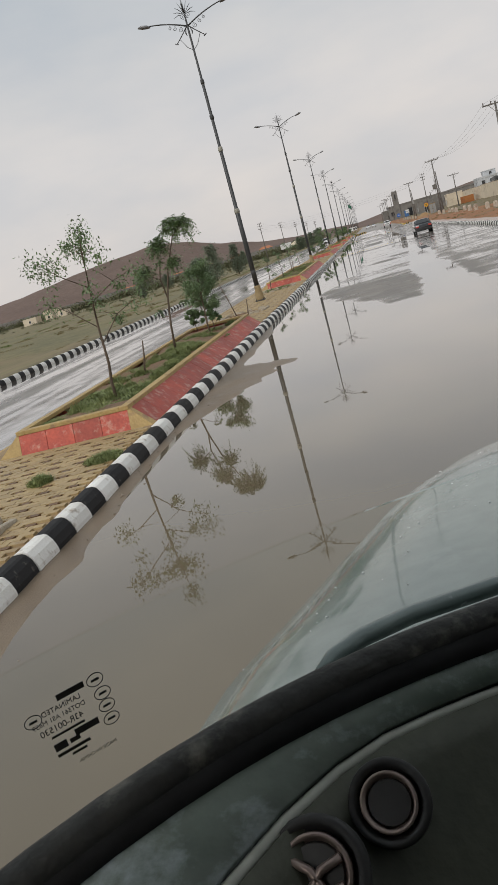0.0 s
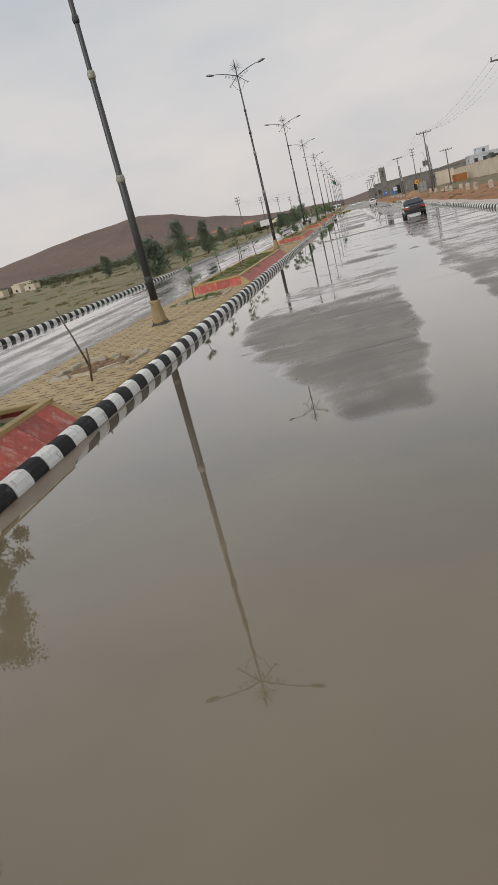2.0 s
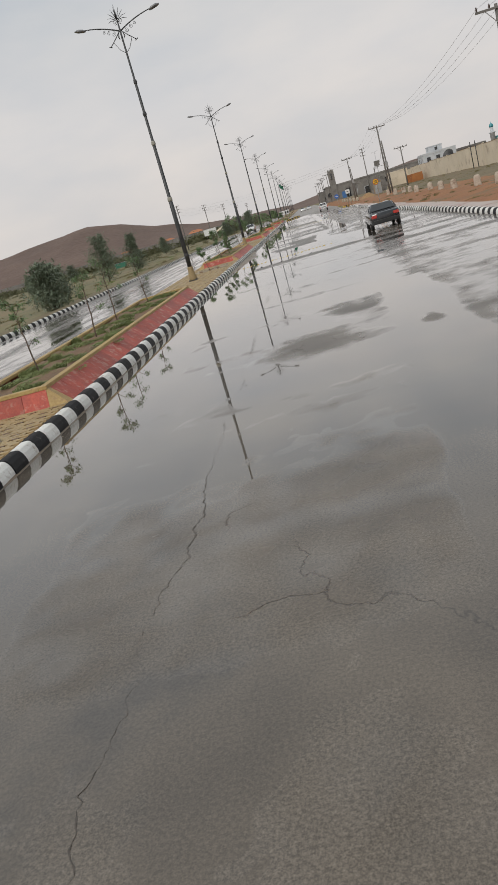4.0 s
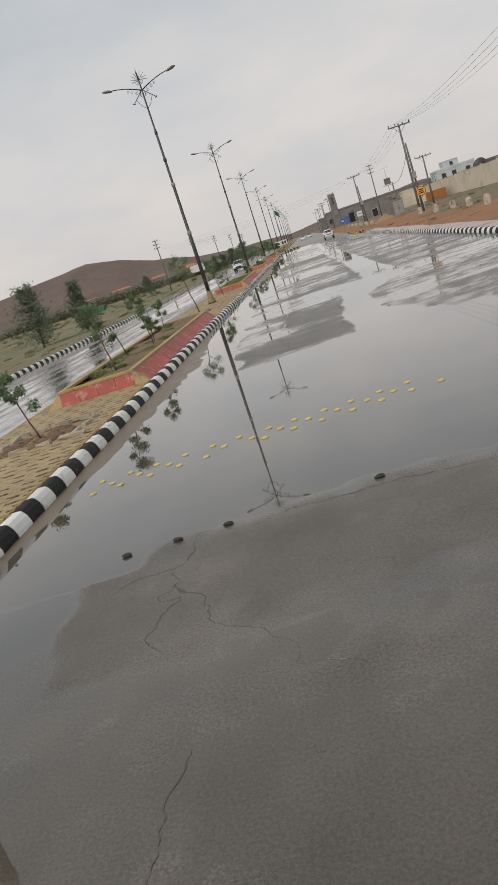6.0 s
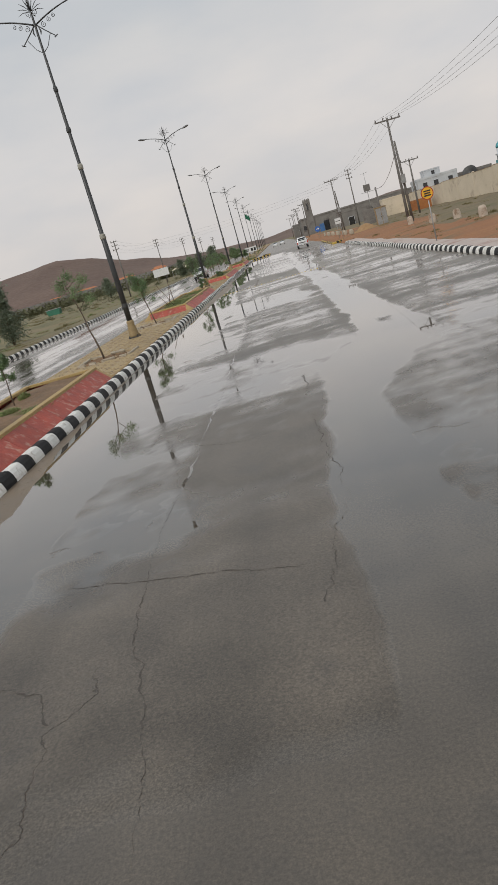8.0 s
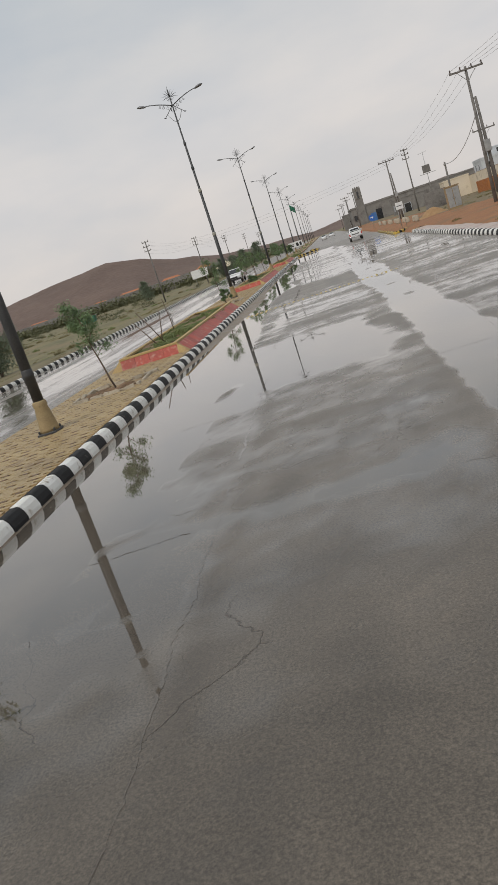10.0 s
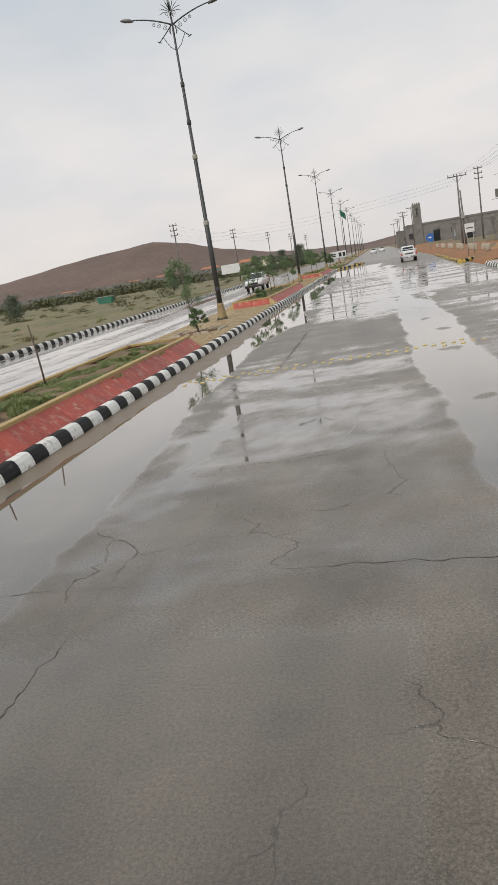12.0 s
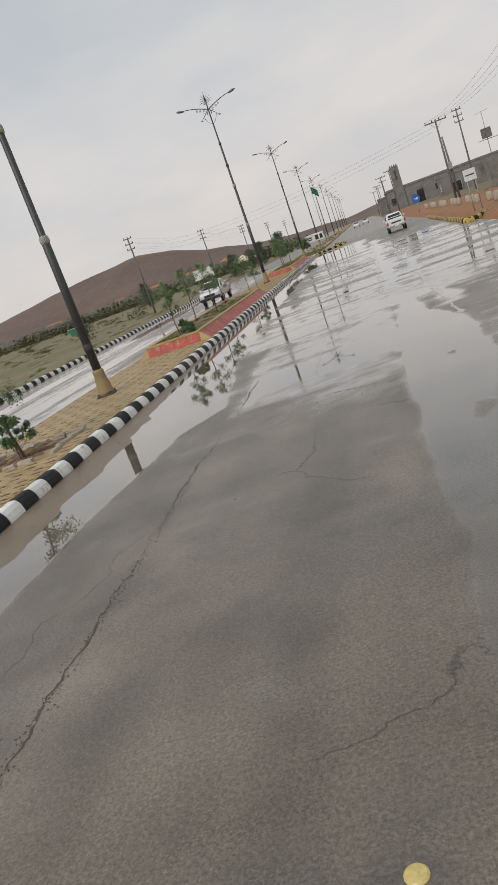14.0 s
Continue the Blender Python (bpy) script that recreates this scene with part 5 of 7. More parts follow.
def lobed_tree(base, stems, lobes, label, seed, leaf=0.06, lean=0.0):
    """A young tree with bent stems and separate drooping lobes of feathered leaves; lobes are (x, y, z, radius, sprays)."""
    rng = random.Random(seed)
    tree = thing("young_tree", pose(*base), label, "tree", "saplings in the median")
    bm = bmesh.new()
    for points, r0, r1 in stems:
        k = len(points) - 1
        tube(bm, [Vector((x + lean * z, y, z)) for x, y, z in points], [r0 + (r1 - r0) * i / k for i in range(k + 1)], 8)
    verts, faces = [], []
    for x, y, z, rad, sprays in lobes:
        heart = Vector((x + lean * z, y, z))
        for _ in range(sprays):
            d = Vector((rng.gauss(0, 1), rng.gauss(0, 1), rng.gauss(0.25, 0.8))).normalized()
            p = heart + d * rad * rng.uniform(0.0, 0.45)
            reach, droop = rad * rng.uniform(0.45, 1.0), rng.uniform(0.3, 1.1)
            spray = [p + d * reach * u - Vector((0, 0, droop * reach * u * u)) for u in (0, 0.25, 0.5, 0.75, 1.0)]
            if rng.random() < 0.5:
                tube(bm, spray, 0.0022, 3, False)
            side = d.cross(Vector((0, 0, 1))).normalized()
            for j in range(9):
                u = (j + 1) / 9 * 4
                i = min(3, int(u))
                c = spray[i].lerp(spray[i + 1], u - i)
                for s in (-1, 1):
                    q = (side * s + d * rng.uniform(0.1, 0.7) + Vector((0, 0, rng.uniform(-0.9, 0.15)))).normalized()
                    w = q.cross(Vector((rng.uniform(-0.6, 0.6), rng.uniform(-0.6, 0.6), 1))).normalized()
                    ln, wd = leaf * rng.uniform(0.7, 1.3), leaf * rng.uniform(0.16, 0.28)
                    k = len(verts)
                    verts += [tuple(c), tuple(c + q * ln * 0.5 + w * wd), tuple(c + q * ln), tuple(c + q * ln * 0.5 - w * wd)]
                    faces.append((k, k + 1, k + 2, k + 3))
    part("trunk", bm, BARK, tree, "thin brown forked trunk", True)
    me = bpy.data.meshes.new("crown")
    me.from_pydata(verts, [], faces)
    me.materials.append(LEAF)
    crown = new("crown", me)
    crown.parent = tree
    crown["label"] = "drooping lobes of feathered green leaves"


lobed_tree((-1.95, -17.4, 0.5),
           [([(0, 0, -0.15), (0.05, 0.03, 0.75), (0.16, 0, 1.49), (0.36, -0.05, 2.2), (0.62, 0, 2.85), (0.78, 0.02, 3.25)], 0.036, 0.010),
            ([(0.16, 0, 1.49), (0.06, 0.06, 2.02), (0.15, 0.1, 2.5), (0.19, 0.1, 2.9)], 0.022, 0.008),
            ([(0.06, 0.06, 2.02), (-0.15, 0.02, 2.15), (-0.33, 0, 2.3)], 0.014, 0.006),
            ([(0.36, -0.05, 2.2), (0.5, -0.1, 2.3), (0.6, -0.12, 2.4)], 0.012, 0.005),
            ([(0.70, 0, 3.0), (0.86, -0.05, 3.2), (0.97, -0.05, 3.4)], 0.010, 0.005),
            ([(0.03, 0, 1.0), (0.30, 0.05, 1.15), (0.60, 0.08, 1.25)], 0.009, 0.003),
            ([(0.03, 0, 0.8), (-0.12, -0.05, 1.05), (-0.18, -0.06, 1.25)], 0.008, 0.003)],
           [(0.97, -0.03, 3.28, 0.38, 150), (0.66, 0.05, 3.40, 0.26, 60), (0.19, 0.10, 2.90, 0.38, 130), (-0.33, 0, 2.30, 0.34, 110), (0.58, -0.12, 2.38, 0.27, 60),
            (0.45, 0.1, 3.2, 0.20, 18), (0.55, 0.08, 1.22, 0.20, 9), (-0.18, -0.06, 1.20, 0.18, 8), (0.1, 0.1, 2.4, 0.18, 10)],
           "tall forked young tree with drooping leaf lobes in planter", 217, 0.068, 0.05)
# leafy shoots at the foot of some trees
for k, (x, y, z, h) in enumerate(((-1.55, -13.6, 0.5, 1.0), (-2.4, -12.6, 0.5, 0.9), (-1.75, 106.0, 0.22, 1.1), (-1.9, 57.3, 0.5, 1.0), (-1.1, 119.8, 0.5, 0.6), (-1.5, 120.6, 0.5, 0.7))):
    sapling("shrub", (x, y, z), h, 300 + k, "low leafy green shrub", 0.8, (0, 0), 0.1, None, 0.06, 0.9, "shrubs in the median")


def sheared_stick(m, h, label):
    bm = tube(bmesh.new(), [(0, 0, -0.1), (0.02, 0.01, h * 0.5), (0.0, 0.03, h)], [0.025, 0.021, 0.016], 6)
    ob = part("bare_stake", bm, BARK, None, "", True)
    ob.matrix_basis = m
    return tagged(ob, label, "stake", "bare stakes in the median")


for x, y, z, h, rx, ry in ((-2.2, -6.2, 0.25, 1.5, 4, -14), (-1.7, 88.0, 0.5, 1.6, 6, -26), (-1.9, 87.6, 0.5, 1.3, -4, -32), (-2.5, 93.5, 0.5, 1.5, 3, -3),
                           (-1.3, -8.5, 0.25, 0.7, 8, 10), (-2.2, 54.0, 0.5, 1.0, 5, -12), (-1.9, -20.6, 0.5, 0.8, 3, 14), (-2.3, 90.0, 0.5, 1.2, 0, 12)):
    sheared_stick(pose(x, y, z, rx, ry, 0), h, "bare brown stake leaning in the soil")

# grass tufts: one object of stuff for each bed
rng = random.Random(9)


def grass_bed(y0, y1, x0, x1, z, count, label, kinds=(0, 1, 2)):
    verts, faces = [], []
    for _ in range(count):
        me = TUFT[rng.choice(kinds)]
        cy = rng.uniform(y0, y1)
        m = pose(rng.uniform(x0, x1), cy, z, 0, 0, rng.uniform(0, 360)) @ Matrix.Diagonal((*([rng.uniform(0.6, 1.2)] * 2), rng.uniform(0.6, 1.2), 1))
        k = len(verts)
        verts += [tuple(m @ v.co) for v in me.vertices]
        faces += [tuple(k + i for i in p.vertices) for p in me.polygons]
    me = bpy.data.meshes.new("grass")
    me.from_pydata(verts, [], faces)
    me.materials.append(GRASS)
    tagged(new("grass", me), label, "grass", "", "stuff")


grass_bed(-25.0, -19.5, -2.5, -0.95, 0.5, 46, "green weeds growing over the planter soil")
grass_bed(-18.5, -13.0, -2.5, -1.0, 0.5, 22, "patchy weeds on the planter soil")
grass_bed(10.0, 27.0, -2.6, -0.95, 0.5, 70, "green grass over the planter soil")
grass_bed(50.0, 63.5, -2.6, -1.0, 0.5, 16, "few weeds in the planter soil")
grass_bed(86.0, 100.0, -2.6, -0.95, 0.5, 76, "green grass over the planter soil")
grass_bed(119.8, 136.0, -2.6, -1.0, 0.5, 30, "green grass over the planter soil")
grass_bed(157.5, 173.5, -2.6, -1.0, 0.5, 30, "green grass over the planter soil")
grass_bed(-28.5, -28.1, -1.3, -1.05, 0.215, 3, "leafy weeds pushing up between the pavers", (1,))
grass_bed(-28.1, -27.4, -0.72, -0.40, 0.215, 2, "low green weeds beside the kerb", (0,))
grass_bed(4.9, 7.6, -2.7, -1.1, 0.23, 6, "weeds in the tree pit")
grass_bed(182, 200, -3.4, 0.0, 0.2, 60, "low green planting on the end island")
grass_bed(-19.3, -17.2, -2.1, -1.15, 0.5, 18, "lush green grass clump at the foot of the tree", (1,))
grass_bed(200, 330, -3.4, -0.4, 0.2, 60, "low green planting along the median")

# ---------------------------------------------------------------- cracks and open joints of the road
CRACK = surface("dark_open_crack", (0.050, 0.043, 0.036), (0.118, 0.100, 0.084), 6, 0.7, 0.4, fine=60)


def road_crack(points, width, material, label, seed, rough=0.05, gaps=0.0):
    """A ragged ribbon lying on the asphalt along a bent line."""
    rng = random.Random(seed)
    line, steps = [], []
    for (xa, ya), (xb, yb) in zip(points, points[1:]):
        n = max(2, int(math.hypot(xb - xa, yb - ya) / 0.05))
        steps += [(xa + (xb - xa) * i / n, ya + (yb - ya) * i / n) for i in range(n)]
    drift = 0.0
    verts, faces, last = [], [], False
    for i, (x, y) in enumerate(steps[:-1]):
        dx, dy = steps[i + 1][0] - x, steps[i + 1][1] - y
        d = math.hypot(dx, dy)
        drift = 0.90 * drift + rng.gauss(0, rough * 0.28)
        w = (width * 0.55 if material is CRACK else width) * rng.uniform(0.05, 1.0) * (0.6 + 0.5 * math.sin(i * 0.07 + seed))
        jig = drift + rng.gauss(0, rough * 0.08)
        cx, cy = x - dy / d * jig, y + dx / d * jig
        here = value_noise(np.array([i * 0.026]), np.array([seed * 3.7]), 91)[0] > gaps
        k = len(verts)
        verts += [(cx - dy / d * w, cy + dx / d * w), (cx + dy / d * w, cy - dx / d * w)]
        if last and here:
            faces.append((k - 2, k - 1, k + 1, k))
        last = here
    v = np.array(verts)
    z = np.maximum(road_height(v[:, 0], v[:, 1]), 0.0) + 0.0025
    me = bpy.data.meshes.new("road_crack")
    me.from_pydata([(a, b, c) for (a, b), c in zip(verts, z)], [], faces)
    me.materials.append(material)
    return tagged(new("road_crack", me), label, "crack", "cracks in the road", "structure")


L_CRACK, L_JOINT = "dark ragged crack along the asphalt joint", "open joint of the asphalt filled with rain water"
road_crack([(2.4, -7.2), (2.5, -5.5), (3.15, -4.0), (3.2, 8), (3.0, 24), (3.2, 33)], 0.016, CRACK, L_CRACK, 1, 0.06, 0.35)
road_crack([(2.4, -3.4), (3.4, -3.25), (4.4, -3.15), (5.2, -2.8), (8.6, -2.4)], 0.020, CRACK, "dark ragged crack across the lanes", 2, 0.05, 0.1)
road_crack([(1.8, 35.6), (2.3, 35.5), (2.95, 35.55), (3.2, 36.2), (3.7, 36.4), (6.4, 36.2)], 0.014, CRACK, "dark ragged crack across the lanes", 3, 0.05, 0.1)
road_crack([(3.9, 45.6), (3.6, 47.5), (3.3, 49.2), (3.2, 50.2)], 0.018, CRACK, L_CRACK, 4, 0.04, 0.1)
road_crack([(3.2, 50.2), (3.25, 52), (3.3, 54.3), (3.35, 59), (3.3, 66), (3.2, 76)], 0.035, SHALLOW, L_JOINT, 5, 0.03, 0.25)
road_crack([(2.4, 49.95), (3.2, 49.75), (3.75, 49.55), (4.9, 49.2)], 0.016, CRACK, "dark ragged crack across the lanes", 6, 0.05, 0.1)
road_crack([(2.3, 48.3), (2.7, 48.1), (2.95, 47.6)], 0.018, CRACK, "short branching crack in the asphalt", 7, 0.05)
road_crack([(3.2, 54.3), (4.0, 53.8), (5.3, 54.3)], 0.018, CRACK, "dark ragged crack across the lanes", 8, 0.05, 0.1)
road_crack([(2.1, 92.8), (3.1, 92.95), (3.5, 93.0), (4.8, 92.6), (6.0, 92.7)], 0.016, CRACK, "thin ragged crack across the lanes", 9, 0.05)
road_crack([(3.0, 94.4), (3.05, 97.3), (3.05, 99.4), (2.96, 101.4), (3.1, 104.5), (3.12, 107.8)], 0.034, CRACK, L_CRACK, 10, 0.05)
road_crack([(2.38, 84.1), (3.0, 83.56), (3.15, 83.33), (3.74, 83.56), (4.5, 83.75)], 0.020, CRACK, "dark ragged crack across the lanes", 90, 0.04)
road_crack([(3.05, 83.4), (3.03, 82.6), (3.02, 81.8), (3.05, 80.2)], 0.020, CRACK, L_CRACK, 91, 0.05)
road_crack([(5.1, 90.1), (5.02, 87.5), (4.83, 86.5)], 0.022, SHALLOW, L_JOINT, 92, 0.03)
road_crack([(3.6, 86.2), (4.2, 86.3), (4.85, 86.35)], 0.016, CRACK, "thin ragged crack across the lanes", 93, 0.05, 0.15)
road_crack([(4.3, 84.3), (4.92, 84.1), (5.3, 84.2)], 0.014, CRACK, "thin ragged crack across the lanes", 94, 0.05)
road_crack([(4.45, 112.7), (4.46, 107.2), (4.6, 104.3)], 0.024, SHALLOW, L_JOINT, 95, 0.03, 0.15)
road_crack([(4.85, 48.5), (5.2, 50.7), (5.05, 53.0), (4.98, 55.0), (5.1, 58.0)], 0.018, CRACK, "dark ragged crack along the shore of the puddle", 96, 0.06, 0.15)
road_crack([(2.72, -10.45), (2.8, -10.1), (3.14, -10.1), (3.5, -9.88), (3.72, -9.45), (4.3, -9.24)], 0.018, CRACK, "dark ragged crack across the drained lane", 97, 0.04)
road_crack([(3.1, 104.0), (3.6, 104.1), (4.6, 104.25), (6.1, 103.8)], 0.020, CRACK, "thin ragged crack across the lanes", 11, 0.05)
road_crack([(3.13, 104.5), (3.0, 112), (3.1, 120), (3.2, 150)], 0.03, SHALLOW, L_JOINT, 12, 0.03, 0.3)
road_crack([(6.05, 117), (6.1, 119), (6.2, 135), (6.3, 158)], 0.12, SHALLOW, L_JOINT, 13, 0.03, 0.15)
road_crack([(7.5, 108), (7.4, 119), (7.2, 150)], 0.11, SHALLOW, L_JOINT, 14, 0.03, 0.2)
for k, y in enumerate((115.2, 116.6, 117.4, 118.3, 119.4, 121.0, 123.2)):
    road_crack([(1.6, y + 0.4), (5.3, y), (8.0, y - 0.6), (10.5, y - 0.8)], 0.15 if k in (1, 3) else 0.022, SHALLOW if k in (1, 3, 5) else CRACK, "transverse groove across the lanes", 20 + k, 0.05, 0.25)
for k, y in enumerate((10.5, 19.8, 28.4, 60.4, 67.5, 73.1, 82.6, 133.0, 141.0)):
    road_crack([(1.7, y), (4.1, y + 0.15), (6.2, y + 0.05), (11.5, y + 0.3)], 0.014, CRACK, "thin ragged crack across the lanes", 40 + k, 0.06, 0.3)

for k in range(11):
    y = -12.4 + 1.12 * k
    a = max(1.5, 2.9 + 0.36 * (-11 - y))
    road_crack([(a, y - 0.15), ((a + 5.3) / 2, y + 0.1 * math.sin(k * 2.3)), (5.35, y + 0.2)], 0.029, CRACK, "ragged crack across the drained lane", 60 + k, 0.05, 0.33)
for k, (x, y) in enumerate(((5.2, -9.5), (5.3, -6.0), (2.5, -8.6), (2.7, -6.1), (3.4, -10.6), (4.3, -8.3), (3.7, -6.4), (4.6, -4.4), (3.1, -3.9))):
    road_crack([(x - 0.2, y - 1.1), (x + 0.15, y - 0.2), (x - 0.1, y + 0.6), (x + 0.2, y + 1.4)], 0.021, CRACK, "crumbling crack along the lane seam", 80 + k, 0.055, 0.36)

rng = random.Random(63)
verts, faces = [], []
for _ in range(520):
    x, y = 3.03 + rng.gauss(0, 0.045), rng.uniform(94.3, 101.5)
    s = rng.uniform(0.004, 0.011)
    z = max(float(road_height(np.array([x]), np.array([y]))[0]), 0.0) + 0.003
    k = len(verts)
    verts += [(x + s * dx * rng.uniform(0.7, 1.3), y + s * dy * rng.uniform(0.7, 1.3), z + s * 0.6 * dz) for dx, dy, dz in ((1, 0, 0), (0, 1, 0), (-1, 0, 0), (0, -1, 0), (0, 0, 1))]
    faces += [(k, k + 1, k + 4), (k + 1, k + 2, k + 4), (k + 2, k + 3, k + 4), (k + 3, k, k + 4)]
me = bpy.data.meshes.new("gravel")
me.from_pydata(verts, [], faces)
me.materials.append(surface("crumbled_asphalt", (0.035, 0.030, 0.026), (0.16, 0.135, 0.11), 30, 0.7, 0.2, fine=60))
tagged(new("gravel", me), "crumbled asphalt grit along the open crack", "gravel", "", "stuff")

# pebbles and litter washed against the kerb
rng = random.Random(61)
verts, faces = [], []
for _ in range(420):
    y = rng.choice((rng.uniform(-34, -19), rng.uniform(42, 60), rng.uniform(92, 112), rng.uniform(-34, 112)))
    x = 0.05 + abs(rng.gauss(0, 0.32))
    s = rng.uniform(0.006, 0.018) * (2.0 if rng.random() < 0.06 else 1.0)
    z = max(float(silt_height(np.array([x]), np.array([y]))[0]), float(road_height(np.array([x]), np.array([y]))[0])) + s * 0.2
    if z < -0.002:
        continue
    k = len(verts)
    verts += [(x + s * rng.uniform(0.7, 1.3) * dx, y + s * rng.uniform(0.7, 1.3) * dy, z + s * rng.uniform(0.4, 0.8) * dz) for dx, dy, dz in ((1, 0, 0), (0, 1, 0), (-1, 0, 0), (0, -1, 0), (0, 0, 1), (0, 0, -1))]
    faces += [(k, k + 1, k + 4), (k + 1, k + 2, k + 4), (k + 2, k + 3, k + 4), (k + 3, k, k + 4), (k + 1, k, k + 5), (k + 2, k + 1, k + 5), (k + 3, k + 2, k + 5), (k, k + 3, k + 5)]
me = bpy.data.meshes.new("gravel")
me.from_pydata(verts, [], faces)
me.materials.append(surface("small_stone", (0.10, 0.08, 0.06), (0.34, 0.29, 0.23), 9, 0.7, 0.2, fine=30))
tagged(new("gravel", me), "small stones washed against the kerb", "gravel", "", "stuff")

# ---------------------------------------------------------------- road studs
bm = lathe(bmesh.new(), [(0.055, -0.06), (0.055, 0.004), (0.046, 0.012), (0.028, 0.015)], 16)
bmesh.ops.recalc_face_normals(bm, faces=bm.faces)
stud_me = bpy.data.meshes.new("road_stud")
bm.to_mesh(stud_me)
bm.free()
stud_me.materials.append(STUD)
rng = random.Random(3)
for Y, x0, n, slope in ((39.3, 0.70, 13, 0.12), (93.9, 0.81, 17, 0.11)):
    for r in range(3):
        for i in range(n):
            x = x0 + 0.435 * i - 0.21 * r
            if rng.random() < 0.06 or x < 0.7:
                continue
            st = new("road_stud", stud_me)
            st.matrix_basis = pose(x + rng.uniform(-0.02, 0.02), Y + 0.27 * r + slope * (x - 1.5) + rng.uniform(-0.03, 0.03), 0.004, rng.uniform(-3, 3), rng.uniform(-3, 3), 0)
            tagged(st, "round yellow ceramic road stud set in the asphalt", "road stud", "rows of road studs")
for x in (1.96, 2.52, 3.07, 4.70):
    bm = bmesh.new()
    bmesh.ops.create_icosphere(bm, subdivisions=2, radius=0.055, matrix=Matrix.Diagonal((1.1, 0.8, 0.4, 1)))
    for v in bm.verts:
        v.co *= rng.uniform(0.72, 1.12)
    ob = part("road_stud", bm, RUBBER)
    ob.matrix_basis = pose(x, 36.3 + 0.1 * (x - 2), 0.015)
    tagged(ob, "worn dark broken road stud on the asphalt", "road stud", "broken road studs")

# ---------------------------------------------------------------- right side: verge, blocks, poles
STRAW = surface("dry_grass", (0.13, 0.115, 0.045), (0.26, 0.21, 0.10), 1.0, 0.7, 0.0, fine=5)


def verge_grass(count, x0, x1, y0, y1, seed, label, material=None, grow=1.0):
    """Dry tufts and a few green ones scattered over the bank."""
    rng = random.Random(seed)
    verts, faces = [], []
    for _ in range(count):
        me = rng.choice(TUFT)
        x, y, k = rng.uniform(x0, x1), rng.uniform(y0, y1), grow * rng.uniform(0.7, 2.0)
        z = float(ground_height(np.array([x]), np.array([y]))[0]) - 0.03
        m = pose(x, y, z, 0, 0, rng.uniform(0, 360)) @ Matrix.Diagonal((k, k, k * 0.8, 1))
        base = len(verts)
        verts += [tuple(m @ v.co) for v in me.vertices][:600]
        faces += [tuple(base + i for i in p.vertices) for p in me.polygons if max(p.vertices) < 600]
    me = bpy.data.meshes.new("grass")
    me.from_pydata(verts, [], faces)
    me.materials.append(material or STRAW)
    tagged(new("grass", me), label, "grass", "", "stuff")


verge_grass(150, 19.5, 35, 30, 200, 81, "dry straw-coloured tufts on the bank below the wall")
verge_grass(60, 14, 19, 30, 120, 82, "few dry tufts on the orange dirt verge")
verge_grass(140, -30, -14, 10, 190, 83, "dry tufts along the verge of the far carriageway")
verge_grass(110, -80, -20, 60, 260, 84, "rough green grass clumps over the field", GRASS, 1.7)
verge_grass(170, -80, -18, 40, 260, 85, "patches of dry grass over the field", STRAW, 2.2)
bm = bmesh.new()
block(bm, ROAD_R + 0.225, 13.75, 0, 129, -0.2, 0.24, 0.01)
tagged(part("pavement", bm, surface("pale_wet_paving", (0.36, 0.275, 0.235), (0.56, 0.465, 0.415), 1.2, 0.45, 0.3, fine=9, stain=(0.30, 0.12, 0.07), stain_amount=0.3, stain_scale=0.8)), "pale reddish wet paving beside the road", "pavement", "", "structure")
def weathered_block(name, w, d, h, seed, material):
    """A squat cast block: battered sides, rounded crown, knocked corners."""
    rng = random.Random(seed)
    bm = bmesh.new()
    rings = []
    for z, k in ((-0.15, 1.0), (0.08 * h, 1.0), (0.62 * h, 0.94), (0.86 * h, 0.84), (0.97 * h, 0.62), (h, 0.28)):
        ring = []
        for i in range(16):
            a = 2 * math.pi * (i + 0.5) / 16
            c, e = math.cos(a), math.sin(a)
            q = (abs(c) ** 5 + abs(e) ** 5) ** -0.2
            j = 1 + rng.uniform(-0.025, 0.025)
            ring.append(bm.verts.new((0.5 * w * k * q * c * j, 0.5 * d * k * q * e * j, z + rng.uniform(-0.01, 0.01))))
        rings.append(ring)
    for lo, hi in zip(rings, rings[1:]):
        for i in range(16):
            bm.faces.new((lo[i], lo[(i + 1) % 16], hi[(i + 1) % 16], hi[i]))
    bm.faces.new(rings[-1])
    bm.faces.new(rings[0][::-1])
    return part(name, bm, material, smooth=True)


TAN_CAST = surface("tan_cast_concrete", (0.36, 0.29, 0.23), (0.56, 0.47, 0.38), 3.5, 0.8, 0.5, fine=50, stain=(0.22, 0.14, 0.09), stain_amount=0.35, stain_scale=2.2)
bollards = [weathered_block("concrete_block", 0.52, 0.5, 0.74, 300 + k, TAN_CAST) for k in range(3)]
rows = [24, 31.5, 38.8, 46.2, 53.5, 61, 68.5, 76, 84, 91, 98.7, 106, 118]
for k, y in enumerate(rows):
    m = pose(16.7 + 0.011 * y + 0.2 * math.sin(k * 2.1), y, 0.40, 0, 0, 7 * math.sin(k * 1.3))
    if k < 3:
        bollards[k].matrix_basis = m
        tagged(bollards[k], "squat tan concrete bollard with rounded top on verge", "concrete bollard", "concrete bollards along the verge")
    else:
        copy_thing(bollards[k % 3], m)
kerb_blocks = [weathered_block("concrete_block", 0.44, 0.52, 0.56, 310 + k, STONE_WHITE) for k in range(3)]
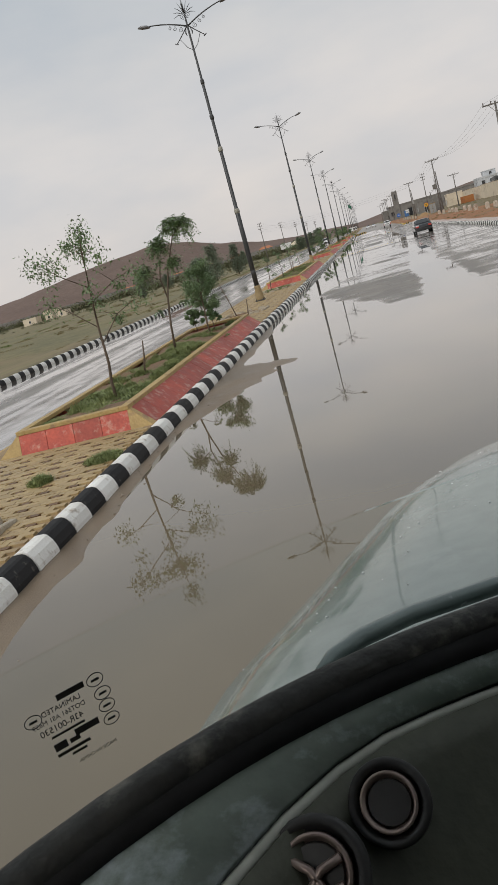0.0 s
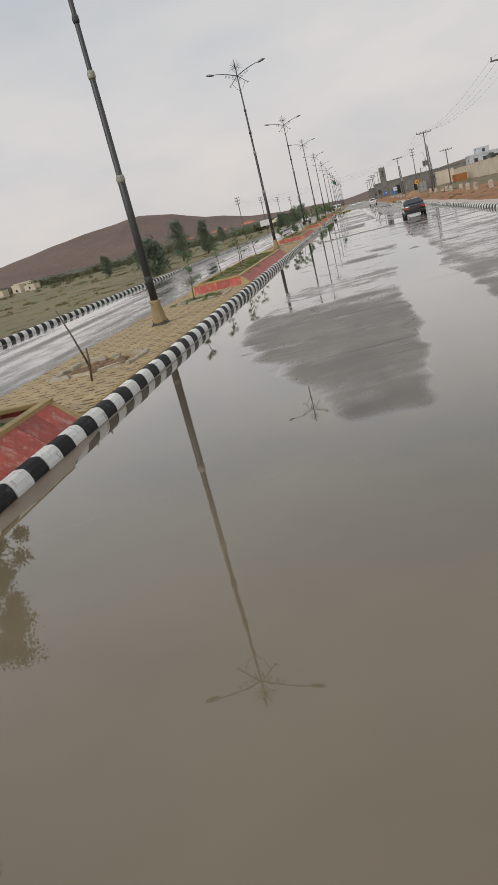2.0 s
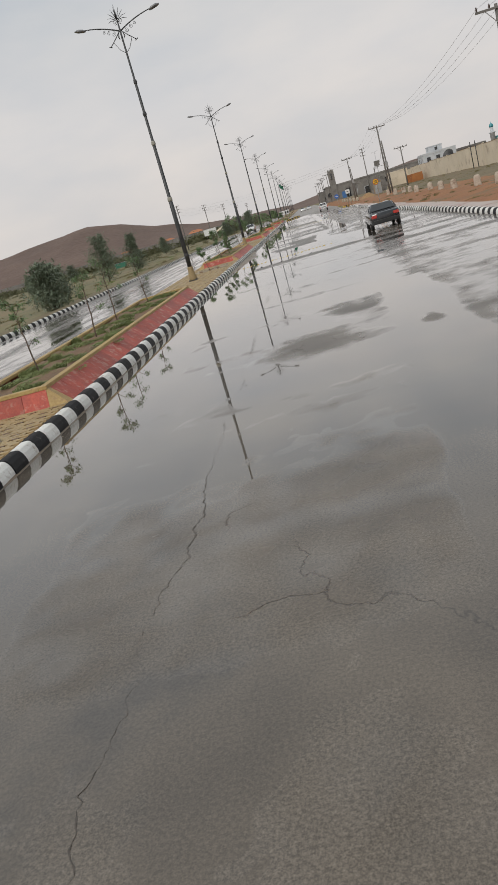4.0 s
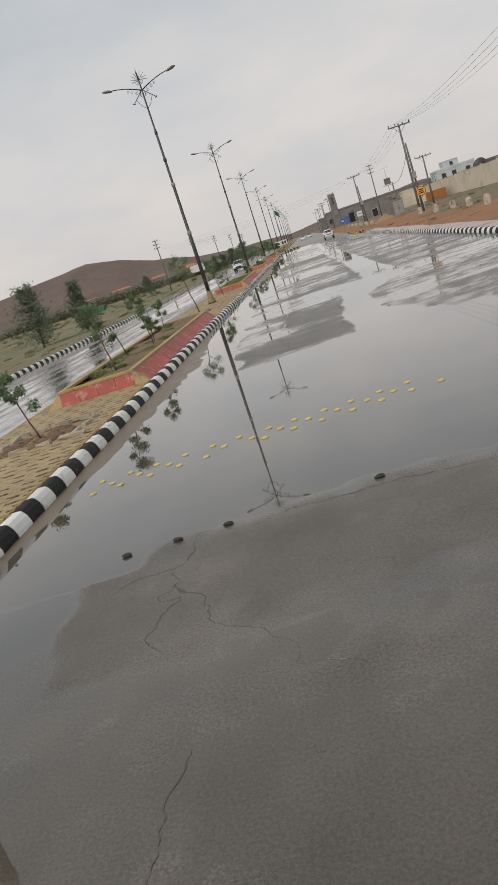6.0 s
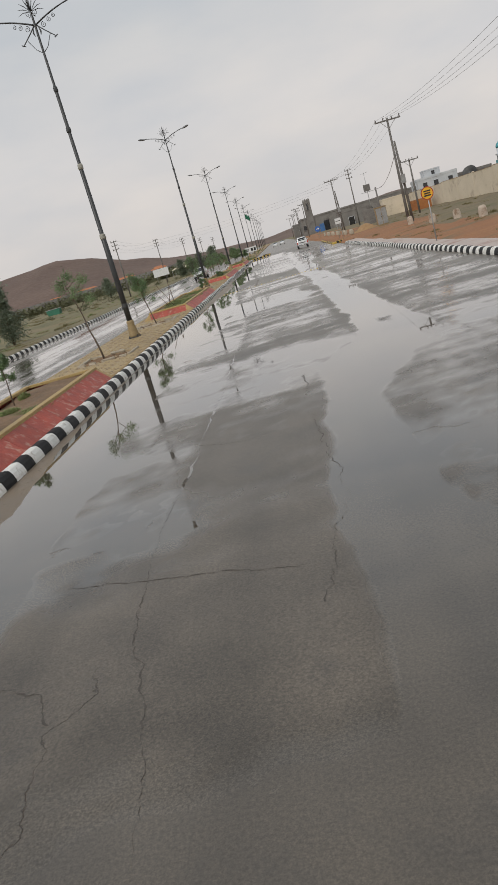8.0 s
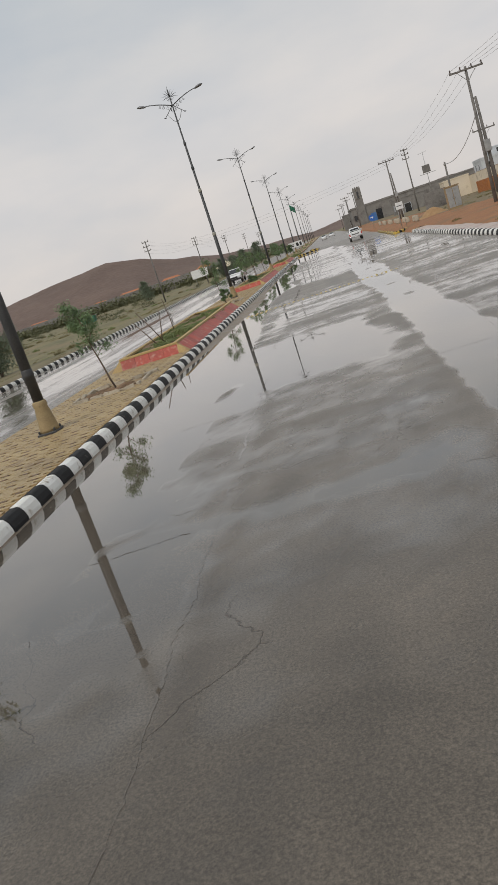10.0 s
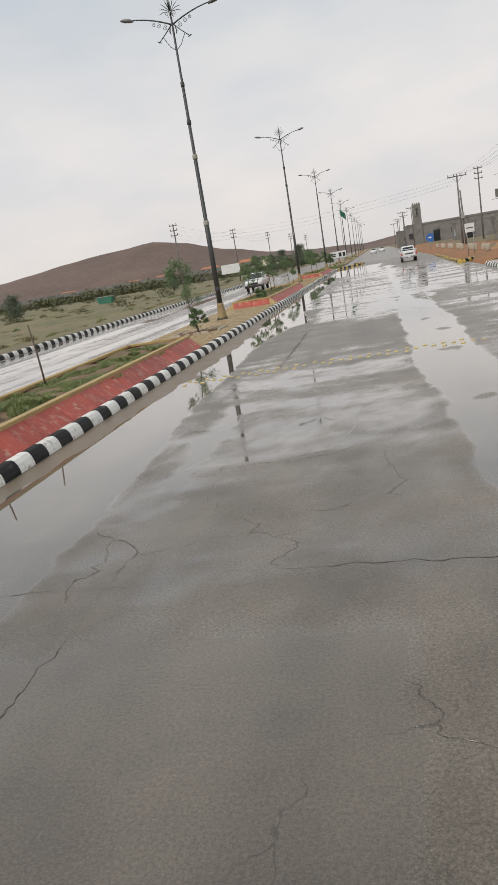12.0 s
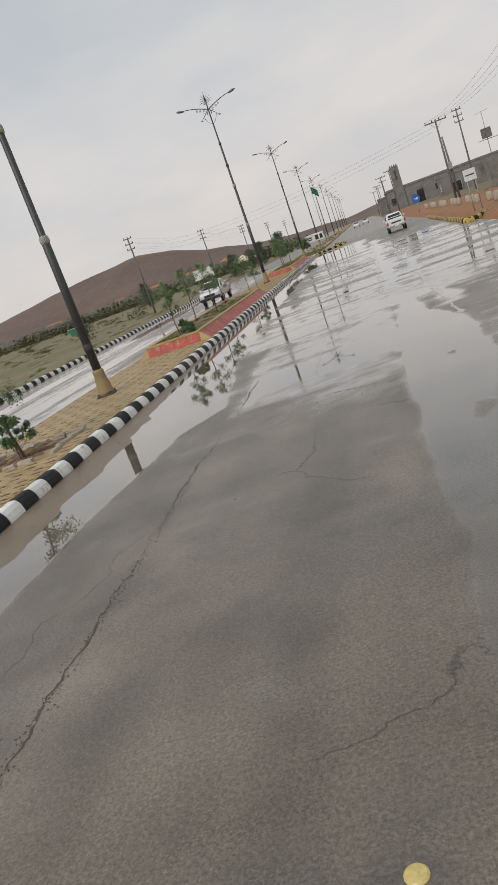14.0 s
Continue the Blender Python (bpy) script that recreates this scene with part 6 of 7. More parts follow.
for k in range(16):
    m = pose(15.4 + 0.2 * math.sin(k * 2.1), 149 + 4.0 * k, 0.42, 0, 0, 5 * math.sin(k * 1.3))
    if k < 3:
        kerb_blocks[k].matrix_basis = m
        tagged(kerb_blocks[k], "whitewashed concrete block beyond the side street", "concrete block", "concrete blocks beyond the side street")
    else:
        copy_thing(kerb_blocks[k % 3], m)


def sand_heap(m, r, h, seed, material, label):
    rng = random.Random(seed)
    bm = bmesh.new()
    top = bm.verts.new((0.1, 0, h))
    last = None
    for i, f in enumerate((0.12, 0.28, 0.46, 0.64, 0.82, 1.0)):
        z = h * (0.5 + 0.5 * math.cos(math.pi * f)) ** 1.1 - (0.15 if f == 1.0 else 0)
        ring = [bm.verts.new((r * f * math.cos(a) * (1 + rng.uniform(-0.08, 0.08)), 0.8 * r * f * math.sin(a) * (1 + rng.uniform(-0.08, 0.08)), z + rng.uniform(-0.05, 0.05)))
                for a in (2 * math.pi * k / 20 for k in range(20))]
        for k in range(20):
            if last is None:
                bm.faces.new((top, ring[k], ring[(k + 1) % 20]))
            else:
                bm.faces.new((last[k], ring[k], ring[(k + 1) % 20], last[(k + 1) % 20]))
        last = ring
    ob = tagged(part("mound", bm, material, smooth=True), label, "mound", "", "stuff")
    ob.matrix_basis = m
    return ob


sand_heap(pose(17.6, 151.5, 0.38), 2.1, 0.85, 5, surface("ochre_sand", (0.27, 0.16, 0.075), (0.39, 0.245, 0.125), 2.0, 0.9, 0.6, fine=30), "low mound of ochre sand on the verge")

for x, y, top, dbl, tiers in ((19.3, 48.5, 10.8, False, 1), (19.2, 125.8, 11.1, True, 1), (17.9, 193, 10.3, True, 1), (24.0, 217, 12.6, False, 3), (26.5, 158, 8.2, False, 1)):
    timber_pole(pose(x, y, 0.3, 0, 0, 3 if y < 190 else -2), top - 0.3, "weathered timber electricity pole with crossarm on the verge" if not dbl else "paired timber electricity pole with switch box", dbl, tiers)
for y in (209, 260, 312, 364, 416):
    timber_pole(pose(-29.3 + (y - 209) * 0.02, y, -0.6), 12.4, "timber electricity pole with three crossarms in the field", False, 3, "field electricity poles")
for y in (290, 350, 410):
    timber_pole(pose(15.5, y, 0.2), 10.5, "timber electricity pole beside the road far ahead", False, 1)
    timber_pole(pose(11.8 + 1.5, y + 4, 0.2), 9.8, "timber electricity pole beside the road far ahead", False, 1)
for dx in (-1.2, -0.4, 0.4, 1.2):
    wire((19.3 + dx, 48.5, 10.8), (19.2 + dx, 125.8, 11.1), 1.3, 0.010)
    wire((19.2 + dx, 125.8, 11.1), (17.9 + dx, 193, 10.3), 1.3, 0.010)
    wire((19.3 + dx, 48.5, 10.8), (19.2 + dx, -30, 11.2), 1.3, 0.009)
for k in range(3):
    wire((17.4, 193, 10.0 - 0.5 * k), (-28.3, 260, 11.4 - 0.85 * k), 0.9)
    for s in (-0.85, 0.85):
        wire((-29.3 + s, 209, 11.4 - 0.85 * k), (-28.3 + s, 260, 11.4 - 0.85 * k), 0.8, 0.008)
        wire((-28.3 + s, 260, 11.4 - 0.85 * k), (-27.2 + s, 312, 11.4 - 0.85 * k), 0.8, 0.008)


def round_sign(m, face, label, post_h, r=0.33):
    sign = thing("road_sign", m, label, "road sign")
    part("post", tube(bmesh.new(), [(0, 0.05, -0.2), (0, 0.05, post_h + 0.2)], 0.032, 10), STEEL_POLE, sign, "grey steel post", True)
    part("disc", lathe(bmesh.new(), [(r, -0.012), (r, 0.012)], 32, "y", (0, 0, post_h)), SIGN_RED if face is SIGN_YELLOW else face, sign, "red-rimmed sign plate" if face is SIGN_YELLOW else "sign plate")
    part("face", lathe(bmesh.new(), [(r * 0.86, -0.017), (r * 0.86, 0.0)], 32, "y", (0, 0, post_h)), face, sign, "coloured sign face")
    return sign


ys = round_sign(pose(13.25, 83.8, 0.25), SIGN_YELLOW, "round yellow warning sign with red border on post", 2.45)
for z, w in ((2.56, 0.36), (2.44, 0.30), (2.33, 0.38)):
    part("mark", block(bmesh.new(), -w / 2, w / 2, -0.024, -0.015, z - 0.035, z + 0.035), SIGN_BLACK, ys, "plain black bar of writing")
bs = round_sign(pose(13.7, 200, 0.25), SIGN_BLUE, "round blue direction sign with white arrow on post", 1.9, 0.55)
bm = bmesh.new()
hull(bm, [(-0.3, -0.03, 1.85), (0.05, -0.03, 1.85), (0.05, -0.03, 1.7), (0.35, -0.03, 1.92), (0.05, -0.03, 2.14), (0.05, -0.03, 1.99), (-0.3, -0.03, 1.99)],
     [(-0.3, -0.02, 1.85), (0.05, -0.02, 1.85), (0.05, -0.02, 1.7), (0.35, -0.02, 1.92), (0.05, -0.02, 2.14), (0.05, -0.02, 1.99), (-0.3, -0.02, 1.99)])
part("arrow", bm, SIGN_WHITE, bs, "white arrow")


def board(m, w, h, z, label, face=None):
    b = thing("sign_board", m, label, "sign board")
    for s in (-1, 1):
        part("leg", tube(bmesh.new(), [(s * w * 0.33, 0.04, -0.3), (s * w * 0.33, 0.04, z + h)], 0.03, 8), STEEL_POLE, b, "", True)
    part("panel", block(bmesh.new(), -w / 2, w / 2, -0.03, 0.03, z, z + h, 0.01), face or SIGN_WHITE, b, "blank white panel")
    return b


wb = board(pose(13.6, 146, 0.25), 0.80, 0.75, 1.95, "white square sign board on post at the side street")
part("mark", block(bmesh.new(), -0.3, 0.3, -0.04, -0.028, 2.28, 2.36), SIGN_BLACK, wb, "plain dark bar of writing")
ib = board(pose(-0.2, 190, 0.2), 2.4, 0.95, 1.3, "white board with dark marks on the end island")
for x, w, z in ((-0.62, 0.55, 1.62), (-0.62, 0.55, 1.86), (0.28, 0.42, 1.74), (0.85, 0.36, 1.74)):
    part("mark", block(bmesh.new(), x - w / 2, x + w / 2, -0.042, -0.028, z - (0.07 if x < 0 else 0.28), z + (0.07 if x < 0 else 0.28)), SIGN_BLACK, ib, "plain dark mark")
board(pose(-25.4, 235, -0.4), 4.0, 1.9, 2.0, "large blank white billboard in the field")

cab = thing("utility_cabinet", pose(19.3, 146, 0.35), "weathered beige utility cabinet with grey doors on verge", "utility cabinet")
part("body", block(bmesh.new(), -0.72, 0.72, -0.5, 0.5, 0.1, 2.4, 0.03), JOINT, cab)
part("plinth", block(bmesh.new(), -0.80, 0.80, -0.6, 0.6, -0.2, 0.1, 0.02), JOINT, cab)
part("cap", block(bmesh.new(), -0.78, 0.78, -0.56, 0.56, 2.4, 2.5, 0.02), JOINT, cab, "overhanging sheet cap")
for s in (-1, 1):
    leaf = part("door", block(bmesh.new(), s * 0.35 - 0.32, s * 0.35 + 0.32, -0.53, -0.5, 0.25, 2.3, 0.01), STEEL_POLE, cab, "grey cabinet door")
    part("handle", block(bmesh.new(), s * 0.10 - 0.02, s * 0.10 + 0.02, -0.57, -0.53, 1.1, 1.3, 0.008), SIGN_BLACK, leaf, "dark handle")
    for k in range(4):
        part("louvre", block(bmesh.new(), s * 0.35 - 0.22, s * 0.35 + 0.22, -0.545, -0.53, 1.9 + 0.08 * k, 1.94 + 0.08 * k), STEEL_POLE, leaf)
short = thing("short_pole", pose(19.5, 147.6, 0.35), "short timber pole carrying a thick cable beside the cabinet", "utility pole")
part("shaft", tube(bmesh.new(), [(0, 0, -0.4), (0.03, 0, 2.5), (0.05, 0, 5.1)], [0.13, 0.11, 0.09], 10), WOOD_POLE, short, "", True)
part("bracket", block(bmesh.new(), -0.12, 0.12, -0.16, -0.08, 4.7, 4.95, 0.01), STEEL_POLE, short, "steel cable bracket")
wire((19.2, 125.6, 7.5), (19.55, 147.5, 5.2), 0.9, 0.03, "thick dark cable from the switch box to a short pole")
for x in (32.7, 33.5):
    gp = thing("steel_post", pose(x, 124.5, 0.3), "dark upright steel post near the boundary wall", "post", "twin steel posts")
    part("shaft", tube(bmesh.new(), [(0, 0, -0.4), (0, 0, 4.3)], 0.07, 8), SIGN_BLACK, gp, "", True)
    part("foot", block(bmesh.new(), -0.2, 0.2, -0.2, 0.2, -0.3, 0.12, 0.02), JOINT, gp, "concrete foot")

mast = thing("antenna_mast", pose(27.0, 215, 0.3), "thin steel mast with a box and aerial", "mast")
part("shaft", tube(bmesh.new(), [(0, 0, -0.2), (0, 0, 10.5)], [0.09, 0.04], 8), STEEL_POLE, mast, "", True)
part("box", block(bmesh.new(), -0.7, 0.7, -0.4, 0.4, 6.6, 8.0, 0.04), WOOD_POLE, mast, "dark equipment box")
part("crossbar", tube(bmesh.new(), [(-1.4, 0, 6.4), (1.6, 0, 6.4)], 0.05, 6), STEEL_POLE, mast)
part("aerial", tube(bmesh.new(), [(-0.9, 0, 10.3), (0.9, 0, 10.5)], 0.03, 6), STEEL_POLE, mast)

# ---------------------------------------------------------------- walls and buildings
wall = thing("boundary_wall", pose(35.5, 118, 0.2), "long cream rendered boundary wall with pilasters", "wall", "", "structure")
for k in range(13):
    y = 10.6 * k
    part("wall_panel", block(bmesh.new(), 0, 0.25, y + 0.16, y + 10.44, -0.5, 3.6 + 0.06 * (k % 3), 0.01), WALL_CREAM, wall)
    part("pilaster", block(bmesh.new(), -0.04, 0.29, y - 0.16, y + 0.16, -0.5, 3.80, 0.02), WALL_CREAM, wall)
    part("coping", block(bmesh.new(), -0.03, 0.28, y + 0.17, y + 10.43, 3.6 + 0.06 * (k % 3), 3.66 + 0.06 * (k % 3), 0.008), JOINT, wall, "grey coping course")

flat_house(pose(46, 258, 0.2), 11, 10, 6.4, WALL_WHITE, "white two-storey flat-roofed house behind the wall", [(2, 4.2, 1.2, 1.4), (5, 4.2, 1.2, 1.4), (9, 4.2, 1.2, 1.4), (2, 1.6, 1.3, 1.5), (5, 1.6, 1.3, 1.5), (9, 1.6, 1.3, 1.5)],
           [(3, 4.2, 1.2, 1.4), (7, 4.2, 1.2, 1.4)])
flat_house(pose(49, 262, 6.6), 4.5, 5, 2.2, WALL_WHITE, "white stair tower on the house roof", [(2.5, 0.9, 0.9, 1.0)], (), 0.3)
minaret = thing("minaret", pose(70, 262, 0.2), "slim white minaret with a small turquoise dome", "minaret")
part("shaft", lathe(bmesh.new(), [(0.85, -0.5), (0.80, 7.2), (1.1, 7.4), (1.1, 7.7), (0.6, 7.7), (0.58, 9.2)], 12), WALL_WHITE, minaret, "white round shaft with gallery", True)
part("dome", lathe(bmesh.new(), [(0.66, 9.2), (0.74, 9.5), (0.62, 9.95), (0.35, 10.3), (0.06, 10.5), (0.03, 11.1)], 14), surface("turquoise_dome", (0.04, 0.22, 0.26), (0.07, 0.32, 0.36), 1.0, 0.4, 0.1), minaret, "turquoise dome", True)
hall = thing("prayer_hall", pose(71.5, 262, 0.2), "pale prayer hall with a turquoise band beside the minaret", "building")
TURQUOISE = surface("turquoise_render", (0.08, 0.27, 0.29), (0.13, 0.36, 0.38), 1.0, 0.6, 0.2, stain=(0.2, 0.28, 0.27), stain_amount=0.3)
part("wall", block(bmesh.new(), 0, 9, 0, 9, -0.6, 5.2, 0.03), WALL_WHITE, hall)
part("band", block(bmesh.new(), -0.12, 9.12, -0.12, 9.12, 5.2, 6.2, 0.03), TURQUOISE, hall, "turquoise parapet band")
for x in (1.5, 4.5, 7.5):
    window_part(hall, x, -0.01, 2.6, 1.1, 1.8, "y", WALL_WHITE)
low = thing("block_wall", pose(22, 190, 0.3), "low grey concrete block wall on the bank", "wall", "", "structure")
part("wall", block(bmesh.new(), 0, 3.7, 0, 0.2, -0.4, 2.8, 0.01), WALL_GREY, low)
for c in range(7):
    for k in range(9):
        part("course_block", block(bmesh.new(), 0.4 * k + (0.02 if c % 2 else 0.12), 0.4 * k + (0.40 if c % 2 else 0.50) - 0.02, -0.012, 0.0, 0.4 * c + 0.02, 0.4 * c + 0.38), WALL_GREY, low)
flat_house(pose(58.5, 266, 0.2), 10, 8, 5.2, WALL_GREY, "grey flat-roofed building behind the white house", [(2, 3.2, 1.2, 1.2), (5, 3.2, 1.2, 1.2), (8, 3.2, 1.2, 1.2)])
flat_house(pose(84, 272, 0.2), 8, 8, 5.6, WALL_CREAM, "pale flat-roofed house further behind the wall", [(2, 3.4, 1.2, 1.3), (5.5, 3.4, 1.2, 1.3)])
flat_house(pose(30.5, 221, 0.2), 5.0, 6, 3.9, WALL_CREAM, "plain cream single-storey hut beside the wall", (), [(3, 1.2, 1.0, 1.1)], 0.25)
flat_house(pose(24.0, 262, 0.2), 9, 10, 4.0, WALL_GREY, "grey single-storey building near the poles", [(3.0, 0.2, 1.6, 2.2)], [(4, 1.4, 1.4, 1.2)], 0.3)
box = thing("rusty_container", pose(31.5, 186, 0.3), "rusty orange steel container beside the wall", "container")
part("body", block(bmesh.new(), 0, 2.6, 0, 9, 0, 2.0, 0.03), RUST, box)
for k in range(14):
    part("rib", block(bmesh.new(), -0.05, 0.0, 0.3 + 0.63 * k, 0.55 + 0.63 * k, 0.15, 1.85), RUST, box)
dish = thing("satellite_dish", pose(38.0, 171.4, 4.1), "dark satellite dish behind the wall", "satellite dish")
bm = lathe(bmesh.new(), [(0.05, 0.35), (0.6, 0.28), (1.0, 0.08), (1.2, -0.12), (1.16, -0.13), (0.6, 0.22), (0.05, 0.3)], 24, "y")
part("bowl", bm, SIGN_BLACK, dish, "dark mesh bowl", True).rotation_euler = (radians(-30), 0, radians(-30))
part("mount", tube(bmesh.new(), [(0, 0.3, -4.2), (0, 0.3, 0.1)], 0.06, 8), STEEL_POLE, dish)
part("feed_arm", tube(bmesh.new(), [(0, 0.2, -0.9), (0.25, -0.75, 0.15)], 0.025, 6), STEEL_POLE, dish)

mosque = thing("stone_building", pose(15.4, 330, 0.2), "long grey stone building with a crenellated tower", "building")
part("wall", block(bmesh.new(), 0, 48, 0, 30, -0.8, 6.0, 0.03), WALL_GREY, mosque)
part("cornice", block(bmesh.new(), -0.15, 48.15, -0.15, 30.15, 6.0, 6.6, 0.04), WALL_GREY, mosque)
tower = part("tower", block(bmesh.new(), 2.3, 4.9, -0.4, 2.2, -0.5, 12.4, 0.03), WALL_GREY, mosque, "square tower with merlons")
for k in range(4):
    x = 2.3 + 0.65 * k
    for y in (-0.4, 1.7):
        part("merlon", hull(bmesh.new(), [(x, y, 12.4), (x + 0.65, y, 12.4), (x + 0.52, y, 12.75), (x + 0.325, y, 13.15), (x + 0.13, y, 12.75)], [(x, y + 0.5, 12.4), (x + 0.65, y + 0.5, 12.4), (x + 0.52, y + 0.5, 12.75), (x + 0.325, y + 0.5, 13.15), (x + 0.13, y + 0.5, 12.75)]), WALL_GREY, tower)
for x, z, w, h in ((3.6, 9.2, 0.5, 2.2),):
    window_part(mosque, x, -0.43, z, w, h, "y", WALL_GREY)
for x in (1.2, 14.5, 20, 26, 33, 40):
    window_part(mosque, x, -0.01, 2.2, 1.4, 1.6, "y", WALL_GREY)
# no opening is cut: a dark slab stands for the gateway's shaded inside
part("gateway_shade", block(bmesh.new(), 8.2, 10.2, -0.06, 0.0, 0, 3.8), DARK_OPENING, mosque, "dark slab painted as the shade inside a gateway")
part("blue_door", block(bmesh.new(), 6.4, 8.1, -0.09, -0.03, 0, 3.0, 0.01), BLUE_DOOR, mosque, "blue steel door leaf")
flat_house(pose(12.6, 352, 0.1), 6, 8, 5.0, WALL_GREY, "grey gatehouse beyond the tower", [(3, 1.5, 1.3, 1.5)])

# ---------------------------------------------------------------- left side: field wall, houses, trees
fw = thing("field_wall", pose(0, 0, 0), "long low grey block wall across the field", "wall", "", "structure")
for k in range(30):
    x = -250 + 7.5 * k
    part("wall_panel", block(bmesh.new(), x, x + 7.45, 0, 0.3, -1.2, 4.4), WALL_GREY, fw).location = (0, 430 - 0.12 * (x + 250), 0)
for k, (x, y, w, h, mat, lab) in enumerate(((-118, 480, 14, 4.2, WALL_CREAM, "cream house"), (-96, 500, 12, 4.6, WALL_WHITE, "white house"), (-140, 495, 10, 4.0, WALL_CREAM, "cream house"),
                                            (-172, 470, 12, 3.8, WALL_CREAM, "cream house"), (-74, 505, 9, 5.2, WALL_WHITE, "white house"))):
    hs = flat_house(pose(x, y, -0.6), w, 9, h, mat, f"distant {lab} with an orange roof", [(w * 0.25, 1.4, 1.2, 1.3), (w * 0.7, 1.4, 1.2, 1.3)], (), 0.2)
    bm = hull(bmesh.new(), [(-0.5, -0.5, h + 0.25), (w + 0.5, -0.5, h + 0.25), (w + 0.5, 9.5, h + 0.25), (-0.5, 9.5, h + 0.25)], [(2, 4, h + 2.0), (w - 2, 4, h + 2.0), (w - 2, 5, h + 2.0), (2, 5, h + 2.0)])
    part("roof", bm, ROOF_ORANGE, hs, "orange hipped roof")
for k, (x, y, w, h) in enumerate(((-165, 300, 7, 3.0), (-155, 304, 4, 3.8), (-147, 300, 5, 2.6), (-210, 420, 12, 5))):
    flat_house(pose(x, y, -0.6), w, 6, h, WALL_CREAM, "small unfinished cream block hut in the field", [(w * 0.5, 1.0, 0.9, 1.0)], (), 0.3)
skip = thing("green_skip", pose(-60, 250, -0.6), "green steel skip standing in the field", "skip")
part("body", hull(bmesh.new(), [(-1.6, -1, 0), (1.6, -1, 0), (1.6, 1, 0), (-1.6, 1, 0)], [(-2.0, -1.1, 1.6), (2.0, -1.1, 1.6), (2.0, 1.1, 1.6), (-2.0, 1.1, 1.6)]), surface("green_steel", (0.03, 0.14, 0.09), (0.05, 0.20, 0.13), 1, 0.6, 0.1), skip)
part("rim", block(bmesh.new(), -2.1, 2.1, -1.2, 1.2, 1.6, 1.72, 0.02), STEEL_POLE, skip)
tent = thing("canopy", pose(-28, 302, -1.0), "cream pyramid canopy on slim posts", "canopy")
bm = hull(bmesh.new(), [(-4, -4, 2.9), (4, -4, 2.9), (4, 4, 2.9), (-4, 4, 2.9)], [(-0.15, -0.15, 4.7), (0.15, -0.15, 4.7), (0.15, 0.15, 4.7), (-0.15, 0.15, 4.7)])
part("roof", bm, TENT, tent, "peaked canvas roof")
for sx in (-1, 1):
    for sy in (-1, 1):
        part("post", tube(bmesh.new(), [(sx * 3.7, sy * 3.7, -0.5), (sx * 3.7, sy * 3.7, 2.95)], 0.09, 8), STEEL_POLE, tent)

for k, (x, y, h, wd) in enumerate(((-27.2, 112, 7.6, 0.30), (-23.8, 119, 6.6, 0.24), (-18.0, 59, 4.4, 0.44), (-20.8, 69, 4.4, 0.36), (-60, 165, 5.0, 0.40), (-66, 215, 5, 0.4), (-22, 250, 5, 0.36),
                                   (-19, 275, 6, 0.3), (-24, 290, 5, 0.4), (-17, 300, 7, 0.3), (-21, 340, 7, 0.3), (-46, 262, 6, 0.36))):
    field_tree((x, y, -0.4), h, 400 + k, "dense grey-green tree at the field edge", wd)
rng = random.Random(17)
verts, faces = [], []
for k in range(260):
    a = rng.random()
    x, y = rng.uniform(-230, -16), rng.uniform(190, 425)
    s = rng.uniform(0.5, 1.5) if rng.random() < 0.4 else rng.uniform(0.3, 0.7)
    for _ in range(150):
        c = Vector((x + rng.gauss(0, 0.8) * s, y + rng.gauss(0, 0.8) * s, -0.5 + abs(rng.gauss(0.4, 0.45)) * s))
        d = Vector((rng.uniform(-1, 1), rng.uniform(-1, 1), rng.uniform(-0.6, 1))).normalized() * 0.17 * s ** 0.5
        e = d.cross(Vector((rng.uniform(-1, 1), rng.uniform(-1, 1), 1))).normalized() * 0.09 * s ** 0.5
        q = len(verts)
        verts += [tuple(c - d), tuple(c + e), tuple(c + d), tuple(c - e)]
        faces.append((q, q + 1, q + 2, q + 3))
for k in range(150):
    x, y, s = rng.uniform(-250, -22), rng.uniform(398, 424), rng.uniform(1.2, 2.6)
    y -= 0.12 * (x + 250) * 0.9
    for _ in range(150):
        c = Vector((x + rng.gauss(0, 1.3) * s, y + rng.gauss(0, 0.8) * s, -0.5 + abs(rng.gauss(0.7, 0.5)) * s))
        d = Vector((rng.uniform(-1, 1), rng.uniform(-1, 1), rng.uniform(-0.6, 1))).normalized() * 0.40 * s ** 0.5
        e = d.cross(Vector((rng.uniform(-1, 1), rng.uniform(-1, 1), 1))).normalized() * 0.25 * s ** 0.5
        q = len(verts)
        verts += [tuple(c - d), tuple(c + e), tuple(c + d), tuple(c - e)]
        faces.append((q, q + 1, q + 2, q + 3))
me = bpy.data.meshes.new("scrub")
me.from_pydata(verts, [], faces)
me.materials.append(SCRUB)
tagged(new("scrub", me), "scattered dark green scrub bushes across the far field", "bushes", "", "stuff")

# ---------------------------------------------------------------- flag, vehicles
flag = thing("flagpole", pose(-0.9, 230, 0.2), "slim pale flagpole with a drooping plain green flag", "flagpole")
part("pole", tube(bmesh.new(), [(0, 0, -0.1), (0, 0, 10.3)], [0.08, 0.04], 10), STEEL_POLE, flag, "", True)
bm = bmesh.new()
gridv = [[bm.verts.new((0.06 + 1.0 * i / 10, 0.14 * math.sin(i * 1.3) * (i / 10), 10.0 - 1.2 * j / 6 - 0.9 * (i / 10) ** 1.2)) for j in range(7)] for i in range(11)]
for i in range(10):
    for j in range(6):
        bm.faces.new((gridv[i][j], gridv[i + 1][j], gridv[i + 1][j + 1], gridv[i][j + 1]))
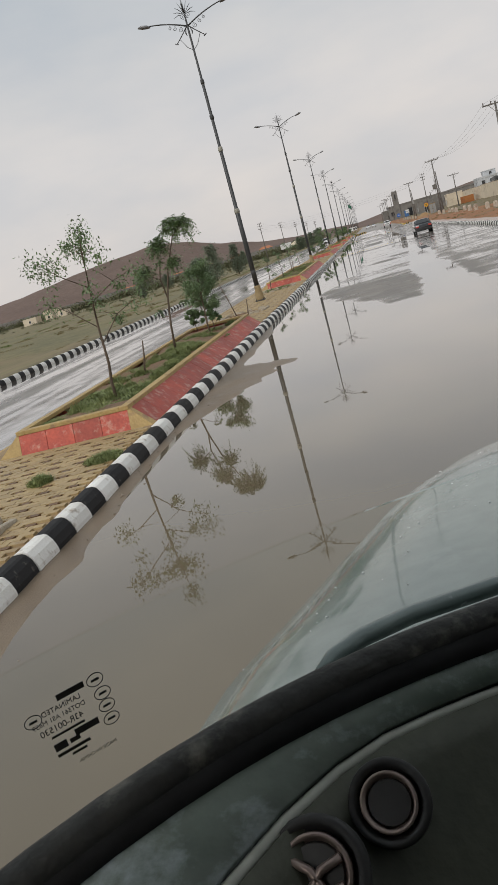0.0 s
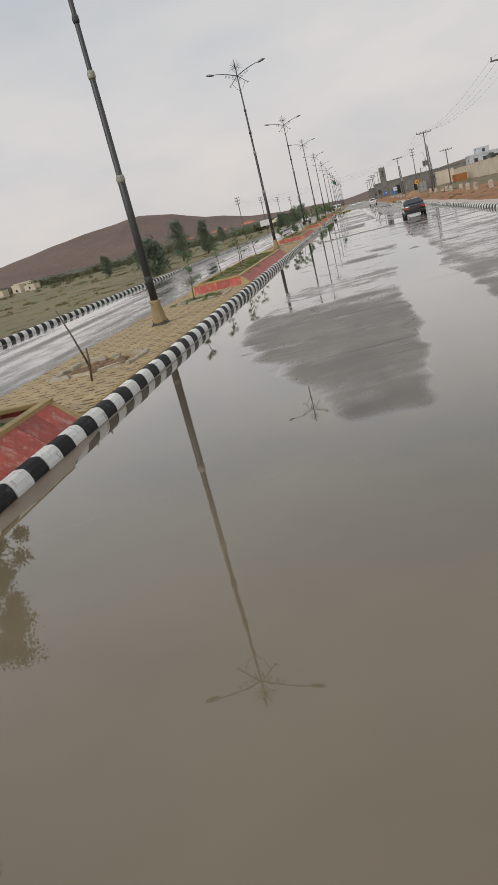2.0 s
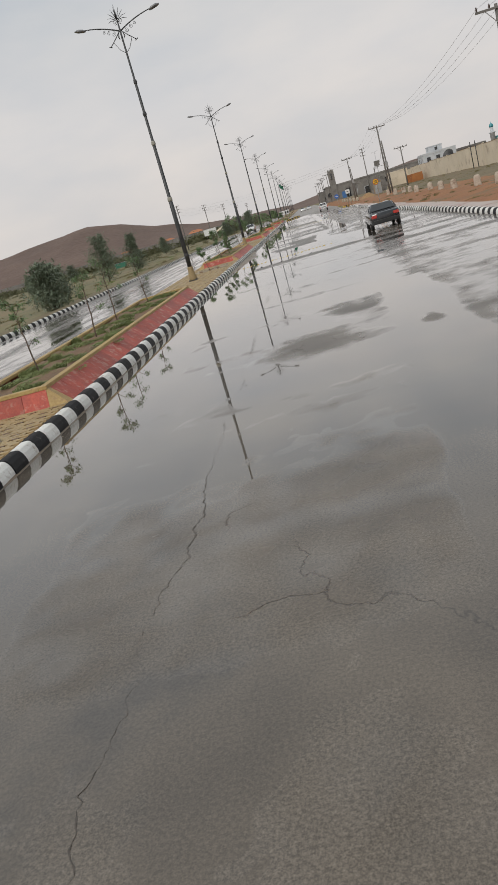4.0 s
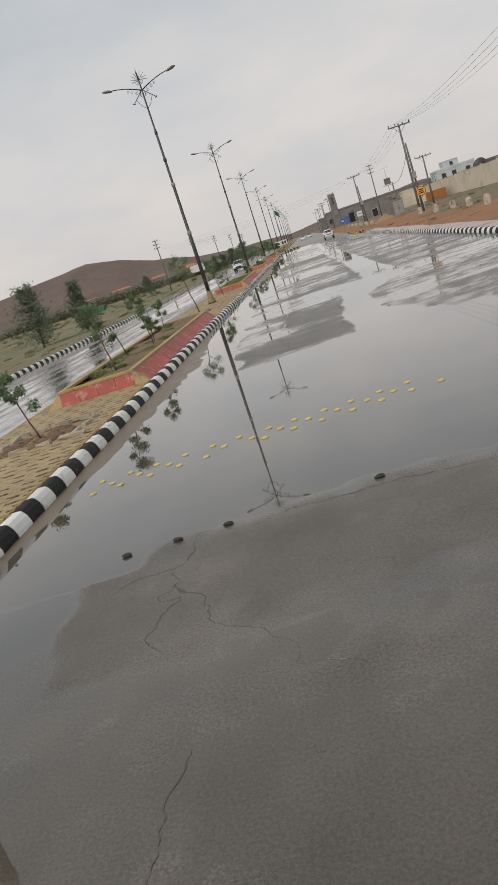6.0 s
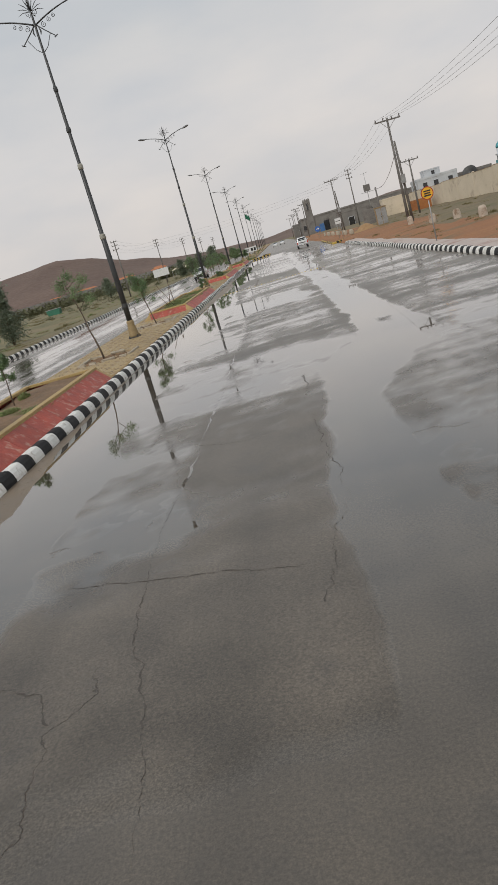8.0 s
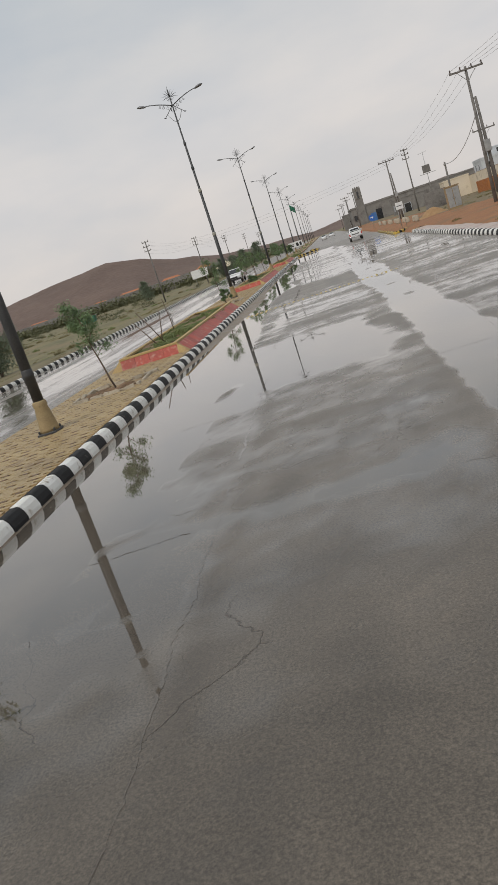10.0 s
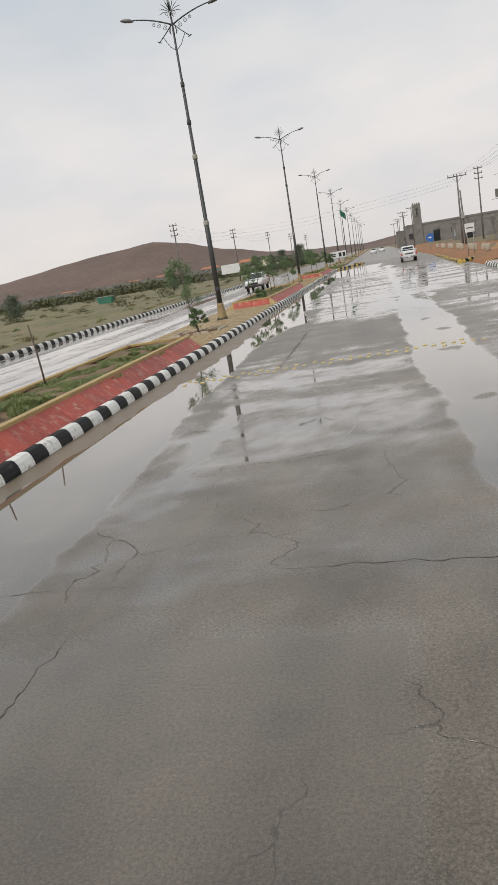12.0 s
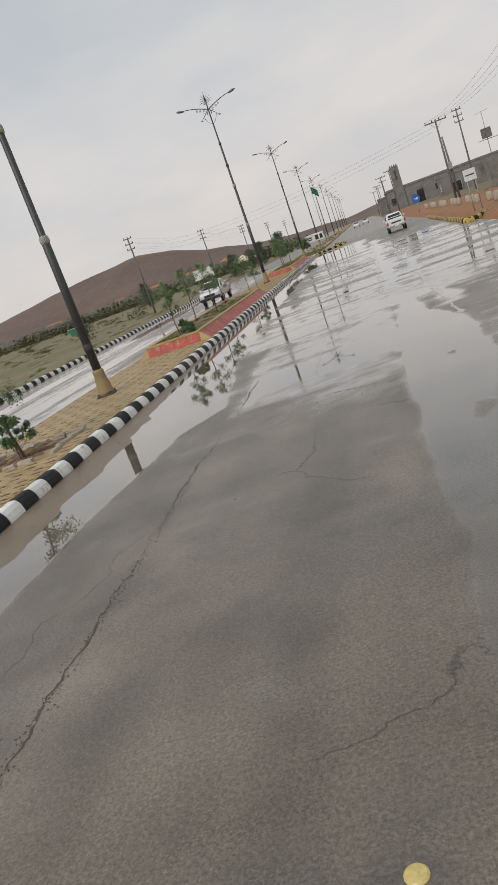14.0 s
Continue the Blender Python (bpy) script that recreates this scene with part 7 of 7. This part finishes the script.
part("flag", bm, FLAG_GREEN, flag, "plain green cloth", True).modifiers.new("thick", "SOLIDIFY").thickness = 0.01

pickup_truck(pose(9.0, 168, 0.0), "white double-cab pickup truck seen from behind on the wet road")
pickup_truck(pose(-6.6, 152, 0.0, 0, 0, 180), "white pickup truck facing along the far carriageway", False)
sedan(pose(9.2, 41.8, 0.0), "small black saloon car on the wet road", CAR_BLACK)
sedan(pose(4.2, 305, 0.0, 0, 0, 180), "white saloon car parked far ahead", CAR_WHITE)
sedan(pose(6.8, 322, 0.0, 0, 0, 180), "white saloon car parked far ahead", CAR_WHITE)


# ---------------------------------------------------------------- the old bonneted lorry in which the shot begins
LORRY_PAINT = surface("grey_green_lorry_paint", (0.135, 0.178, 0.164), (0.200, 0.248, 0.230), 1.6, 0.20, 0.06, fine=18, rough_var=0.10, coat=0.5, stain=(0.25, 0.30, 0.28), stain_amount=0.25, stain_scale=2.4)
SILL_PAINT = surface("scuffed_green_sill_paint", (0.055, 0.073, 0.058), (0.100, 0.124, 0.102), 5.0, 0.45, 0.2, fine=30, stain=(0.22, 0.255, 0.26), stain_amount=0.34, stain_scale=9)
DASH = surface("olive_grey_dashboard", (0.033, 0.036, 0.024), (0.054, 0.058, 0.040), 4.0, 0.6, 0.15, fine=60)
DASH_EDGE = surface("pale_dashboard_edge", (0.22, 0.23, 0.20), (0.32, 0.33, 0.29), 4.0, 0.5, 0.1)
GASKET = surface("black_windscreen_rubber", (0.010, 0.010, 0.009), (0.030, 0.029, 0.026), 9.0, 0.62, 0.7, fine=38, spec=0.35, stain=(0.10, 0.095, 0.080), stain_amount=0.16, stain_scale=16)
VENT_RING = surface("brushed_bronze_ring", (0.20, 0.15, 0.13), (0.30, 0.24, 0.21), 10, 0.4, 0.05, metal=0.5)
# near-black: rubber lip together with the shadow in the gap below it
GASKET_GAP = surface("black_rubber_and_gap_shade", (0.004, 0.004, 0.004), (0.012, 0.012, 0.012), 8.0, 0.8, 0.2, fine=25, spec=0.2)
FRINGE = surface("grey_brown_fringe", (0.06, 0.05, 0.045), (0.15, 0.13, 0.12), 6, 0.9, 0.2)
lorry = thing("lorry", pose(3.948, -37.397, 0), "old pale grey-green bonneted lorry with open windscreen on flooded road", "lorry")
EYE = 2.458


def scuttle(x):
    """Plan of the curved windscreen base."""
    d = abs(x - 0.45)
    return 0.80 - 0.40 * d ** 2 - 0.25 * d ** 6


def sheet(rows, thick):
    """A sheet through rows of points, given thickness downwards along its normals."""
    bm = bmesh.new()
    vs = [[bm.verts.new(p) for p in r] for r in rows]
    for a, b in zip(vs, vs[1:]):
        for k in range(len(a) - 1):
            bm.faces.new((a[k], a[k + 1], b[k + 1], b[k]))
    bmesh.ops.recalc_face_normals(bm, faces=bm.faces)
    bmesh.ops.solidify(bm, geom=bm.faces[:], thickness=thick)
    return bm


# bonnet: stations from the scuttle to the nose
rows = []
for i in range(29):
    y = 0.66 + 1.52 * i / 28
    w = float(np.interp(y, [0.66, 0.96, 1.15, 1.43, 1.6, 1.73, 1.91, 2.1, 2.18], [0.85, 0.81, 0.745, 0.655, 0.595, 0.53, 0.41, 0.25, 0.08]))
    rim = EYE + float(np.interp(y, [0.66, 1.0, 1.4, 1.8, 2.0, 2.1, 2.18], [-0.53, -0.57, -0.61, -0.645, -0.663, -0.68, -0.73]))
    rise = 0.085 * min(1.0, (2.20 - y) / 0.5)
    row = [(0.45 - w - 0.01, y, rim - 0.40), (0.45 - w, y, rim - 0.06)]
    for k in range(25):
        v = -1 + 2 * k / 24
        row.append((0.45 + 0.985 * w * v, y, rim + rise * (1 - v * v) - 0.035 * abs(v) ** 14))
    row += [(0.45 + w, y, rim - 0.06), (0.45 + w + 0.01, y, rim - 0.40)]
    rows.append(row)
part("bonnet", sheet(rows, 0.012), LORRY_PAINT, lorry, "wet pale grey-green bonnet", True)
rng = random.Random(31)
bm = bmesh.new()
for _ in range(120):
    y, v = rng.uniform(0.95, 2.05), rng.uniform(-0.97, 0.3)
    w = float(np.interp(y, [0.96, 1.43, 1.73, 1.91, 2.1], [0.81, 0.655, 0.53, 0.41, 0.25]))
    rim = EYE + float(np.interp(y, [0.66, 1.0, 1.4, 1.8, 2.0, 2.1, 2.18], [-0.53, -0.57, -0.61, -0.645, -0.663, -0.68, -0.73]))
    r = rng.uniform(0.0008, 0.0024)
    z = rim + 0.085 * min(1.0, (2.20 - y) / 0.5) * (1 - v * v) - 0.035 * abs(v) ** 14
    bmesh.ops.create_icosphere(bm, subdivisions=1, radius=r, matrix=pose(0.45 + 0.985 * w * v, y, z + 0.001) @ Matrix.Diagonal((1, 1, 0.5, 1)))
part("raindrops", bm, CLEAR_LENS, lorry, "beads of rain on the bonnet", True)["kind"] = "stuff"
part("nose", block(bmesh.new(), 0.15, 0.75, 2.02, 2.16, 0.95, 1.56, 0.05), LORRY_PAINT, lorry)
for sx in (-1, 1):
    bm = bmesh.new()
    x = 0.45 + sx * 0.84
    tube(bm, [(x, 0.62, 0.85), (x, 0.85, 1.08), (x, 1.35, 1.16), (x, 1.80, 1.06), (x, 2.05, 0.80)], [0.08, 0.12, 0.13, 0.12, 0.06], 12)
    part("mudguard", bm, LORRY_PAINT, lorry, "rounded front mudguard", True)
    wheel(lorry, x, 1.35, 0.50, 0.28)
    wheel(lorry, x, -0.95, 0.50, 0.28)
part("chassis", block(bmesh.new(), 0.05, 0.85, -1.3, 2.25, 0.62, 0.95, 0.02), RUBBER, lorry, "dark chassis")
part("bumper", block(bmesh.new(), -0.60, 1.50, 2.30, 2.42, 0.55, 0.85, 0.03), LORRY_PAINT, lorry)
xs = [-0.46 + 1.82 * k / 40 for k in range(41)]
rows = [[(x, scuttle(x) - 0.02, EYE - 0.445), (x, scuttle(x) + 0.05, EYE - 0.468), (0.45 + (x - 0.45) * 0.97, scuttle(x) + 0.14, EYE - 0.54), (0.45 + (x - 0.45) * 0.95, scuttle(x) + 0.16, EYE - 1.0)] for x in xs]
part("scuttle", sheet(rows, 0.01), LORRY_PAINT, lorry, "painted panel under the windscreen", True)
bm = tube(bmesh.new(), [(x, scuttle(x) - 0.012, EYE - 0.422) for x in xs], 0.019, 14)
part("windscreen_seal", bm, GASKET, lorry, "thick black weathered rubber seal", True)
# inner lip, its black also painting the shaded gap under the seal
bm = tube(bmesh.new(), [(x, scuttle(x) - 0.032, EYE - 0.434) for x in xs], 0.014, 12)
part("seal_lip_and_gap", bm, GASKET_GAP, lorry, "black inner lip of the seal with its shaded gap", True)
RUST_LINE = surface("rust_under_seal", (0.10, 0.045, 0.018), (0.20, 0.095, 0.040), 14, 0.8, 0.3, fine=60)
part("rust_strip", tube(bmesh.new(), [(x, scuttle(x) - 0.045, EYE - 0.4440) for x in xs], 0.005, 6), RUST_LINE, lorry, "strip of rust under the seal", True)
inset = lambda x: 0.071 + 3.2 * max(0.0, abs(x - 0.45) - 0.53) ** 2
rows = [[(x, scuttle(x) - 0.030, EYE - 0.436), (x + 0.004, scuttle(x) - 0.045, EYE - 0.448), (x + 0.008, scuttle(x) - inset(x) + 0.006, EYE - 0.460)] for x in xs]
part("sill", sheet(rows, 0.008), SILL_PAINT, lorry, "scuffed green painted metal sill", True)
edge = [(x + 0.008, scuttle(x) - inset(x), EYE - 0.464) for x in xs]
part("dashboard_edge", tube(bmesh.new(), edge, 0.006, 8), DASH_EDGE, lorry, "pale rolled dashboard edge", True)
rows = []
for v in (0.0, 0.03, 0.08, 0.16, 0.26, 0.40, 0.60):
    row = []
    for i, (x, y, z) in enumerate(edge):
        side = (x - 0.45) * -0.2
        row.append((x + side * v * 0.9, y - v * 0.72, z - v * 0.74 - 0.004))
    rows.append(row)
part("dashboard", sheet(rows, 0.012), DASH, lorry, "dark olive-grey dashboard", True)


def vent(x, y, z, r, slats, label):
    """A round air vent facing the driver."""
    face = look((x, y, z), (x - 0.02, y - 0.50, z + 0.45)) @ pose(0, 0, 0, 0, 0, 0)
    bm = lathe(bmesh.new(), [(r * 0.80, -0.01), (r * 0.98, -0.004), (r, 0.006), (r * 0.94, 0.014), (r * 0.80, 0.012), (r * 0.76, 0.002)], 28)
    v = part("vent", bm, RUBBER, lorry, label, True)
    v.matrix_basis = face @ Matrix.Diagonal((1, 1, -1, 1))
    part("vent_ring", lathe(bmesh.new(), [(r * 0.58, 0.004), (r * 0.60, 0.013), (r * 0.68, 0.013), (r * 0.70, 0.004)], 28), VENT_RING, v, "bronze ring", True)
    part("vent_core", lathe(bmesh.new(), [(r * 0.56, 0.001), (r * 0.50, 0.007)], 24), SIGN_BLACK, v, "dark core")
    if slats:
        for pts in ([(-0.5, 0.25), (-0.1, 0.05), (0.15, -0.3), (0.2, -0.5)], [(0.5, 0.25), (0.1, 0.05), (-0.15, -0.3), (-0.2, -0.5)], [(-0.52, -0.2), (0, -0.42), (0.52, -0.2)]):
            part("slat", tube(bmesh.new(), [(a * r, b * r, 0.012) for a, b in pts], 0.004, 6), VENT_RING, v, "curved slat", True)
    return v


vent(-0.090, 0.543, EYE - 0.482, 0.037, False, "round black air vent with a bronze ring")
vent(-0.1545, 0.488, EYE - 0.495, 0.045, True, "round black air vent with curved bronze slats")
vent(-0.255, 0.405, EYE - 0.510, 0.044, False, "round dark closed vent")
bm = tube(bmesh.new(), [(-0.152, 0.675, EYE - 0.465), (-0.147, 0.676, EYE - 0.432), (-0.133, 0.690, EYE - 0.423), (-0.103, 0.718, EYE - 0.421), (-0.046, 0.750, EYE - 0.421), (0.052, 0.785, EYE - 0.422), (0.26, 0.835, EYE - 0.424), (0.30, 0.840, EYE - 0.434), (0.31, 0.840, EYE - 0.470)], 0.0105, 10)
HANDLE_PAINT = surface("chipped_handle_paint", (0.10, 0.135, 0.128), (0.16, 0.20, 0.19), 9, 0.35, 0.15, fine=40, coat=0.4, stain=(0.62, 0.64, 0.63), stain_amount=0.16, stain_scale=26)
part("grab_handle", bm, HANDLE_PAINT, lorry, "painted grab handle with chipped paint", True)
# lower edge of the windscreen glass, with the maker's printed mark
GLASS = bpy.data.materials.new("clear_windscreen_glass")
GLASS.use_nodes = True
gb = GLASS.node_tree.nodes["Principled BSDF"]
gb.inputs["Base Color"].default_value, gb.inputs["Roughness"].default_value = (0.97, 0.99, 0.98, 1), 0.0
gb.inputs["Transmission Weight"].default_value, gb.inputs["IOR"].default_value = 1.0, 1.02
glass_at = lambda x, h: Vector((x, scuttle(x) - 0.020 - 0.45 * h, EYE - 0.425 + h))
pane = part("windscreen_pane", sheet([[glass_at(x, h) for x in xs] for h in (0.0, 0.05, 0.10, 0.15, 0.20)], 0.002), GLASS, lorry, "low clear strip of curved windscreen glass")
pane.visible_shadow = False
PRINT = surface("black_glass_print", (0.035, 0.031, 0.026), (0.060, 0.053, 0.045), 30, 0.6, 0.0)
middle = glass_at(-0.297, 0.128)
along, rise = (glass_at(-0.287, 0.128) - glass_at(-0.307, 0.128)).normalized(), (glass_at(-0.297, 0.138) - glass_at(-0.297, 0.118)).normalized()
out = (-along).cross(rise)
spot = Matrix((( -along.x, rise.x, out.x, middle.x), (-along.y, rise.y, out.y, middle.y), (-along.z, rise.z, out.z, middle.z), (0, 0, 0, 1))) @ Matrix.Translation((0, 0, -0.006)) @ pose(0.0065, -0.001, 0, 0, 0, 4) @ Matrix.Diagonal((1.0, 1.5, 1.0, 1.0))


def print_bar(u, v, w, h, label="plain printed bar"):
    part("print_bar", block(bmesh.new(), u - w / 2, u + w / 2, v - h / 2, v + h / 2, -0.0002, 0.0002), PRINT, pane, label).matrix_basis = spot


def print_ring(u, v, r, flat=0.75):
    bm = tube(bmesh.new(), [(u + r * math.cos(a), v + r * flat * math.sin(a), 0) for a in [2 * math.pi * k / 24 for k in range(25)]], 0.00035, 5)
    part("print_ring", bm, PRINT, pane, "printed ring", True).matrix_basis = spot


def print_words(words, u, v, size):
    curve = bpy.data.curves.new("print_words", "FONT")
    curve.body, curve.size, curve.align_x, curve.extrude = words, size, "CENTER", 0.0001
    holder = bpy.data.objects.new("print_words", curve)
    me = bpy.data.meshes.new_from_object(holder)
    bpy.data.objects.remove(holder)
    me.materials.clear()
    me.materials.append(PRINT)
    ob = new("print_words", me)
    ob.parent, ob.matrix_basis = pane, spot @ Matrix.Translation((u, v, 0))
    ob["label"] = "small black printed words"


print_bar(-0.010, 0.0255, 0.021, 0.0042, "plain bar in place of a maker's mark")
print_words("LAMINATED", -0.004, 0.0172, 0.0055)
print_words("DOT561 AS1 M659", 0.001, 0.0112, 0.0050)
print_words("43R-001530", 0.003, 0.0038, 0.0068)
print_bar(0.001, 0.0005, 0.026, 0.0016)
print_bar(-0.012, -0.0045, 0.019, 0.0050)
print_bar(0.010, -0.0080, 0.010, 0.0058)
print_bar(-0.001, -0.0085, 0.008, 0.0034)
print_bar(0.002, -0.0145, 0.026, 0.0022)
print_bar(-0.001, -0.0185, 0.012, 0.0018)
print_words("MADE IN CHINA", -0.008, -0.0270, 0.0042)
for u, v in ((0.021, 0.018), (-0.029, 0.024), (-0.031, 0.0125), (-0.031, 0.0025), (-0.031, -0.0085)):
    print_ring(u, v, 0.0062)
    print_bar(u, v, 0.0060, 0.0016)
# plain cab shell that closes the place round the eye
part("roof", block(bmesh.new(), -0.58, 1.48, -0.75, 0.30, EYE + 0.50, EYE + 0.56, 0.02), SILL_PAINT, lorry)
part("back_wall", block(bmesh.new(), -0.58, 1.48, -0.81, -0.75, 0.95, EYE + 0.58, 0.02), SILL_PAINT, lorry)
part("cab_floor", block(bmesh.new(), -0.56, 1.46, -0.75, 0.62, 0.98, 1.06), RUBBER, lorry)
for sx, x in ((-1, -0.58), (1, 1.42)):
    part("door", block(bmesh.new(), x, x + 0.06, -0.75, 0.42, 1.02, EYE - 0.40, 0.02), SILL_PAINT, lorry, "painted cab door")
    part("quarter_panel", block(bmesh.new(), x, x + 0.06, -0.75, -0.15, EYE - 0.40, EYE + 0.54, 0.02), SILL_PAINT, lorry)
    part("pillar", tube(bmesh.new(), [(x + 0.03, 0.42, EYE - 0.45), (x + 0.03, 0.26, EYE + 0.52)], 0.035, 8), SILL_PAINT, lorry, "windscreen pillar")
cap = thing("bottle", pose(-0.36 + 3.948, 0.33 - 37.397, EYE - 0.62), "small dark bottle with printed cap and green cord", "bottle")
part("cap", lathe(bmesh.new(), [(0.028, 0.055), (0.036, 0.06), (0.037, 0.085), (0.030, 0.095), (0.005, 0.096)], 20), RUBBER, cap, "dark ribbed cap", True)
part("body", lathe(bmesh.new(), [(0.03, -0.03), (0.036, -0.02), (0.036, 0.03), (0.026, 0.056)], 20), DASH, cap, "", True)
part("cord", tube(bmesh.new(), spiral(0, 0, 0.036, 0.040, 3.0, 0.0, 40), 0.006, 6), GRASS, cap, "twisted bright green cord", True)
rng = random.Random(77)
fringe = thing("fringe", pose(-0.50 + 3.948, 0.10 - 37.397, EYE + 0.40), "grey-brown tasselled fringe hanging in the cab", "fringe")
part("band", block(bmesh.new(), -0.01, 0.02, -0.45, 0.25, 0.0, 0.10, 0.004), FRINGE, fringe)
bm = bmesh.new()
for k in range(90):
    y = rng.uniform(-0.44, 0.24)
    ln = rng.uniform(0.22, 0.55)
    tube(bm, [(0.005, y, 0.02), (rng.uniform(-0.01, 0.02), y + rng.uniform(-0.02, 0.02), -ln * 0.5), (rng.uniform(-0.02, 0.03), y + rng.uniform(-0.04, 0.04), -ln)], [0.004, 0.006, 0.003], 4)
part("tassels", bm, FRINGE, fringe, "frayed hanging strands")["kind"] = "stuff"
